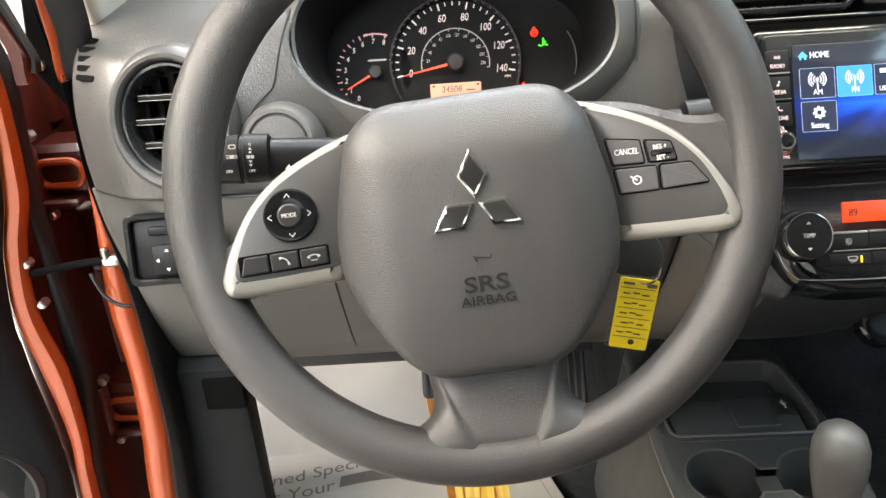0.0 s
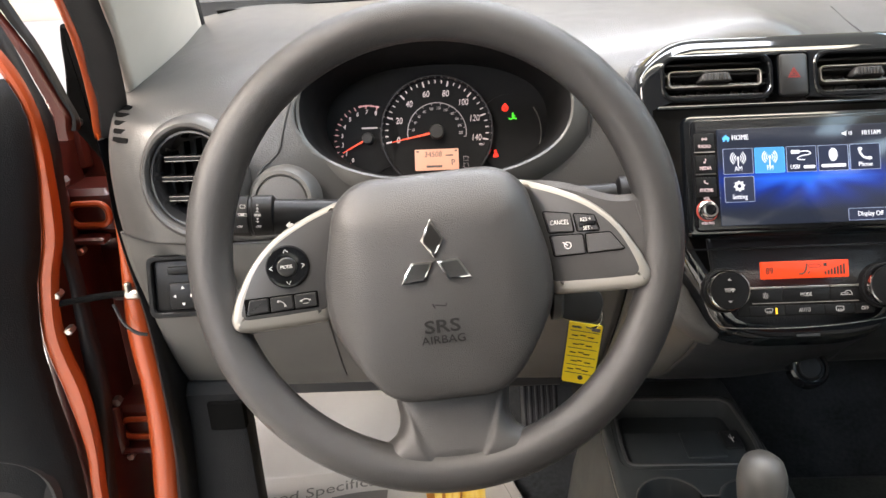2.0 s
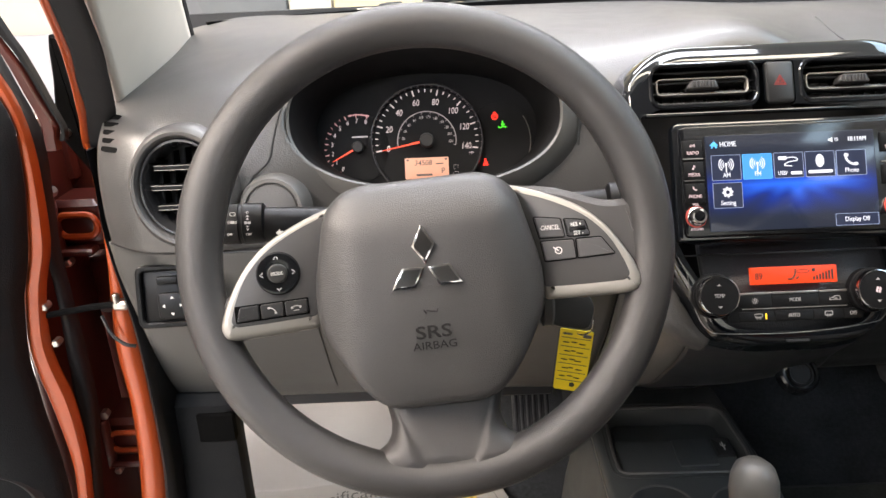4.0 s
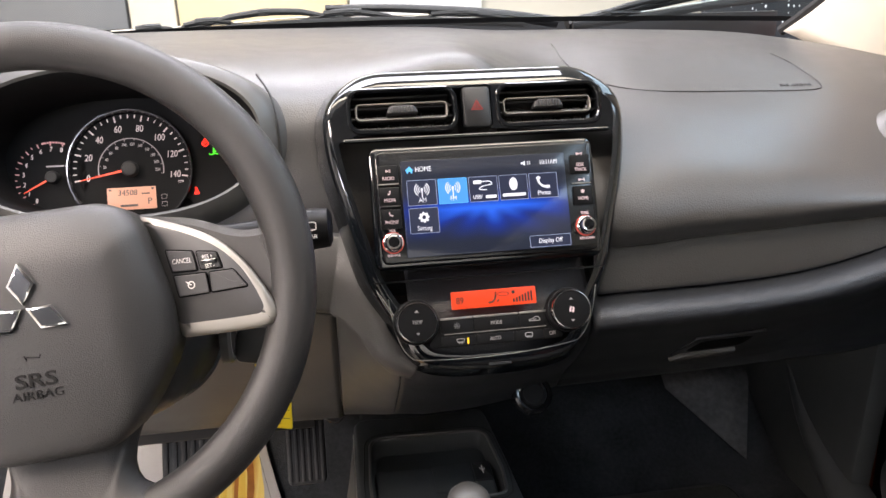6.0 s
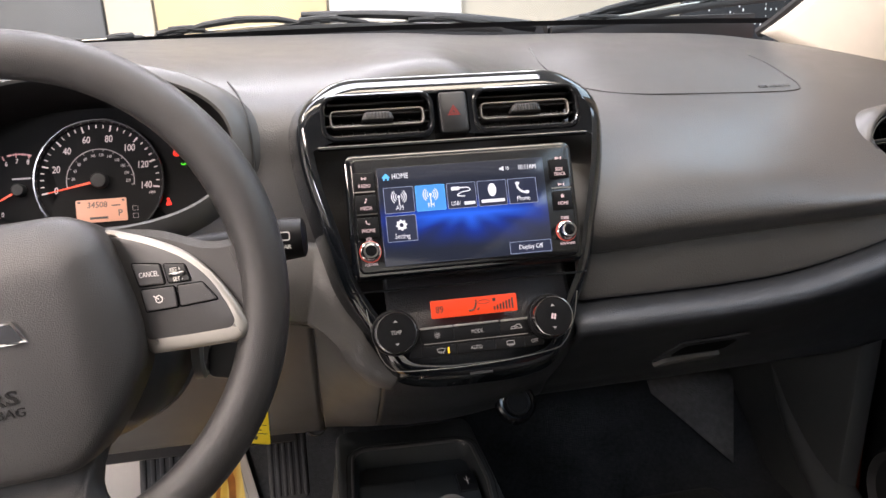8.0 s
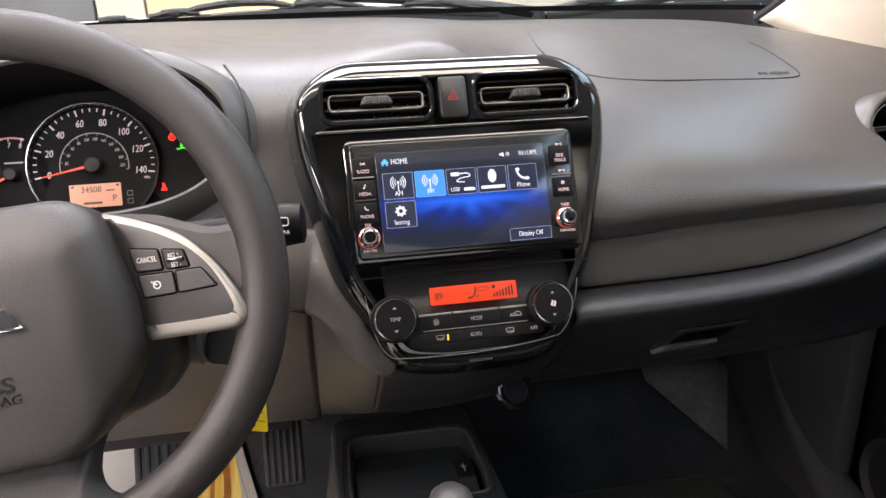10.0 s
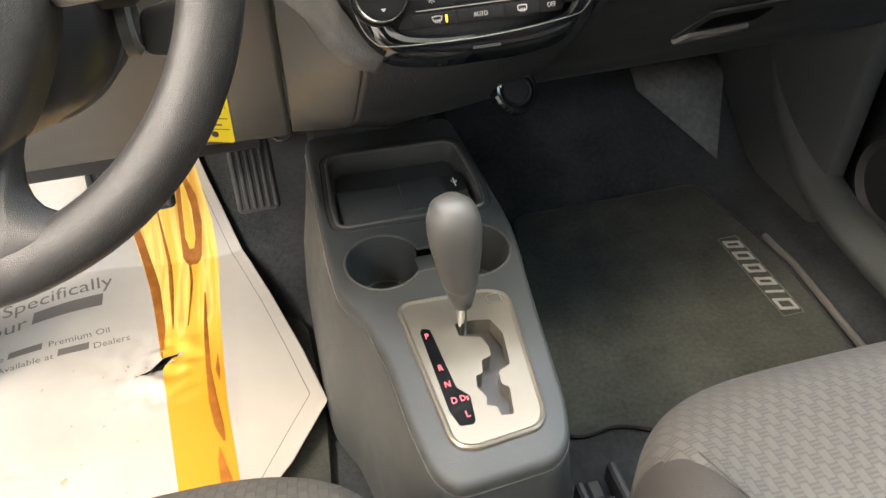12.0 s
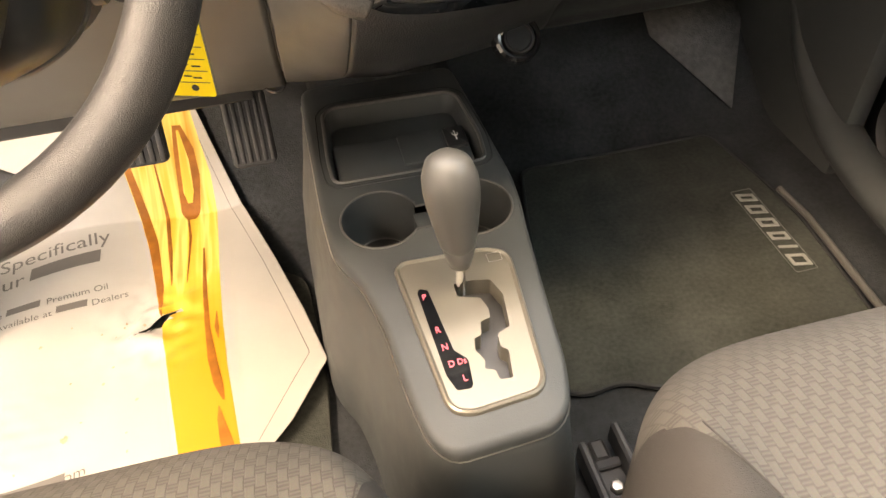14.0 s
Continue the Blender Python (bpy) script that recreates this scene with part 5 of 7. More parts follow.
# left switches
dp = part("direction_pad", turned([(0.0158, 0.012), (0.0158, 0.0155), (0.0148, 0.0170), (0.010, 0.0176), (0.0078, 0.0168)], 40, at=(-0.1068, -0.0025, 0)), GLOSS, wheel, "round glossy audio pad")
part("mode_button", turned([(0.0070, 0.014), (0.0070, 0.0186), (0.006, 0.0194), (0.002, 0.0194)], 28, at=(-0.1068, -0.0025, 0)), BUTTON, dp)
words("MODE", 0.0036, PRINT, dp, on(-0.1068, -0.0025, 0.0196), squeeze=0.85)
for dx, dy, sh in ((-0.0115, 0, ((0.0012, 0.0016), (-0.0010, 0), (0.0012, -0.0016))), (0.0115, 0, ((-0.0012, 0.0016), (0.0010, 0), (-0.0012, -0.0016))), (0, 0.0115, ((-0.0016, -0.0010), (0, 0.0012), (0.0016, -0.0010))), (0, -0.0115, ((-0.0016, 0.0010), (0, -0.0012), (0.0016, 0.0010)))):
    part("arrow", tube([(-0.1068 + dx + a, -0.0025 + dy + b, 0.0178) for a, b in sh], 0.00026, 5), PRINT, dp)
for k, x in enumerate((-0.1315, -0.1140, -0.0968)):
    bt = obj("wheel_button", slab(rpoly([(x - 0.0080, -0.0340), (x + 0.0080, -0.0335), (x + 0.0080, -0.0235), (x - 0.0080 + (0.003 if not k else 0), -0.0235)], 0.0012, 3), 0.013, 0.0162, 0.0008), BUTTON, wheel, angle=10)
    part("button_gap", slab(rrect(0.0178, 0.0122, 0.001, x, -0.0286), 0.0130, 0.0146), VOID, bt)
    if k:
        # a handset: lifted and tilted on one button, lying down on the other
        turn = radians(-40 if k == 1 else 0)
        hs = bmesh.new()
        arc = [(0.0034 * math.cos(a), 0.0022 * math.sin(a) - 0.0008) for a in np.linspace(radians(12), radians(168), 9)]
        spin = [(x + p * math.cos(turn) - q * math.sin(turn), -0.0288 + p * math.sin(turn) + q * math.cos(turn), 0.0165) for p, q in arc]
        tube(spin, [0.0009, 0.0009, 0.0004, 0.0004, 0.0004, 0.0004, 0.0004, 0.0009, 0.0009], 6, hs)
        if k == 2:
            slab(rrect(0.0040, 0.0006, 0.0002, x, -0.0306, 1), 0.0162, 0.0166, 0, hs)
        part("icon", hs, PRINT_DIM, bt)
# right switches
for nm, pts in (("cancel", [(0.0800, 0.0150), (0.0990, 0.0115), (0.1005, -0.0015), (0.0828, -0.0005)]),
                ("set", [(0.1020, 0.0110), (0.1160, 0.0085), (0.1185, -0.0022), (0.1035, -0.0015)]),
                ("cruise", [(0.0832, -0.0035), (0.1065, -0.0045), (0.1070, -0.0180), (0.0850, -0.0180)]),
                ("blank", [(0.1090, -0.0045), (0.1260, -0.0050), (0.1345, -0.0175), (0.1090, -0.0180)])):
    bt = obj("wheel_button", slab(rpoly(pts[::-1], 0.0012, 3), 0.013, 0.0164, 0.0006), SPOKE if nm != "set" else BUTTON, wheel, angle=10)
    part("button_gap", slab(inset(rpoly(pts[::-1], 0.0012, 3), -0.0009), 0.0130, 0.0146), VOID, bt)
    if nm == "cancel":
        words("CANCEL", 0.0050, PRINT, bt, on(0.0908, 0.0060, 0.0166) @ pose(0, 0, 0, 0, 0, -3), squeeze=0.72)
    elif nm == "set":
        words("RES +", 0.0040, PRINT, bt, on(0.1095, 0.0062, 0.0174), squeeze=0.8)
        words("SET -", 0.0040, PRINT, bt, on(0.1105, -0.0002, 0.0174), squeeze=0.8)
        part("rocker", slab(rrect(0.0115, 0.0034, 0.0008, 0.1102, 0.0030), 0.016, 0.0180, 0.0008), GLOSS, bt)
    elif nm == "cruise":
        part("icon", band(oval(0.0027, 0.0027, 0.0950, -0.0112, 16), oval(0.0020, 0.0020, 0.0950, -0.0112, 16), 0.0164, 0.0167), PRINT, bt)
        part("icon", tube([(0.0915, -0.0085, 0.0167), (0.0950, -0.0112, 0.0167)], 0.00045, 5), PRINT, bt)

# the spokes sink towards the hub
for ob in wheel.children_recursive:
    if ob.name.split(".")[0] in ("spoke_base", "spoke_trim", "spoke_panel", "wheel_button", "button_gap", "direction_pad", "mode_button", "arrow", "icon", "lettering", "rocker"):
        if min(abs(v.co.x) for v in ob.data.vertices) < 0.04:
            continue
        for v in ob.data.vertices:
            k = max(0.0, (0.146 - abs(v.co.x)) / 0.07)
            v.co.z -= 0.020 * k
            v.co.x += math.copysign(0.0024 * k, v.co.x)

# column shroud behind the wheel
COL = leaning(0.031, 0.395, 0.673, 21)
shroud = thing("column_shroud", COL, "dark plastic steering column shroud", "column shroud")
sec = rpoly([(-0.070, 0.035), (0.076, 0.035), (0.094, 0.0), (0.098, -0.045), (0.078, -0.088), (0.040, -0.108), (-0.030, -0.112), (-0.066, -0.092), (-0.080, -0.05), (-0.078, 0.0)], 0.025, 5)
part("shroud_body", loft([flat(inset(sec, 0.030), -0.034), flat(inset(sec, 0.012), -0.044), flat(inset(sec, 0.003), -0.062), flat(sec, -0.085), flat(sec, -0.15), flat(inset(sec, 0.004), -0.23)]), SHROUD, shroud)
part("shroud_lip", tube([(x, y, -0.150) for x, y in sec], 0.0028, 6, closed=True, up=(0, 0, 1)), TRIM, shroud, "pale parting line")
part("wheel_hub", turned([(0.05, -0.034), (0.05, -0.005)], 32), MATTE, shroud)
part("ignition", turned([(0.020, 0.078), (0.020, 0.112), (0.017, 0.116), (0.010, 0.116)], 28, "x", at=(0.0, -0.022, -0.085)), MATTE, shroud)
part("key_head", slab(rpoly([(0.105, -0.072), (0.140, -0.078), (0.147, -0.056), (0.136, -0.038), (0.108, -0.044)], 0.008), -0.129, -0.117, 0.004), BUTTON, shroud, "black key in the ignition")
part("lock_collar", turned([(0.0215, 0.098), (0.0215, 0.1045), (0.019, 0.107), (0.016, 0.107), (0.016, 0.098)], 28, "x", at=(0.0, -0.050, -0.115)), TRIM, shroud, "pale collar round the lock")
part("key_blade", slab(rrect(0.018, 0.010, 0.001, 0.106, -0.022), -0.0895, -0.087), STEEL, shroud)


def stalk(name, pts, radii, collar, label):
    st = thing(name, pose(0, 0, 0), label, "control stalk")
    line = spline(pts, 6)
    rr = list(np.interp(np.linspace(0, 1, len(line)), np.linspace(0, 1, len(radii)), radii))
    part("stalk_arm", tube(line, rr, 16), STALK, st)
    a, b = Vector(collar[0]), Vector(collar[1])
    d = (b - a)
    part("stalk_grip", tube([a, a + d * 0.05, a + d * 0.45, a + d * 0.47, a + d * 0.53, a + d * 0.55, a + d * 0.95, b], [0.0140, 0.0170, 0.0175, 0.0164, 0.0164, 0.0175, 0.0160, 0.0115], 24), STALK, st)
    return st


sl = stalk("light_stalk", [(-0.02, 0.502, 0.655), (-0.07, 0.494, 0.662), (-0.112, 0.488, 0.668)], [0.018, 0.0172, 0.0150], ((-0.106, 0.489, 0.669), (-0.146, 0.485, 0.670)), "black light switch stalk beside the wheel")
F = axes((-0.1222, 0.4700, 0.6765), (1, -0.1, 0), (0, 0.3, 0.95))
F2 = axes((-0.088, 0.4735, 0.6645), (1, -0.1, 0), (0, 0.1, 1))
for x in (-0.0095, 0.0068):
    words("OFF", 0.0028, PRINT_DIM, sl, F @ on(x, -0.0100, 0.0012))
part("icon", band(rrect(0.0058, 0.0036, 0.0014, -0.0080, 0.0080), rrect(0.0048, 0.0026, 0.0010, -0.0080, 0.0080), 0.0008, 0.0014), PRINT_DIM, sl).matrix_local = F @ Matrix.Diagonal((0.85, 0.85, 1, 1))
beams = bmesh.new()
for s in (-1, 1):
    slab(rrect(0.0016, 0.0030, 0.0004, -0.0085 + s * 0.0010, 0.0, 1), 0.0008, 0.0014, 0, beams)
    for k in (-1, 0, 1):
        slab(rrect(0.0024, 0.0004, 0.0001, -0.0085 + s * 0.0036, 0.0012 * k, 1), 0.0008, 0.0014, 0, beams)
part("icon", beams, PRINT_DIM, sl).matrix_local = F @ Matrix.Diagonal((0.85, 0.85, 1, 1))
marks = bmesh.new()
for y, s in ((0.0062, 1), (0.0034, 1), (-0.0042, -1), (-0.0070, -1)):
    slab([(0.0068 - 0.0014, y - s * 0.0009), (0.0068 + s * 0.0014 * s, y - s * 0.0009), (0.0068, y + s * 0.0011)][::s], 0.0008, 0.0014, 0, marks)
for x, w in ((0.0040, 0.0005), (0.0055, 0.0018), (0.0081, 0.0018), (0.0096, 0.0005)):
    slab(rrect(w, 0.0026, 0.0002, x, -0.0004, 1), 0.0008, 0.0014, 0, marks)
part("icon", marks, PRINT_DIM, sl).matrix_local = F @ Matrix.Diagonal((0.85, 0.85, 1, 1))
part("icon", band(rrect(0.0022, 0.0022, 0.0010, 0.0068, 0.0095), rrect(0.0014, 0.0014, 0.0006, 0.0068, 0.0095), 0.0008, 0.0014), PRINT_DIM, sl).matrix_local = F @ Matrix.Diagonal((0.85, 0.85, 1, 1))
arrow = bmesh.new()
for s in (-1, 1):
    slab([(s * 0.0012, 0.0016), (s * 0.004, 0.0016), (s * 0.004, 0.0034), (s * 0.0075, 0), (s * 0.004, -0.0034), (s * 0.004, -0.0016), (s * 0.0012, -0.0016)], 0, 0.0006, 0, arrow)
part("icon", arrow, PRINT, sl).matrix_local = F2
sr = stalk("wiper_stalk", [(0.09, 0.505, 0.662), (0.14, 0.500, 0.668), (0.185, 0.497, 0.671)], [0.012, 0.0115, 0.012], ((0.186, 0.497, 0.671), (0.226, 0.494, 0.673)), "black wiper stalk beside the wheel")
F = axes((0.205, 0.4765, 0.676), (1, -0.06, 0), (0, 0.2, 0.97))
words("REAR", 0.0046, PRINT, sr, F @ on(0.004, -0.004, 0.0012))
part("icon", band(rrect(0.010, 0.007, 0.002, 0.004, 0.0045), rrect(0.0085, 0.0055, 0.0015, 0.004, 0.0045), 0.0005, 0.0013), PRINT, sr).matrix_local = F

# key ring and yellow tag
tagm = axes((0.1628, 0.512, 0.508), (1, -0.22, -0.10), (0.02, -0.22, 1)) @ Matrix.Diagonal((1.0, 1.17, 1.0, 1.0))
key_tag = thing("key_tag", tagm, "yellow paper key tag in a clear sleeve", "key tag")
part("tag_card", slab(rrect(0.031, 0.066, 0.002), -0.0004, 0.0004), TAG, key_tag)
bars([(x0, 0.0195 - 0.0092 * k + dy, w, 0.0011) for k in range(5) for x0, dy, w in ((-0.0085 + 0.002 * (k % 2), 0.0, 0.006), (-0.001, 0.0008, 0.0055 - 0.001 * (k % 2)), (0.0065 - 0.001 * (k % 3), -0.0004, 0.0060))], INK_DARK, key_tag, 0.0004, "writing")
bars([(0.010, 0.028, 0.008, 0.0035), (-0.008, 0.0285, 0.009, 0.0020)] + [(0.0, 0.0245 - 0.0092 * k, 0.027, 0.0005) for k in range(6)], INK, key_tag, 0.0004, "form_lines")
part("tag_hole", turned([(0.0026, 0.0002), (0.0026, 0.0006)], 16, at=(0.002, -0.026, 0)), INK_DARK, key_tag)
part("sleeve", slab(rrect(0.034, 0.072, 0.002), -0.0008, -0.0006), glass, key_tag)
part("split_ring", tube([(0.004 + 0.0095 * math.cos(a), 0.0415 + 0.0125 * math.sin(a), 0.001 * math.cos(a)) for a in np.linspace(0, 2 * math.pi, 28)[:-1]], 0.0009, 6, closed=True), CHROME, key_tag)

# blank plug left of the column, mirror switch, round side vent
plug = thing("blank_plug", axes((-0.121, 0.582, 0.651), (1, -0.05, 0), (0, 0.25, 0.96)), "round grey blanking plug in the dash", "plug")
part("plug_collar", turned([(0.0365, -0.012), (0.0350, -0.001), (0.0325, 0.0055), (0.0298, 0.0085), (0.0265, 0.0085), (0.0255, 0.006)], 44), TRIM, plug)
part("plug_cap", turned([(0.0250, 0.0), (0.0250, 0.0062), (0.0238, 0.0076), (0.008, 0.0080)], 44), DASH, plug)

sw = thing("mirror_switch", axes((-0.238, 0.598, 0.556), (1, 0.06, 0), (0, 0.30, -0.95 * -1)), "black mirror adjustment switch panel", "switch")
part("switch_recess", band(rrect(0.082, 0.066, 0.008), rrect(0.070, 0.054, 0.005), -0.02, 0.0035, bevel=0.0015), STALK, sw)
part("switch_plate", slab(rrect(0.070, 0.054, 0.005), -0.02, -0.002, 0.001), STALK, sw)
part("slider", slab(rrect(0.022, 0.008, 0.002, -0.008, 0.017), 0.0, 0.005, 0.0015), STALK, sw)
part("adjust_pad", slab(rrect(0.030, 0.028, 0.004, -0.004, -0.010), 0.0, 0.005, 0.002), STALK, sw)
for a in range(4):
    c, s = math.cos(a * math.pi / 2), math.sin(a * math.pi / 2)
    part("arrow", slab([(-0.004 + 0.0105 * c, -0.010 + 0.0105 * s), (-0.004 + 0.0075 * c - 0.002 * s, -0.010 + 0.0075 * s + 0.002 * c), (-0.004 + 0.0075 * c + 0.002 * s, -0.010 + 0.0075 * s - 0.002 * c)], 0.0048, 0.0053), PRINT, sw)


def round_vent(name, m):
    v = thing(name, m, "round black air vent with silver-edged blades", "air vent")
    part("vent_ring", turned([(0.0625, -0.02), (0.0610, -0.002), (0.0580, 0.0060), (0.0545, 0.0085), (0.0515, 0.0080), (0.0490, 0.0050), (0.0480, -0.012)], 56, caps=False), DASH, v)
    part("gloss_ring", turned([(0.0484, -0.02), (0.0480, 0.001), (0.0468, 0.0035), (0.0448, 0.0030), (0.0415, -0.008), (0.0395, -0.03)], 56, caps=False), GUNMETAL, v, "glossy inner ring")
    part("vent_back", turned([(0.0400, -0.034), (0.0400, -0.030)], 40), MATTE, v)
    for k in range(3):
        y = -0.0195 + 0.0195 * k
        w = 2 * math.sqrt(0.0385 ** 2 - y * y)
        b = part("blade", slab(rrect(w, 0.0050, 0.002, 0, y, 2), -0.026, -0.0048, 0.0012), STALK, v)
        for dy in (0.0021, -0.0021):
            part("blade_edge", tube([(-w * 0.49, y + dy, -0.0046), (w * 0.49, y + dy, -0.0046)], 0.00055, 6), DARK_CHROME, b)
    for k in range(5):
        x = -0.028 + 0.014 * k
        h = 2 * math.sqrt(0.0385 ** 2 - x * x)
        part("upright_blade", slab(rrect(0.0016, h * 0.98, 0.0005, x, 0, 1), -0.03, -0.014), VOID, v)
    part("link_bar", slab(rrect(0.0022, 0.046, 0.0008, 0.0125, 0, 1), -0.010, -0.0060, 0.0006), DARK_CHROME, v)
    for k in range(3):
        part("link_tab", slab(rrect(0.0070, 0.0040, 0.001, 0.0170, -0.0265 + 0.0195 * k, 1), -0.012, -0.0065, 0.0006), DARK_CHROME, v)
    part("thumb_tab", slab(rrect(0.012, 0.008, 0.002, 0.024, 0), -0.006, 0.003, 0.002), BUTTON, v)
    return v


round_vent("round_vent", VENT_L)
round_vent("round_vent", VENT_R)
for k in range(5):
    u = k / 4
    g = thing("side_slot", axes((-0.294 + 0.008 * u, 0.660 - 0.041 * u, 0.734 - 0.025 * u), (0.85, -0.52, 0.0), (0.1, 0.45, 0.88)), "small dark defroster slot in the dash end", "slot", "defroster slots")
    part("slot_mouth", slab(rrect(0.023, 0.0050, 0.002), -0.008, 0.0016), VOID, g)

# ---- cabin floor ----


def floor_z(y):
    return 0.0 if y < 0.95 else (y - 0.95) * 0.75


def floor_pt(u, v):
    x, y = -0.40 + 1.50 * u, -2.02 + 3.32 * v
    return (x, y, floor_z(y) - 0.004 + 0.003 * math.sin(9 * x) * math.sin(7 * y))


cf = obj("floor_carpet", sheet(floor_pt, 40, 90), CARPET)
thicken(cf, 0.01, 1)
tagged(cf, "dark grey carpet on the cabin floor", "carpet", kind="structure")
tagged(obj("bulkhead", box(-0.40, 1.10, 1.27, 1.29, 0.2, 0.80), MATTE), "black bulkhead under the dash", "bulkhead", kind="structure")
# unseen wall added to close and darken the rear of the cabin
tagged(obj("rear_wall", box(-0.40, 1.10, -2.03, -2.00, -0.05, 0.80), LOWER), "plain dark wall added to close the unseen rear", "wall", kind="structure")

THREAD = material("pale_thread", (0.20, 0.20, 0.185), 0.8, bump=0.6, bump_scale=900, vary=0.2, scale=200)
GREY_PILE = material("pale_pile", (0.10, 0.098, 0.096), 0.95, bump=1.0, bump_scale=300, vary=0.4, scale=90, spec=0.1)
tagged(obj("tunnel", box(0.25, 0.43, 0.80, 1.27, -0.01, 0.285, 0.03), CARPET), "dark carpeted tunnel under the dash", "tunnel", kind="structure")
# passenger mat with a stitched edge and a woven name patch
MATLINE = [(0.468, 0.505), (0.50, 0.488), (0.545, 0.497), (0.59, 0.474), (0.70, 0.45), (0.86, 0.47), (0.900, 0.50), (0.918, 0.69), (0.912, 0.78), (0.89, 0.92), (0.56, 0.92), (0.53, 0.80)]
mat_out = rpoly(MATLINE, 0.02, 4)
fmat = thing("floor_mat", pose(0, 0, 0), "dark carpet floor mat before the passenger seat", "floor mat")
part("mat_face", slab(mat_out, -0.002, 0.006, 0.003), MATPILE, fmat)
part("mat_edging", tube(flat(mat_out, 0.004), 0.0035, 6, closed=True), RUBBER, fmat)
for k, wide in enumerate((0.030, 0.012, 0.024, 0.026, 0.026, 0.024)):
    # six slanting marks, the first the broadest
    y = (0.604, 0.640, 0.657, 0.686, 0.716, 0.745)[k]
    mark = [(0.852, y + 0.006), (0.852, y + wide - 0.002), (0.878, y + wide - 0.008), (0.878, y)]
    part("woven_mark", band(mark[::-1], inset(mark, 0.0042)[::-1], 0.0060, 0.0078) if wide > 0.02 else slab(mark[::-1], 0.0060, 0.0078), THREAD, fmat)
part("name_patch", band(rrect(0.034, 0.178, 0.003, 0.865, 0.686), rrect(0.032, 0.176, 0.003, 0.865, 0.686), 0.0055, 0.0068), GREY_PILE, fmat)
# lighter corner on the passenger's toe board: a lit patch of carpet put into the colour

def toe(x, y, lift=0.006):
    return (x, y, floor_z(y) + lift)


bm = bmesh.new()
bm.faces.new([bm.verts.new(p) for p in (toe(0.845, 1.087), toe(0.955, 0.964), toe(1.02, 1.09), toe(1.02, 1.16), toe(0.845, 1.16))])
tb = obj("toe_board_felt", bm, GREY_PILE)
thicken(tb, 0.003)
tagged(tb, "paler triangle for the lit carpet of the toe board", "felt", kind="structure")

# ---- paper floor cover in the driver's footwell ----
paper = thing("paper_mat", pose(0, 0, 0), "white printed paper floor cover, dirty and torn", "paper mat")


TEAR = (-0.004, 0.737)


def lay(x, y, lift):
    """A point of the paper on the floor, with its waves."""
    z = floor_z(y)
    soft = 0.020 + 0.006 * math.sin(11 * x + 3) * math.sin(8 * y) + 0.004 * math.sin(23 * x - 9 * y)
    edge = max(0.0, (x - 0.10)) * 0.10
    dx, dy = x - TEAR[0], y - TEAR[1]
    near = math.exp(-(dx * dx + dy * dy) / 0.004)
    soft += near * (0.003 + 0.007 * noise.noise(Vector((38 * dx + 20 * dy, 55 * dy - 25 * dx, 0.3))))
    wet = math.exp(-((x + 0.24) / 0.09) ** 2 - ((y - 0.60) / 0.07) ** 2)
    soft += wet * 0.005 * noise.noise(Vector((30 * x, 60 * y, 2.7))) + 0.0022 * noise.noise(Vector((9 * x, 12 * y, 5.1)))
    return (x, y, z + soft + edge + lift)


def right_edge(y):
    return float(np.interp(y, [0.47, 0.50, 0.535, 0.607, 0.70, 0.815, 0.935, 1.09, 1.2], [0.085, 0.116, 0.153, 0.205, 0.186, 0.156, 0.122, 0.072, 0.05]))


def paper_pt(u, v):
    y = 0.47 + (float(np.interp(u, [0, 0.35, 0.7, 1], [1.13, 1.13, 1.12, 1.10])) - 0.47) * v
    r = right_edge(y)
    x = -0.345 + (r + 0.345) * u
    return lay(x, y, 0)


TEAR_EDGE = [(-0.036, -0.0145), (-0.021, -0.0105), (-0.012, -0.0130), (-0.005, -0.0075), (0.004, -0.0085), (0.008, -0.0030), (0.016, 0.0005), (0.015, 0.0065), (0.024, 0.0100), (0.030, 0.0190), (0.020, 0.0150), (0.010, 0.0105), (-0.002, 0.0035), (-0.014, -0.0050), (-0.026, -0.0105)]


def no_tear(c):
    """True where the sheet is whole."""
    x, y, odd = c.x - TEAR[0], c.y - TEAR[1], False
    for (x0, y0), (x1, y1) in zip(TEAR_EDGE, TEAR_EDGE[1:] + TEAR_EDGE[:1]):
        if (y0 > y) != (y1 > y) and x < x0 + (x1 - x0) * (y - y0) / (y1 - y0):
            odd = not odd
    return not odd


def snap_tear(bm):
    """Lays the cut edge of a printed sheet onto the line of the tear."""
    for v in bm.verts:
        if v.is_boundary and abs(v.co.x - TEAR[0]) < 0.045 and abs(v.co.y - TEAR[1]) < 0.030:
            q = Vector((v.co.x - TEAR[0], v.co.y - TEAR[1]))
            best = None
            for a, b in zip(TEAR_EDGE, TEAR_EDGE[1:] + TEAR_EDGE[:1]):
                a, b = Vector(a), Vector(b)
                t = min(1.0, max(0.0, (q - a).dot(b - a) / max(1e-9, (b - a).length_squared)))
                p = a.lerp(b, t)
                if best is None or (p - q).length < (best - q).length:
                    best = p
            if (best - q).length < 0.004:
                v.co.x, v.co.y = TEAR[0] + best.x, TEAR[1] + best.y
    return bm


pp = part("paper_sheet", snap_tear(sheet(paper_pt, 240, 260, keep=no_tear)), PAPER, paper)
thicken(pp, 0.0004)


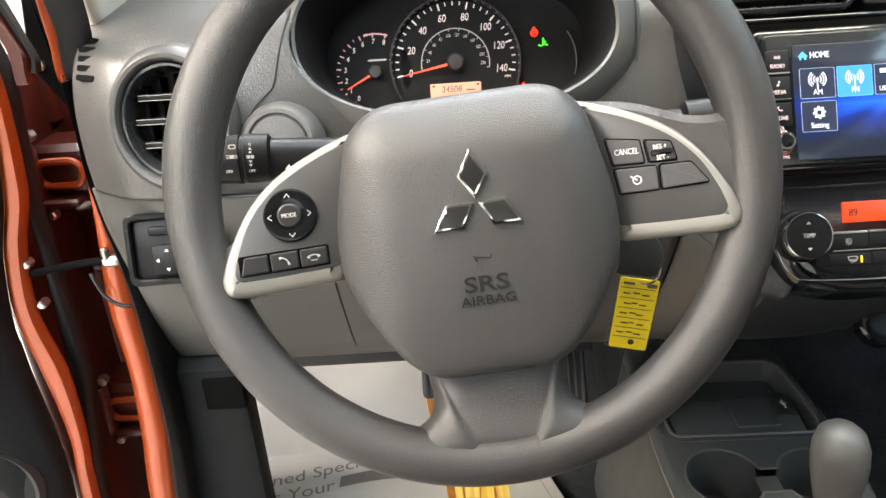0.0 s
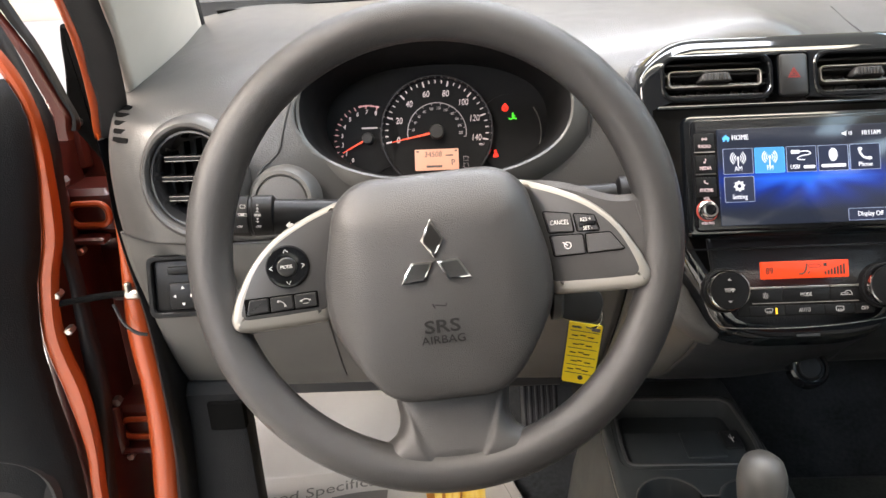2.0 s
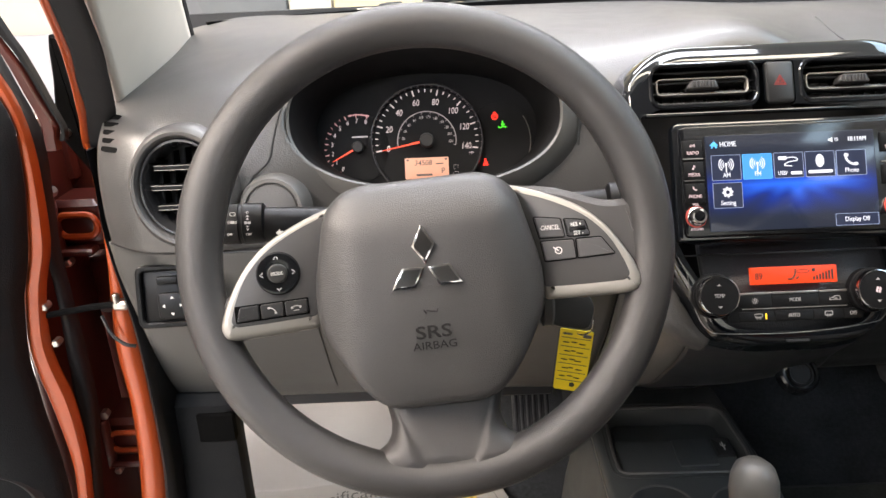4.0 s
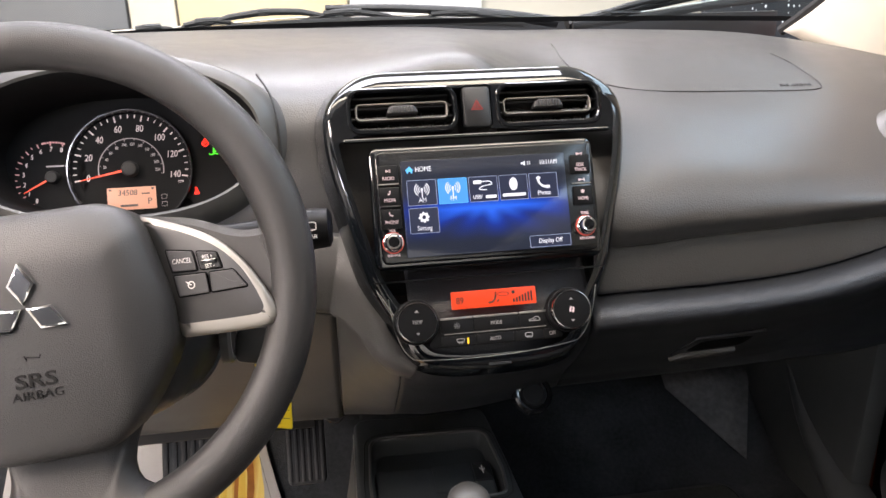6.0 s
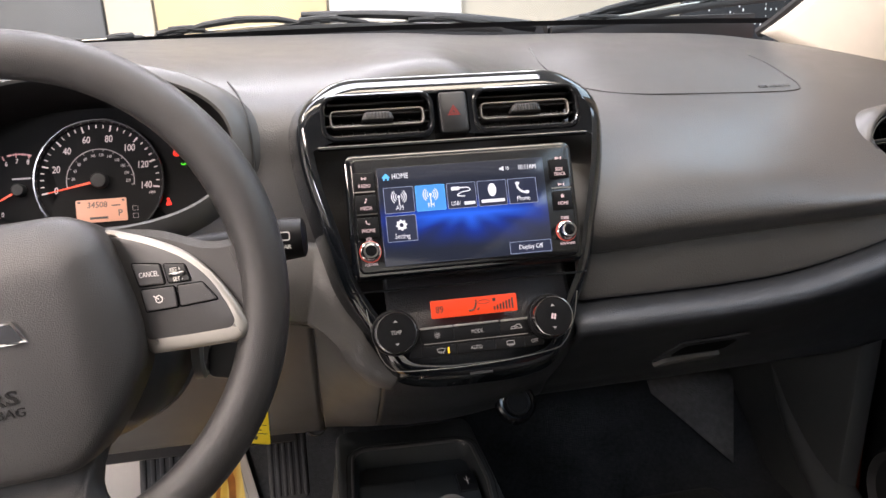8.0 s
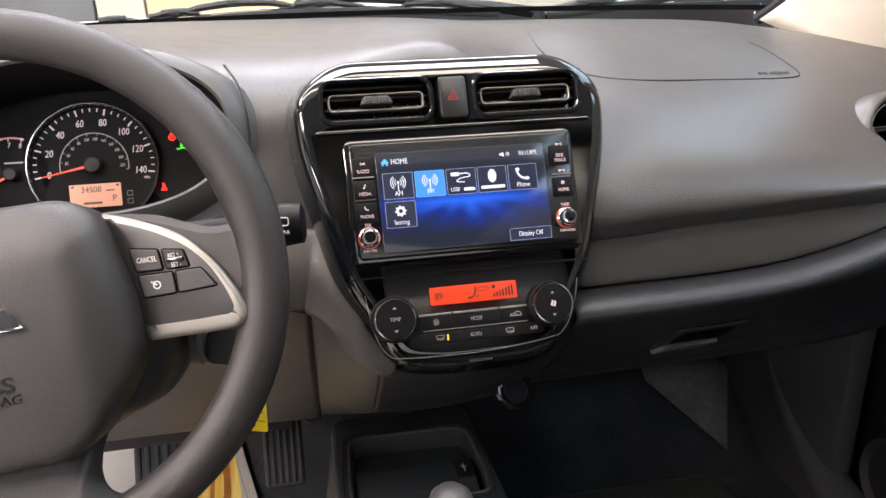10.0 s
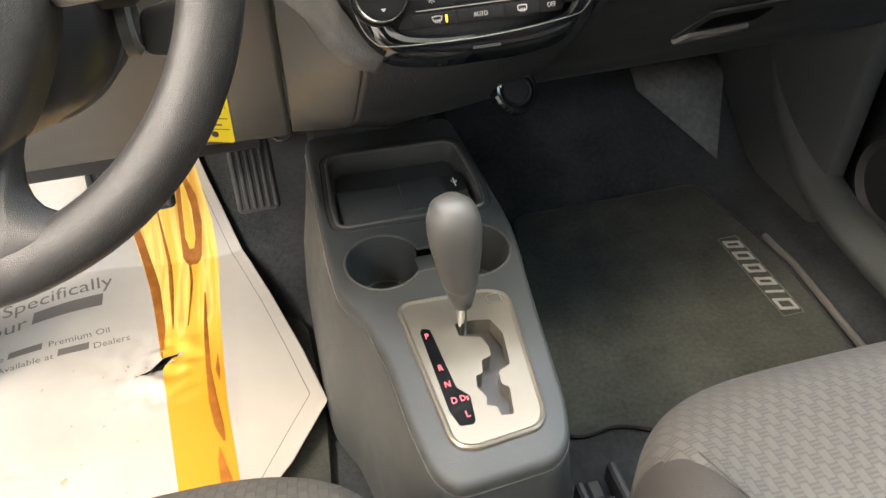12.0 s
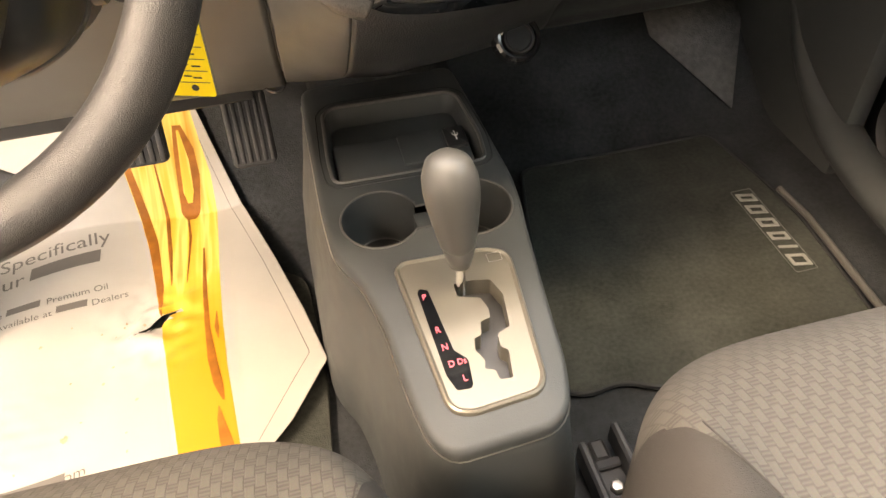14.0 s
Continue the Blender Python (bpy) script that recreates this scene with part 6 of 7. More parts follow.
def strip(name, left, right, y0, y1, mat, lift=0.0008, n=50):
    """A printed band on the paper between two edges given along y."""
    def fn(u, v):
        y = y0 + (y1 - y0) * v
        a = float(np.interp(y, left[0], left[1]))
        b = float(np.interp(y, right[0], right[1]))
        return lay(a + (b - a) * u, y, lift)
    return part(name, snap_tear(sheet(fn, 24 if n > 100 else 6, n, keep=no_tear)), mat, paper)


YL = ([0.50, 0.53, 0.69, 0.75, 0.885, 1.065, 1.12], [0.026, 0.023, 0.005, -0.002, -0.020, -0.056, -0.066])
YR = ([0.50, 0.52, 0.64, 0.78, 1.0, 1.12], [0.094, 0.092, 0.083, 0.079, 0.078, 0.058])
strip("yellow_band", YL, YR, 0.475, 1.085, YELLOW, n=240)


def streak(name, ys, left, right, lift=0.0014, mat=AMBER):
    """A tapering streak of oil printed along the sheet."""
    return strip(name, (ys, left), (ys, right), ys[0] + 0.001, ys[-1] - 0.001, mat, lift, 40)


streak("oil_streak", [0.745, 0.80, 0.90, 0.98, 1.058], [-0.001, -0.008, -0.022, -0.038, -0.054], [0.001, 0.002, -0.008, -0.026, -0.046])
streak("oil_streak", [0.585, 0.61, 0.65, 0.70, 0.78, 0.87], [0.076, 0.066, 0.060, 0.058, 0.055, 0.056], [0.078, 0.077, 0.071, 0.065, 0.061, 0.058])
streak("oil_streak", [0.80, 0.88, 0.96, 1.02], [0.012, 0.006, 0.002, -0.002], [0.013, 0.012, 0.007, 0.0])
streak("oil_streak", [0.80, 0.90, 1.0], [0.033, 0.036, 0.030], [0.034, 0.040, 0.032])
streak("oil_drop", [0.94, 0.955, 1.0, 1.035, 1.067], [0.034, 0.026, 0.028, 0.030, 0.034], [0.046, 0.054, 0.062, 0.060, 0.046])
streak("oil_drop", [0.965, 0.98, 1.02, 1.06], [0.038, 0.034, 0.036, 0.039], [0.044, 0.049, 0.050, 0.042], 0.0020, YELLOW)
streak("oil_drop", [0.506, 0.53, 0.56, 0.58], [0.074, 0.070, 0.068, 0.070], [0.090, 0.084, 0.076, 0.071])
streak("oil_drop", [0.68, 0.70, 0.73], [0.074, 0.070, 0.073], [0.075, 0.076, 0.074])
strip("printed_line", ([0.50, 0.625, 0.70, 0.815, 0.935, 1.09], [0.098, 0.184, 0.167, 0.138, 0.104, 0.056]), ([0.50, 0.625, 0.70, 0.815, 0.935, 1.09], [0.0990, 0.1852, 0.1680, 0.1389, 0.1049, 0.0569]), 0.52, 1.06, INK, 0.0008, 120)


def print_line(text, size, x, y, mat=INK, align="RIGHT", squeeze=1.0):
    """Type that lies on the paper."""
    c = bpy.data.curves.new("lettering", "FONT")
    c.body, c.size, c.align_x, c.resolution_u = text, size, align, 3
    tmp = new("lettering", c)
    me = bpy.data.meshes.new_from_object(tmp.evaluated_get(bpy.context.evaluated_depsgraph_get()))
    bpy.data.objects.remove(tmp)
    bm = bmesh.new()
    bm.from_mesh(me)
    tilt = radians(8)
    for v in bm.verts:
        px, py = v.co.x * squeeze, v.co.y
        v.co = lay(x + px * math.cos(tilt) - py * math.sin(tilt), y + px * math.sin(tilt) + py * math.cos(tilt), 0.0012)
    return part("lettering", bm, mat, paper)


def ink_bar(x0, x1, y0, y1, mat=INK):
    return part("ink_bar", sheet(lambda u, v: lay(x0 + (x1 - x0) * u, y0 + (y1 - y0) * v + 0.14 * (x1 - x0) * u, 0.0012), 8, 2), mat, paper)


print_line("Designed Specifically", 0.036, -0.073, 0.911)
print_line("for Your", 0.036, -0.186, 0.856)
ink_bar(-0.180, -0.086, 0.860, 0.884)
print_line("Genuine", 0.0155, -0.207, 0.799)
ink_bar(-0.203, -0.160, 0.801, 0.813)
print_line("Premium Oil", 0.0155, -0.072, 0.819)
print_line("Exclusively Available at", 0.0155, -0.142, 0.786)
ink_bar(-0.138, -0.099, 0.789, 0.801)
print_line("Dealers", 0.0155, -0.045, 0.800)
ink_bar(-0.19, -0.105, 0.522, 0.534)
print_line(".com", 0.020, -0.080, 0.536)
random.seed(4)
for k in range(26):
    x, y = random.uniform(-0.30, -0.02), random.uniform(0.53, 0.76)
    r = random.choice((0.0012, 0.0012, 0.0016, 0.002, 0.0042))
    pts = [(x + r * random.uniform(0.6, 1.3) * math.cos(a), y + r * random.uniform(0.6, 1.5) * math.sin(a)) for a in np.linspace(0, 2 * math.pi, 10)[:-1]]
    bm = bmesh.new()
    bm.faces.new([bm.verts.new(lay(px, py, 0.0016)) for px, py in pts])
    part("dirt_spot", bm, DIRT, paper)
for pts in (((-0.016, -0.012, 0.001), (-0.006, -0.008, 0.003), (-0.010, -0.020, 0.005)), ((0.010, -0.001, 0.001), (0.016, 0.004, 0.001), (0.022, -0.004, 0.006)), ((0.022, 0.011, 0.001), (0.029, 0.018, 0.001), (0.034, 0.008, 0.004)), ((-0.004, 0.003, 0.001), (0.008, 0.010, 0.001), (-0.002, 0.012, 0.004))):
    bm = bmesh.new()
    bm.faces.new([bm.verts.new(lay(TEAR[0] + dx, TEAR[1] + dy, h)) for dx, dy, h in pts])
    part("torn_flap", bm, PAPER, paper)

# rubber driver's mat edge beside the console
dm = thing("driver_mat", pose(0, 0, 0), "dark carpet mat under the paper", "floor mat")
part("mat_sheet", slab(rpoly([(-0.34, 0.42), (0.185, 0.42), (0.20, 0.60), (0.195, 0.78), (0.15, 0.81), (0.14, 0.94), (-0.34, 0.94)], 0.03), 0.0, 0.006, 0.003), MATPILE, dm)

# ---- pedals ----


def pedal(name, cx, cy, cz, w, h, lean, label, bars_n, horizontal=False):
    p = thing(name, leaning(cx, cy, cz, lean), label, "pedal")
    part("pedal_pad", slab(rrect(w, h, 0.008), -0.012, 0.0, 0.003), RUBBER, p)
    for k in range(bars_n):
        if horizontal:
            o = rrect(w * 0.86, h / bars_n * 0.5, 0.002, 0, -h / 2 + h * (k + 0.5) / bars_n, 2)
        else:
            o = rrect(w / bars_n * 0.55, h * 0.9, 0.002, -w / 2 + w * (k + 0.5) / bars_n, 0, 2)
        part("pedal_rib", slab(o, -0.002, 0.003, 0.0015), RUBBER, p)
    part("pedal_arm", tube([(0, 0.02, -0.012), (0, 0.09, -0.03), (0.0, 0.2, -0.02)], 0.008, 8), MATTE, p)
    return p


pedal("accelerator_pedal", 0.164, 0.852, 0.216, 0.056, 0.095, 32, "black ribbed accelerator pedal", 6)
pedal("brake_pedal", 0.012, 0.848, 0.228, 0.10, 0.062, 30, "black ribbed rubber brake pedal", 8)
clip = thing("panel_clip", axes((0.211, 0.780, 0.320), (1, 0, 0), (0, 0.5, 0.85)), "round black fastener at the knee panel", "fastener")
part("clip_head", turned([(0.014, -0.004), (0.014, 0.001), (0.0125, 0.0028), (0.0110, 0.0022), (0.0100, -0.002), (0.002, -0.002)], 24), GUNMETAL, clip)

# ---- centre console ----
CON = axes((0.335, 0.36, 0.243), (1, 0, 0), (0, 1, 0.07))
console = thing("centre_console", CON, "dark plastic centre console between the seats", "centre console")
CONLINE = [(-0.100, 0.470), (-0.103, 0.26), (-0.100, 0.195), (-0.079, 0.155), (-0.068, 0.10), (-0.063, 0.03), (-0.055, -0.020), (-0.040, -0.040), (-0.012, -0.0385), (0.048, -0.0345), (0.066, -0.018), (0.0765, 0.02), (0.085, 0.10), (0.0935, 0.17), (0.1015, 0.225), (0.1035, 0.26), (0.098, 0.36), (0.090, 0.470)]
con_out = rpoly(CONLINE, 0.018, 3)
TRAY = rpoly([(-0.082, 0.292), (0.082, 0.288), (0.086, 0.33), (0.080, 0.405), (0.070, 0.415), (-0.066, 0.420), (-0.078, 0.410), (-0.083, 0.33)], 0.010, 3)
CUPS = [(-0.046 + 0.040 * math.cos(radians(a)), 0.228 + 0.040 * math.sin(radians(a))) for a in np.linspace(12, 324, 34)]
CUPS += [(0.050 + 0.040 * math.cos(radians(a)), 0.222 + 0.040 * math.sin(radians(a))) for a in np.linspace(206, 519, 34)]
SHIFT_WELL = rpoly([(-0.040, 0.150), (-0.032, 0.156), (0.042, 0.153), (0.055, 0.140), (0.044, 0.012), (0.036, 0.002), (-0.018, -0.002), (-0.028, 0.010)][::-1], 0.008, 3)
bm, outer = pierced(inset(con_out, 0.006), [TRAY, CUPS, SHIFT_WELL], 0.0, 0.002)
prev = outer
for d, z in ((0.0025, -0.002), (0.0, -0.007), (0.0, -0.016)):
    ring = [bm.verts.new((x, y, z)) for x, y in inset(con_out, d)]
    for i in range(len(ring)):
        bm.faces.new((prev[i - 1], prev[i], ring[i], ring[i - 1]))
    prev = ring
part("console_top", bm, CONSOLE, console)
sides = [[(x, y, z) for x, y in inset(con_out, d)] for d, z in ((0.003, -0.014), (0.0005, -0.0165), (-0.002, -0.03), (-0.010, -0.09), (-0.022, -0.16), (-0.030, -0.25))]
part("console_side", loft(sides, None, False, False), CONSOLE, console)
part("edge_line", tube(flat(inset(con_out, -0.0004), -0.0155), 0.0008, 5, closed=True), STEEL, console)
# tray with pocket, pad and power port
tray = part("tray", loft([flat(TRAY, -0.001), flat(inset(TRAY, 0.002), -0.004), flat(inset(TRAY, 0.006), -0.026)], None, False, True), CONSOLE, console)
part("tray_groove", tube(flat(inset(TRAY, -0.0095), 0.0001), 0.0009, 5, closed=True), MATTE, tray)
# lighter plastic than the console, for the highlight along the lip
part("tray_lip", band(inset(TRAY, -0.0035), inset(TRAY, 0.0005), -0.002, 0.002, bevel=0.0012), TRIM, tray)
part("tray_step", slab(rpoly([(-0.076, 0.298), (0.074, 0.294), (0.076, 0.352), (-0.077, 0.362)], 0.006), -0.03, -0.007, 0.003), CONSOLE, tray)
part("tray_pocket", slab(rpoly([(-0.070, 0.366), (0.070, 0.360), (0.068, 0.402), (-0.066, 0.408)], 0.008), -0.029, -0.024), CONSOLE, tray)
part("port_cover", slab(rrect(0.050, 0.050, 0.003, 0.022, 0.331), -0.03, -0.0045, 0.0015), CONSOLE, tray)
usb = part("usb_port", slab(rrect(0.024, 0.034, 0.002, 0.062, 0.338), -0.03, -0.0035, 0.002), BUTTON, tray, "small black usb port")
part("usb_mark", tube([(0.062, 0.331, -0.0032), (0.062, 0.346, -0.0032)], 0.0007, 5), PRINT, usb)
part("usb_mark", tube([(0.0592, 0.3425, -0.0032), (0.0592, 0.340, -0.0032), (0.062, 0.3365, -0.0032), (0.0648, 0.339, -0.0032), (0.0648, 0.3415, -0.0032)], 0.0006, 5), PRINT, usb)
for k, (cx, cy) in enumerate(((-0.046, 0.228), (0.050, 0.222))):
    # the wall between the two cups is cut down to a low bridge
    rings = []
    for r, z in ((0.040, -0.001), (0.0388, -0.006), (0.0380, -0.026), (0.0365, -0.062), (0.034, -0.065), (0.004, -0.065)):
        ring = []
        for q in range(48):
            a = 2 * math.pi * q / 48
            px, py = cx + r * math.cos(a), cy + r * math.sin(a)
            inner = (px > cx if k == 0 else px < cx) and 0.203 < py < 0.2385 and r > 0.03
            ring.append((px, py, min(z, -0.014) if inner else z))
        rings.append(ring)
    cup = part("cup_holder", loft(rings, None, False, True), CONSOLE, console, "deep round cup holder")
    part("cup_floor", turned([(0.030, -0.0645), (0.030, -0.063), (0.027, -0.062), (0.004, -0.062)], 36, at=(cx, cy, 0)), BUTTON, cup)
    part("floor_ring", turned([(0.0315, -0.0640), (0.0312, -0.0618), (0.0300, -0.0612), (0.0292, -0.0622)], 36, at=(cx, cy, 0), caps=False), TRIM, cup)
part("cup_bridge", slab(rpoly([(-0.0105, 0.2035), (0.0140, 0.2035), (0.0140, 0.2375), (-0.0105, 0.2375)], 0.002, 2), -0.050, -0.0120, 0.001), CONSOLE, console)
# the cup edge's highlight is put into a paler plastic
part("cup_lip", tube(flat(CUPS, 0.0), 0.0014, 6, closed=True), TRIM, console, "paler tube for the lit edge of the cup holders")

# shifter plate and lever
gate_pts = [(0.0029, 0.1240), (0.0202, 0.1240), (0.0374, 0.1205), (0.0438, 0.1011), (0.0390, 0.0655), (0.0262, 0.0600), (0.0247, 0.0465), (0.0304, 0.0415), (0.0256, 0.0142), (0.0143, 0.0149), (0.0136, 0.0250), (0.0050, 0.0285), (0.0078, 0.0365), (0.0026, 0.0483), (0.0048, 0.0605), (0.0118, 0.0620), (0.0150, 0.0760), (0.0250, 0.0790), (0.0262, 0.0892), (0.0226, 0.1022), (0.0025, 0.1085)]
GATE = rpoly(gate_pts[::-1], 0.0020, 2)
PLATELINE = rpoly([(-0.048, 0.156), (-0.038, 0.164), (0.046, 0.161), (0.062, 0.152), (0.066, 0.140), (0.054, 0.008), (0.044, -0.006), (-0.016, -0.0115), (-0.030, -0.006), (-0.036, 0.004)][::-1], 0.010, 4)
shifter = thing("gear_selector", CON, "automatic gear selector with silver plate", "gear selector")
bm, outer = pierced(inset(PLATELINE, 0.0055), [GATE], 0.0035, 0.0200)
prev = outer
for d, z in ((0.0045, 0.0045), (0.003, 0.0055), (0.001, 0.0040), (0.0, -0.001)):
    ring = [bm.verts.new((x, y, z)) for x, y in inset(PLATELINE, d)]
    for i in range(len(ring)):
        bm.faces.new((prev[i - 1], prev[i], ring[i], ring[i - 1]))
    prev = ring
part("plate", bm, PLATE, shifter, "satin champagne metal plate")
part("gate_floor", slab(inset(PLATELINE, 0.012), -0.022, -0.0165), SPOKE, shifter, "dark plastic floor of the gate")
st = part("letter_strip", slab(rpoly([(-0.032, 0.122), (-0.029, 0.126), (-0.022, 0.123), (-0.0155, 0.053), (-0.006, 0.041), (-0.0085, 0.016), (-0.011, 0.013), (-0.023, 0.014), (-0.028, 0.030)][::-1], 0.002, 3), 0.0034, 0.0040), GLOSS, shifter)
for ch, x, y in (("P", -0.0270, 0.115), ("R", -0.0238, 0.0765), ("N", -0.0222, 0.0575), ("D", -0.0210, 0.0395), ("Ds", -0.0118, 0.0400), ("L", -0.0135, 0.0235)):
    words(ch, 0.0092 if ch != "Ds" else 0.0085, SHIFT_RED, st, on(x, y, 0.0044), squeeze=0.85)
part("release_slot", band(rrect(0.014, 0.011, 0.001, 0.049, 0.146), rrect(0.013, 0.010, 0.0008, 0.049, 0.146), 0.0034, 0.0040), STEEL, shifter)
lever = [(0.009, 0.119, -0.005), (0.0092, 0.121, 0.036)]
part("lever_shaft", tube(lever, 0.0046, 14), CHROME, shifter, "chrome lever shaft")
kn = [(0.0080, 0.033), (0.0102, 0.035), (0.0128, 0.045), (0.0160, 0.0585), (0.0157, 0.0592), (0.0162, 0.060), (0.0170, 0.064), (0.0207, 0.086), (0.0235, 0.106), (0.0245, 0.120), (0.0238, 0.133), (0.0200, 0.145), (0.013, 0.1515), (0.004, 0.154)]
rings = []
for r, h in kn:
    rings.append([(0.0090 - 0.06 * (h - 0.033) + 0.98 * r * math.cos(a), 0.120 + 0.00 * h + 0.94 * r * math.sin(a) + 0.10 * (h - 0.026), h) for a in np.linspace(0, 2 * math.pi, 33)[:-1]])
part("knob", loft(rings), TRIM, shifter, "dark grained pear-shaped knob")

# ---- seats ----
FABRIC = bpy.data.materials.new("woven_fabric")
FABRIC.use_nodes = True
n, l = FABRIC.node_tree.nodes, FABRIC.node_tree.links
b = n["Principled BSDF"]
b.inputs["Roughness"].default_value, b.inputs["Specular IOR Level"].default_value = 0.9, 0.15
tc, sep = n.new("ShaderNodeTexCoord"), n.new("ShaderNodeSeparateXYZ")
l.new(tc.outputs["Object"], sep.inputs[0])
# columns of long flat bars, with a short double rib between one bar and the next, half dropped from column to column
col = node("DIVIDE", sep.outputs[0], 0.0076)
cell = node("FLOOR", col, 0.0)
inside = node("SUBTRACT", col, cell)
run = node("ADD", node("DIVIDE", sep.outputs[1], 0.0212), node("MULTIPLY", cell, 0.5))
phase = node("FRACT", run, 0.0)
rib_zone = node("GREATER_THAN", phase, 0.64)
edge_u = node("MINIMUM", node("MULTIPLY", node("MINIMUM", inside, node("SUBTRACT", 1.0, inside)), 7.0), 1.0)
edge_v = node("MINIMUM", node("MULTIPLY", node("MINIMUM", phase, node("ABSOLUTE", node("SUBTRACT", 0.64, phase), 0.0)), 16.0), 1.0)
ribs = node("ADD", node("MULTIPLY", node("SINE", node("MULTIPLY", node("SUBTRACT", phase, 0.685), 34.9), 0.0), 0.35), 0.35)
bar = node("MULTIPLY", edge_u, edge_v)
height = node("ADD", node("MULTIPLY", bar, node("SUBTRACT", 1.0, rib_zone)), node("MULTIPLY", ribs, rib_zone))
weave = n.new("ShaderNodeValToRGB")
weave.color_ramp.elements[0].color, weave.color_ramp.elements[1].color = (0.050, 0.046, 0.041, 1), (0.069, 0.064, 0.057, 1)
weave.color_ramp.elements[1].position = 0.75
l.new(height, weave.inputs[0])
nz = n.new("ShaderNodeTexNoise")
nz.inputs["Scale"].default_value, nz.inputs["Detail"].default_value = 900, 2
l.new(tc.outputs["Object"], nz.inputs["Vector"])
mx = n.new("ShaderNodeMix")
mx.data_type, mx.blend_type = "RGBA", "OVERLAY"
mx.inputs[0].default_value = 0.18
l.new(weave.outputs["Color"], mx.inputs[6])
l.new(nz.outputs["Color"], mx.inputs[7])
l.new(mx.outputs[2], b.inputs["Base Color"])
bp = n.new("ShaderNodeBump")
bp.inputs["Strength"].default_value, bp.inputs["Distance"].default_value = 0.35, 0.0010
l.new(height, bp.inputs["Height"])
l.new(bp.outputs[0], b.inputs["Normal"])
SIDECLOTH = material("plain_cloth", (0.034, 0.031, 0.0285), 0.9, bump=0.6, bump_scale=900, vary=0.12, scale=120, spec=0.15)


def seat(name, cx, label):
    s = thing(name, pose(cx, 0.018 if cx < 0.3 else 0.0, 0), label, "car seat")
    half, front = 0.257, 0.374

    def outline(t):
        # plan outline, from the left flank round the front to the right
        a = math.pi * t
        c, q = math.cos(a), math.sin(a)
        return (-half * math.copysign(abs(c) ** 0.50, c), -0.45 + (front + 0.45) * abs(q) ** 0.30)

    def shell(u, v):
        x, y = outline(u)
        # a steep flank below, a rounded shoulder, then the gently hollow top
        if v < 0.25:
            sc, z = 1.0, 0.05 + 0.155 * v / 0.25
        else:
            w = (v - 0.25) / 0.75
            sc = 1.0 - w ** 1.7
            z = 0.205 + 0.094 * (1 - max(0.0, (sc - 0.80) / 0.20) ** 2.6) ** 0.5 if sc > 0.80 else 0.299
        ax, ay = x * sc, -0.10 + (y + 0.10) * sc
        k = min(1.0, max(0.0, (v - 0.25) / 0.15))
        bolster = 0.016 * math.exp(-((abs(ax) - 0.205) / 0.034) ** 2) * k
        droop = 0.022 * max(0.0, (ay - 0.22) / 0.13) ** 2 * k
        return (ax, ay, z + bolster - droop)

    def line_x(y):
        return 0.168 + 0.42 * max(0.0, y - 0.19)

    def woven(c):
        return abs(c.x) < line_x(c.y) and c.z > 0.20

    def settle(bm):
        # pull the cut edges onto the seam line
        for v in bm.verts:
            if v.is_boundary and v.co.z > 0.215 and abs(abs(v.co.x) - line_x(v.co.y)) < 0.012 and v.co.y > -0.44:
                v.co.x = math.copysign(line_x(v.co.y), v.co.x)
        return bm
    part("cushion_shell", settle(sheet(shell, 300, 90, keep=lambda c: not woven(c))), SIDECLOTH, s)
    part("cushion_insert", settle(sheet(shell, 300, 90, keep=woven)), FABRIC, s, "woven patterned seat panel")
    for sx in (-1, 1):
        pts = []
        for q in range(24):
            y = -0.40 + 0.66 * q / 23
            x = line_x(y)
            z = 0.2994 + 0.016 * math.exp(-((x - 0.205) / 0.034) ** 2) - 0.022 * max(0.0, (y - 0.22) / 0.13) ** 2
            pts.append((sx * x, y, z))
        part("seat_seam", tube(pts, 0.0008, 6), SIDECLOTH, s)
    return s


seat("car_seat", 0.022, "grey-brown woven fabric driver's seat cushion")
seat("car_seat", 0.655, "light taupe woven fabric passenger seat cushion")
rl = thing("seat_rail", pose(0.48, 0.40, 0.0), "black steel seat rail bolted to the floor", "seat rail")
part("rail_channel", box(-0.024, 0.024, -0.35, 0.004, 0.0, 0.010, 0.002), MATTE, rl)
for x0, y1 in ((-0.027, 0.014), (0.017, 0.028)):
    part("rail_side", box(x0, x0 + 0.010, -0.35, y1, 0.006, 0.040, 0.003), RUBBER, rl)
part("rail_bridge", box(-0.020, 0.020, -0.012, 0.0, 0.010, 0.016, 0.002), GUNMETAL, rl)
part("bolt", turned([(0.008, 0.010), (0.008, 0.016), (0.006, 0.018), (0.003, 0.0185)], 6, at=(0.002, -0.034, 0)), STEEL, rl, "steel bolt")
for y in (-0.055, -0.075):
    part("rail_hole", turned([(0.004, 0.0095), (0.004, 0.0104)], 14, at=(0.002, y, 0)), VOID, rl)
part("front_clip", box(-0.008, 0.010, 0.0, 0.026, 0.0, 0.014, 0.003), RUBBER, rl)

# ---- passenger door side ----
side = thing("passenger_door", pose(1.075, 0, 0), "closed dark grey passenger door with speaker", "car door")


def dside(u, v):
    y, z = -0.9 + 1.72 * u, -0.02 + 0.66 * v
    return (0.015 + 0.03 * math.cos(3 * v), y, z)


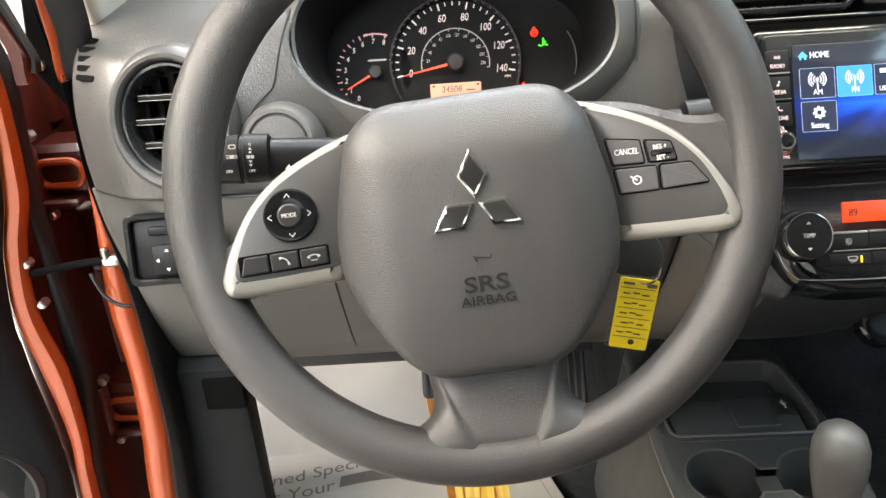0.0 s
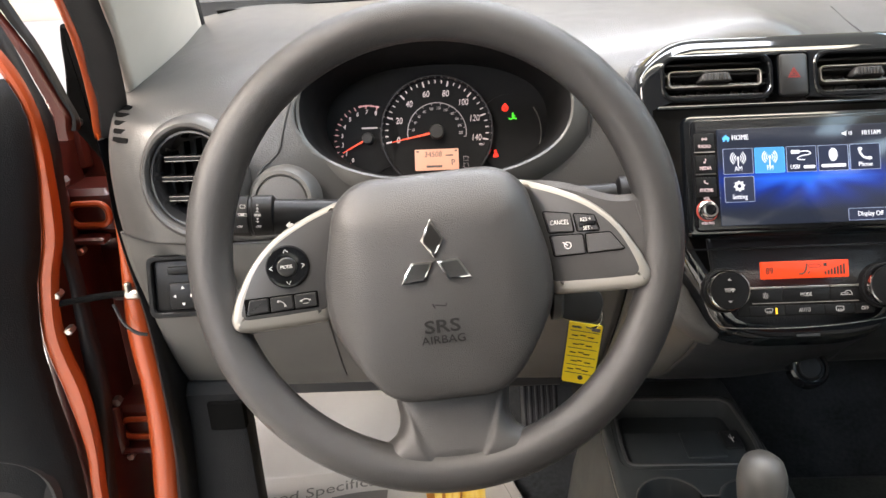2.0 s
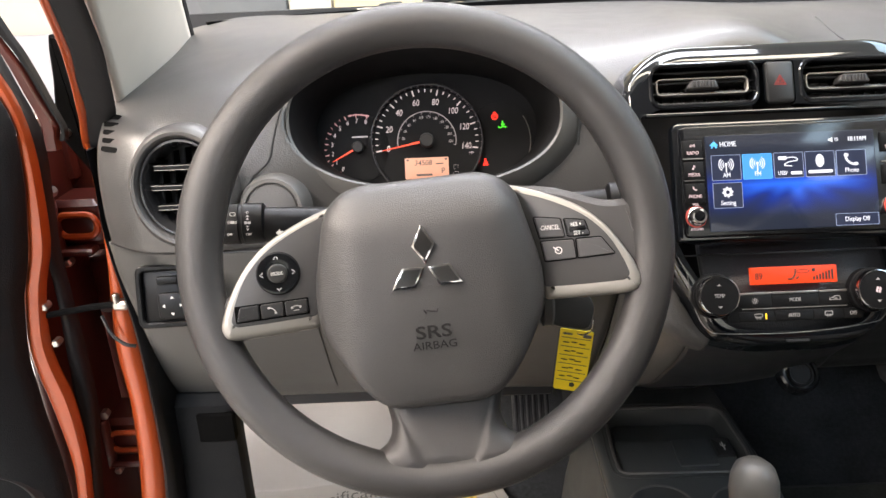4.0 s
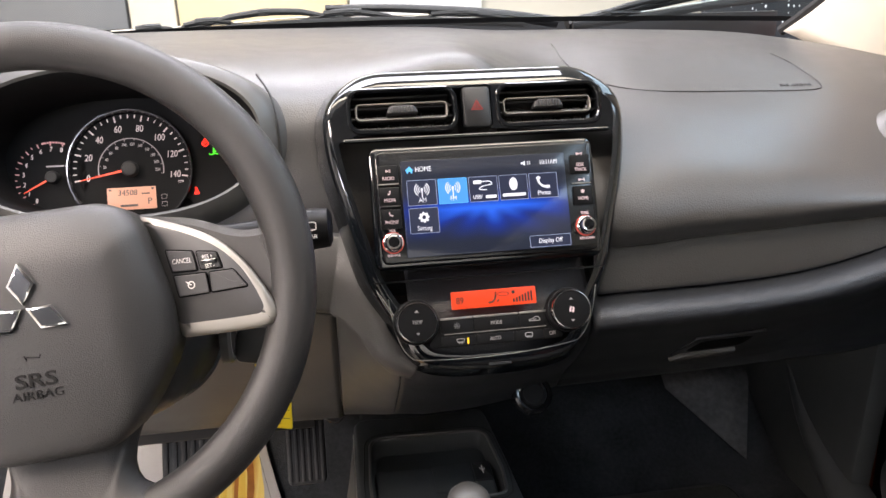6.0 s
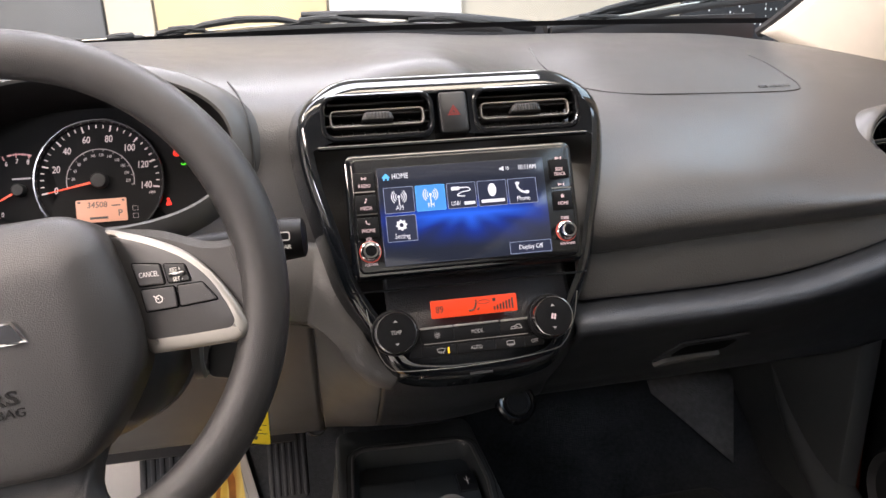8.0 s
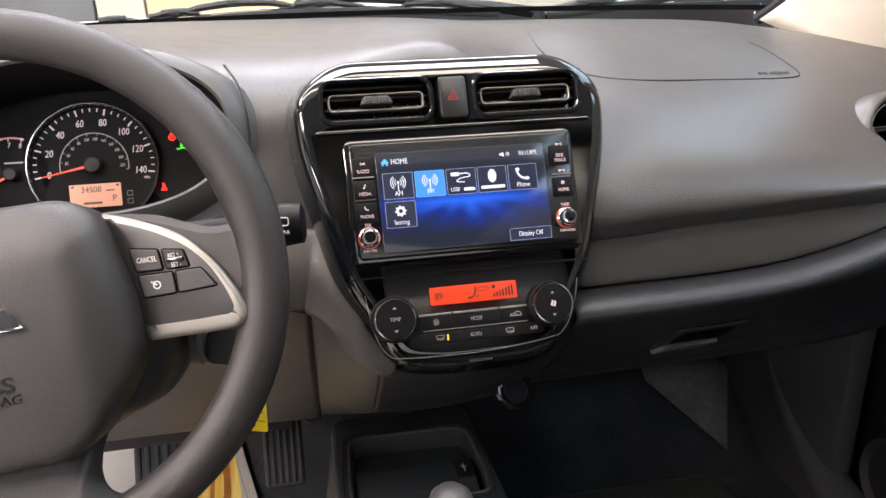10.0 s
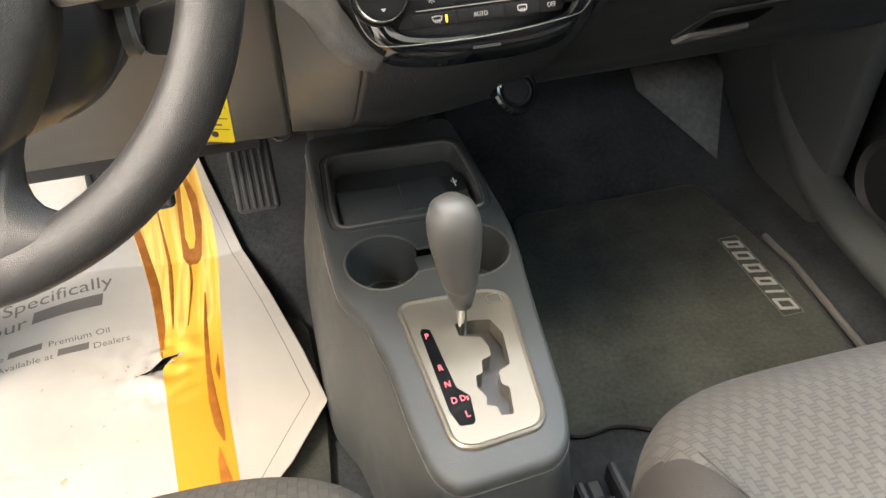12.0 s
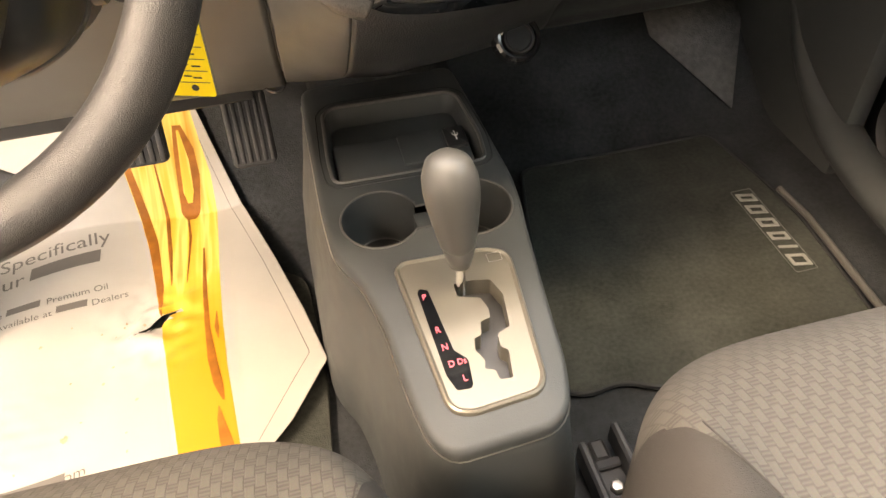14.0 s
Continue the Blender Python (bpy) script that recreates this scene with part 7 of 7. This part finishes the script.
dp_ = part("door_trim", sheet(dside, 20, 14), LOWER, side)
thicken(dp_, 0.02)
sg = part("speaker_grille", turned([(0.078, -0.008), (0.078, 0.006), (0.072, 0.012), (0.068, 0.008), (0.062, 0.004), (0.02, 0.010)], 48), RUBBER, side, "round speaker grille")
sg.matrix_local = axes((0.0, 0.70, 0.115), (0, -1, 0), (0, 0, 1))
bm = box(1.02, 1.06, 0.78, 1.2, -0.02, 0.62, 0.01)
tagged(obj("kick_panel", bm, CONSOLE), "dark plastic kick panel at the footwell side", "kick panel", kind="structure")
sill_line = spline([(1.065, 1.10, 0.42), (1.06, 1.02, 0.28), (1.05, 0.94, 0.155), (1.035, 0.84, 0.085), (1.018, 0.72, 0.055), (1.005, 0.55, 0.05), (1.0, 0.30, 0.05), (1.0, -0.5, 0.05)], 8)
sl_ = obj("sill_trim", tube(sill_line, 0.036, 14, squash=0.7), CONSOLE)
tagged(sl_, "grey plastic sill trim along the door opening", "sill trim", kind="structure")
sp_ = obj("scuff_strip", tube([(0.906, 0.30, 0.008), (0.914, 0.52, 0.008), (0.927, 0.69, 0.008), (0.922, 0.76, 0.008)], 0.0055, 8), TRIM)
tagged(sp_, "narrow grey strip between mat and sill", "strip", kind="structure")
tagged(obj("body_side", box(1.10, 1.14, -2.03, 1.3, -0.3, 0.66), ORANGE), "orange painted side of the car", "car body", kind="structure")

# solid sides added in place of rear windows, to block side light
tagged(obj("quarter_left", box(-0.42, -0.38, -2.03, -0.55, -0.05, 1.25), LOWER), "unseen dark side added to keep light out of the cabin", "wall", kind="structure")
tagged(obj("quarter_right", box(1.06, 1.10, -2.03, -0.45, 0.64, 1.25), LOWER), "unseen dark side added to keep light out of the cabin", "wall", kind="structure")

# hidden block added to stop light leaking past the dash end
tagged(obj("wing_right", box(1.064, 1.20, 0.86, 1.36, 0.30, 0.738), ORANGE), "unseen orange block that stops light beside the windscreen", "car body", kind="structure")

# ---- driver's door opening ----


def ribbon(rows, y, bulge, deep=0.05, n=60):
    """An upright strip through rows of (z, left x, right x), rounded towards the cabin."""
    st = [(z, [(a, b)]) for z, a, b in rows]
    rings = []
    for k in range(n + 1):
        z = rows[0][0] + (rows[-1][0] - rows[0][0]) * k / n
        (a, b), = curve_rows(st, z)
        w = b - a
        rings.append([(a, y + deep, z), (a + 0.0005, y + 0.003, z), (a + 0.2 * w, y - bulge * 0.7, z), (a + 0.5 * w, y - bulge, z), (b - 0.2 * w, y - bulge * 0.7, z), (b - 0.0005, y + 0.003, z), (b, y + deep, z)])
    return loft(rings)


pillar_post = tagged(obj("hinge_pillar", ribbon([(-0.06, -0.405, -0.362), (0.193, -0.383, -0.346), (0.27, -0.373, -0.337), (0.36, -0.367, -0.334), (0.44, -0.369, -0.335), (0.517, -0.361, -0.336), (0.59, -0.3515, -0.3445), (0.65, -0.3500, -0.3405), (0.69, -0.3497, -0.3400), (0.706, -0.3500, -0.3420)], 0.702, 0.006, 0.2), ORANGE, angle=60), "orange painted door pillar", "car body", kind="structure")
so = obj("door_seal", ribbon([(-0.06, -0.364, -0.345), (0.196, -0.345, -0.327), (0.27, -0.336, -0.321), (0.36, -0.333, -0.319), (0.473, -0.334, -0.321), (0.59, -0.344, -0.336), (0.66, -0.342, -0.336), (0.695, -0.343, -0.336)], 0.692, 0.012, 0.06), SEAL, angle=60)
tagged(so, "black rubber seal along the door opening", "seal", kind="structure")
# metal in the gap takes the orange that has shade in it
gap = obj("hinge_panel", box(-0.60, -0.36, 0.90, 0.92, -0.2, 0.70, 0.005), ORANGE_SHADED)
tagged(gap, "orange painted metal behind the door gap, darkened for shade", "car body", kind="structure")
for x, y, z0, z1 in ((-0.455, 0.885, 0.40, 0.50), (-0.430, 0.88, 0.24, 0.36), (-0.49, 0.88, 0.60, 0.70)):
    part("pressed_rib", box(x - 0.03, x + 0.03, y, y + 0.03, z0, z1, 0.012), ORANGE_SHADED, gap)
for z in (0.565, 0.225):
    h = part("door_hinge", box(-0.035, 0.042, -0.012, 0.06, -0.032, 0.032, 0.008), ORANGE_SHADED, pillar_post, "painted steel door hinge")
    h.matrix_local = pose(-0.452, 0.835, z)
    part("hinge_barrel", turned([(0.009, -0.040), (0.011, -0.037), (0.011, 0.037), (0.009, 0.040)], 18, at=(-0.020, -0.020, 0)), ORANGE_SHADED, h)
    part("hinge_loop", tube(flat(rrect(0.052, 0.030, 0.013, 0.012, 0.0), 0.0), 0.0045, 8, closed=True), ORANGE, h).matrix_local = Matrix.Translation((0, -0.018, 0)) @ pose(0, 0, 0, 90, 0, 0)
    part("hinge_knuckle", box(-0.030, 0.030, -0.030, -0.006, -0.040, -0.030, 0.003), ORANGE_SHADED, h)
    part("bolt", turned([(0.007, -0.008), (0.007, -0.020), (0.004, -0.022)], 6, "y", at=(-0.014, 0, 0.046)), STEEL, h)
    part("bolt", turned([(0.006, -0.008), (0.006, -0.020), (0.004, -0.022)], 6, "y", at=(-0.012, 0, -0.052)), STEEL, h)
ws = obj("gap_seal", ribbon([(-0.06, -0.50, -0.47), (0.162, -0.478, -0.460), (0.241, -0.469, -0.449), (0.334, -0.460, -0.434), (0.42, -0.455, -0.433), (0.50, -0.448, -0.4335), (0.555, -0.4475, -0.4340), (0.592, -0.4420, -0.4305), (0.630, -0.4385, -0.4270), (0.669, -0.4362, -0.4227), (0.696, -0.4365, -0.4221), (0.722, -0.4392, -0.4254), (0.748, -0.4455, -0.4338), (0.777, -0.4577, -0.4425), (0.798, -0.469, -0.4494), (0.829, -0.486, -0.460), (0.95, -0.555, -0.520)], 0.742, 0.006, 0.012), SEAL, angle=60)
tagged(ws, "black rubber strip in the door gap", "seal", kind="structure")
ck = thing("door_check", pose(0, 0, 0), "black door check strap with steel end", "door check")
part("strap", tube(spline([(-0.452, 0.715, 0.484), (-0.42, 0.712, 0.490), (-0.385, 0.702, 0.499), (-0.345, 0.690, 0.507)], 5), 0.0042, 8), VOID, ck)
part("strap_end", box(-0.352, -0.334, 0.684, 0.698, 0.500, 0.512, 0.003), STEEL, ck)
part("strap_pin", turned([(0.004, -0.004), (0.0045, 0.012), (0.002, 0.014)], 12, at=(-0.347, 0.688, 0.508)), STEEL, ck)
part("cable", tube(spline([(-0.372, 0.695, 0.49), (-0.362, 0.689, 0.468), (-0.348, 0.687, 0.455), (-0.336, 0.69, 0.450)], 5), 0.0022, 6), MATTE, ck)

# open driver's door
door = thing("driver_door", pose(0, 0, 0), "open orange car door with dark grey trim", "car door")
part("door_flange", ribbon([(-0.10, -0.50, -0.472), (0.212, -0.469, -0.449), (0.268, -0.463, -0.442), (0.358, -0.470, -0.440), (0.441, -0.479, -0.452), (0.519, -0.466, -0.441), (0.571, -0.4482, -0.4234), (0.602, -0.4418, -0.4184), (0.653, -0.4304, -0.4143), (0.6855, -0.4272, -0.4126), (0.717, -0.4247, -0.4140), (0.742, -0.4306, -0.4182), (0.767, -0.4420, -0.4262), (0.7913, -0.4530, -0.4395), (0.83, -0.473, -0.460), (0.95, -0.54, -0.525)], 0.706, 0.005, 0.008), ORANGE, door, "orange painted door edge")
# closes the gap's left side to keep light out of it
part("front_face", box(-0.49, -0.47, 0.72, 0.89, -0.12, 0.70, 0.006), ORANGE_SHADED, door)
for x, z in ((-0.447, 0.498), (-0.444, 0.448)):
    part("bolt", turned([(0.0052, 0.008), (0.0052, -0.004), (0.0035, -0.0055)], 6, "y", at=(x, 0.712, z)), STEEL, door, "bright steel bolt")


EDGE_Z = [-0.1, 0.212, 0.268, 0.358, 0.441, 0.519, 0.571, 0.602, 0.653, 0.6855, 0.717, 0.742, 0.767, 0.79]
EDGE_X = [-0.51, -0.478, -0.476, -0.482, -0.483, -0.470, -0.4515, -0.4455, -0.4350, -0.4315, -0.4290, -0.4345, -0.4455, -0.456]


def trim_face(u, v):
    z = -0.10 + 0.86 * v
    swell = 0.030 * math.exp(-((z - 0.50) / 0.13) ** 2) * min(1, u * 6)
    return (float(np.interp(z, EDGE_Z, EDGE_X)) - 0.78 * u, 0.704 - 0.020 * min(1, u * 25) - 0.42 * u - swell, z)


tf = part("door_trim", sheet(trim_face, 60, 40), DOOR_TRIM, door, "dark grey door trim panel")
thicken(tf, 0.012)
lip = [(float(np.interp(z, EDGE_Z, EDGE_X)) + 0.003, 0.699, z) for z in np.linspace(-0.1, 0.76, 40)]
part("trim_edge_seal", tube(lip, 0.005, 8), RUBBER, door)
spk = part("speaker_grille", turned([(0.086, -0.006), (0.086, 0.006), (0.079, 0.013), (0.075, 0.009), (0.02, 0.014)], 48), RUBBER, door, "round black speaker grille")
spk.matrix_local = axes((-0.565, 0.636, 0.232), (0.88, 0.474, 0), (0, 0, 1))
part("trim_line", tube([(-0.440, 0.688, 0.700), (-0.50, 0.652, 0.700), (-0.70, 0.545, 0.700), (-1.1, 0.33, 0.700)], 0.0022, 6), INK_DARK, door)
# the window frame climbs away from the belt: sash in the darkened orange, then its black outer edge
part("window_sash", ribbon([(0.690, -0.402, -0.384), (0.704, -0.4015, -0.3835), (0.716, -0.4010, -0.3815), (0.729, -0.4028, -0.3864), (0.754, -0.4108, -0.3958), (0.783, -0.4197, -0.4061), (0.814, -0.4310, -0.4222), (0.836, -0.4400, -0.4342), (0.95, -0.495, -0.488)], 0.712, 0.003, 0.006), ORANGE_SHADED, door, "window sash in the darkened orange paint")
part("window_frame", ribbon([(0.700, -0.3860, -0.3765), (0.7135, -0.3810, -0.3750), (0.7343, -0.3885, -0.3814), (0.768, -0.4005, -0.3916), (0.798, -0.4125, -0.4024), (0.814, -0.4222, -0.4103), (0.831, -0.4310, -0.4177), (0.95, -0.485, -0.470)], 0.716, 0.002, 0.006), STALK, door, "black window frame")

# mirror sail seen in the window's corner
mi = thing("door_mirror", pose(0, 0, 0), "black door mirror sail beside the windscreen pillar", "mirror")
sail = rpoly([(-0.386, 0.640), (-0.377, 0.69), (-0.378, 0.7466), (-0.380, 0.7791), (-0.390, 0.8060), (-0.4040, 0.8113), (-0.4074, 0.7926), (-0.4098, 0.7605), (-0.4185, 0.7074), (-0.4135, 0.6852), (-0.4017, 0.6665)], 0.004, 3)
part("mirror_sail", loft([[(x, 0.800, z) for x, z in sail], [(x, 0.783, z) for x, z in sail], [(x, 0.780, z) for x, z in inset(sail, 0.003)]]), VOID, mi)
part("sail_screw", turned([(0.0055, 0.004), (0.0055, -0.005), (0.003, -0.007)], 10, "y", at=(-0.4065, 0.779, 0.6965)), STEEL, mi, "bright screw head")

# plastic kick panel left of the pedals, with a dark notch
kp = obj("kick_panel_left", box(-0.352, -0.243, 0.722, 0.765, -0.03, 0.352, 0.012), DOOR_TRIM)
tagged(kp, "dark plastic kick panel beside the pedals", "kick panel", kind="structure")
part("notch", box(-0.293, -0.2445, 0.718, 0.76, 0.285, 0.330, 0.003), VOID, kp)

# ---- wipers on the glass, and the view ahead ----


def wiper(name, arm, blade, joints):
    w = thing(name, pose(0, 0, 0), "black wiper at rest below the windscreen", "wiper", "wipers")
    a = spline(arm, 8)
    part("wiper_arm", tube(a, [0.0130 - 0.006 * k / (len(a) - 1) for k in range(len(a))], 10, squash=0.75), RUBBER, w)
    line = spline(blade, 8)
    n = len(line) - 1
    part("wiper_blade", tube(line, 0.0040, 6, squash=1.7), RUBBER, w)
    part("blade_spring", tube([p + Vector((0, 0.001, 0.008)) for p in line], 0.0016, 6), STEEL, w, "thin steel spring of the blade")
    # the bowed yokes that carry the blade
    for a0, a1, h in joints:
        pts = []
        for k in range(11):
            u = a0 + (a1 - a0) * k / 10
            p = line[min(n, int(round(u * n)))]
            pts.append(p + Vector((0, 0.002, 0.004 + h * math.sin(math.pi * k / 10))))
        part("wiper_yoke", tube(pts, [0.0026 + 0.0030 * math.sin(math.pi * k / 10) for k in range(11)], 8), MATTE, w)
        mid = pts[5]
        part("yoke_rivet", box(mid.x - 0.009, mid.x + 0.009, mid.y - 0.005, mid.y + 0.005, mid.z - 0.006, mid.z + 0.005, 0.002), RUBBER, w)
    return w


wiper("wiper", [(0.62, 1.15, 0.798), (0.50, 1.14, 0.815), (0.36, 1.14, 0.826), (0.24, 1.14, 0.829)], [(-0.08, 1.12, 0.796), (0.06, 1.13, 0.801), (0.20, 1.13, 0.808), (0.36, 1.13, 0.808), (0.56, 1.13, 0.798)], ((0.20, 0.62, 0.016), (0.16, 0.34, 0.010), (0.50, 0.74, 0.010), (0.04, 0.16, 0.006), (0.78, 0.98, 0.010)))
wiper("wiper", [(0.64, 1.15, 0.794), (0.78, 1.15, 0.820), (0.90, 1.15, 0.838), (1.02, 1.15, 0.852)], [(0.64, 1.12, 0.792), (0.74, 1.13, 0.800), (0.90, 1.14, 0.818), (1.02, 1.14, 0.828), (1.16, 1.14, 0.836)], ((0.10, 0.60, 0.022), (0.04, 0.30, 0.010), (0.50, 0.80, 0.012)))

# pale speckles scattered over a dark base colour
GLITTER = material("speckled_dark_sheet", (0.02, 0.022, 0.026), 0.25, vary=0.3)
gn, gl = GLITTER.node_tree.nodes, GLITTER.node_tree.links
vor, cr = gn.new("ShaderNodeTexVoronoi"), gn.new("ShaderNodeValToRGB")
vor.inputs["Scale"].default_value = 45
cr.color_ramp.elements[0].position, cr.color_ramp.elements[0].color = 0.10, (0.75, 0.78, 0.8, 1)
cr.color_ramp.elements[1].position, cr.color_ramp.elements[1].color = 0.22, (0.018, 0.02, 0.024, 1)
gl.new(vor.outputs["Distance"], cr.inputs[0])
gl.new(cr.outputs[0], gn["Principled BSDF"].inputs["Base Color"])
sc = thing("dark_screen", pose(2.2, 2.9, GROUND), "dark speckled panel standing ahead", "panel")
part("screen_sheet", box(-0.40, 0.55, 0, 0.03, 0.0, 1.6, 0.01), GLITTER, sc)
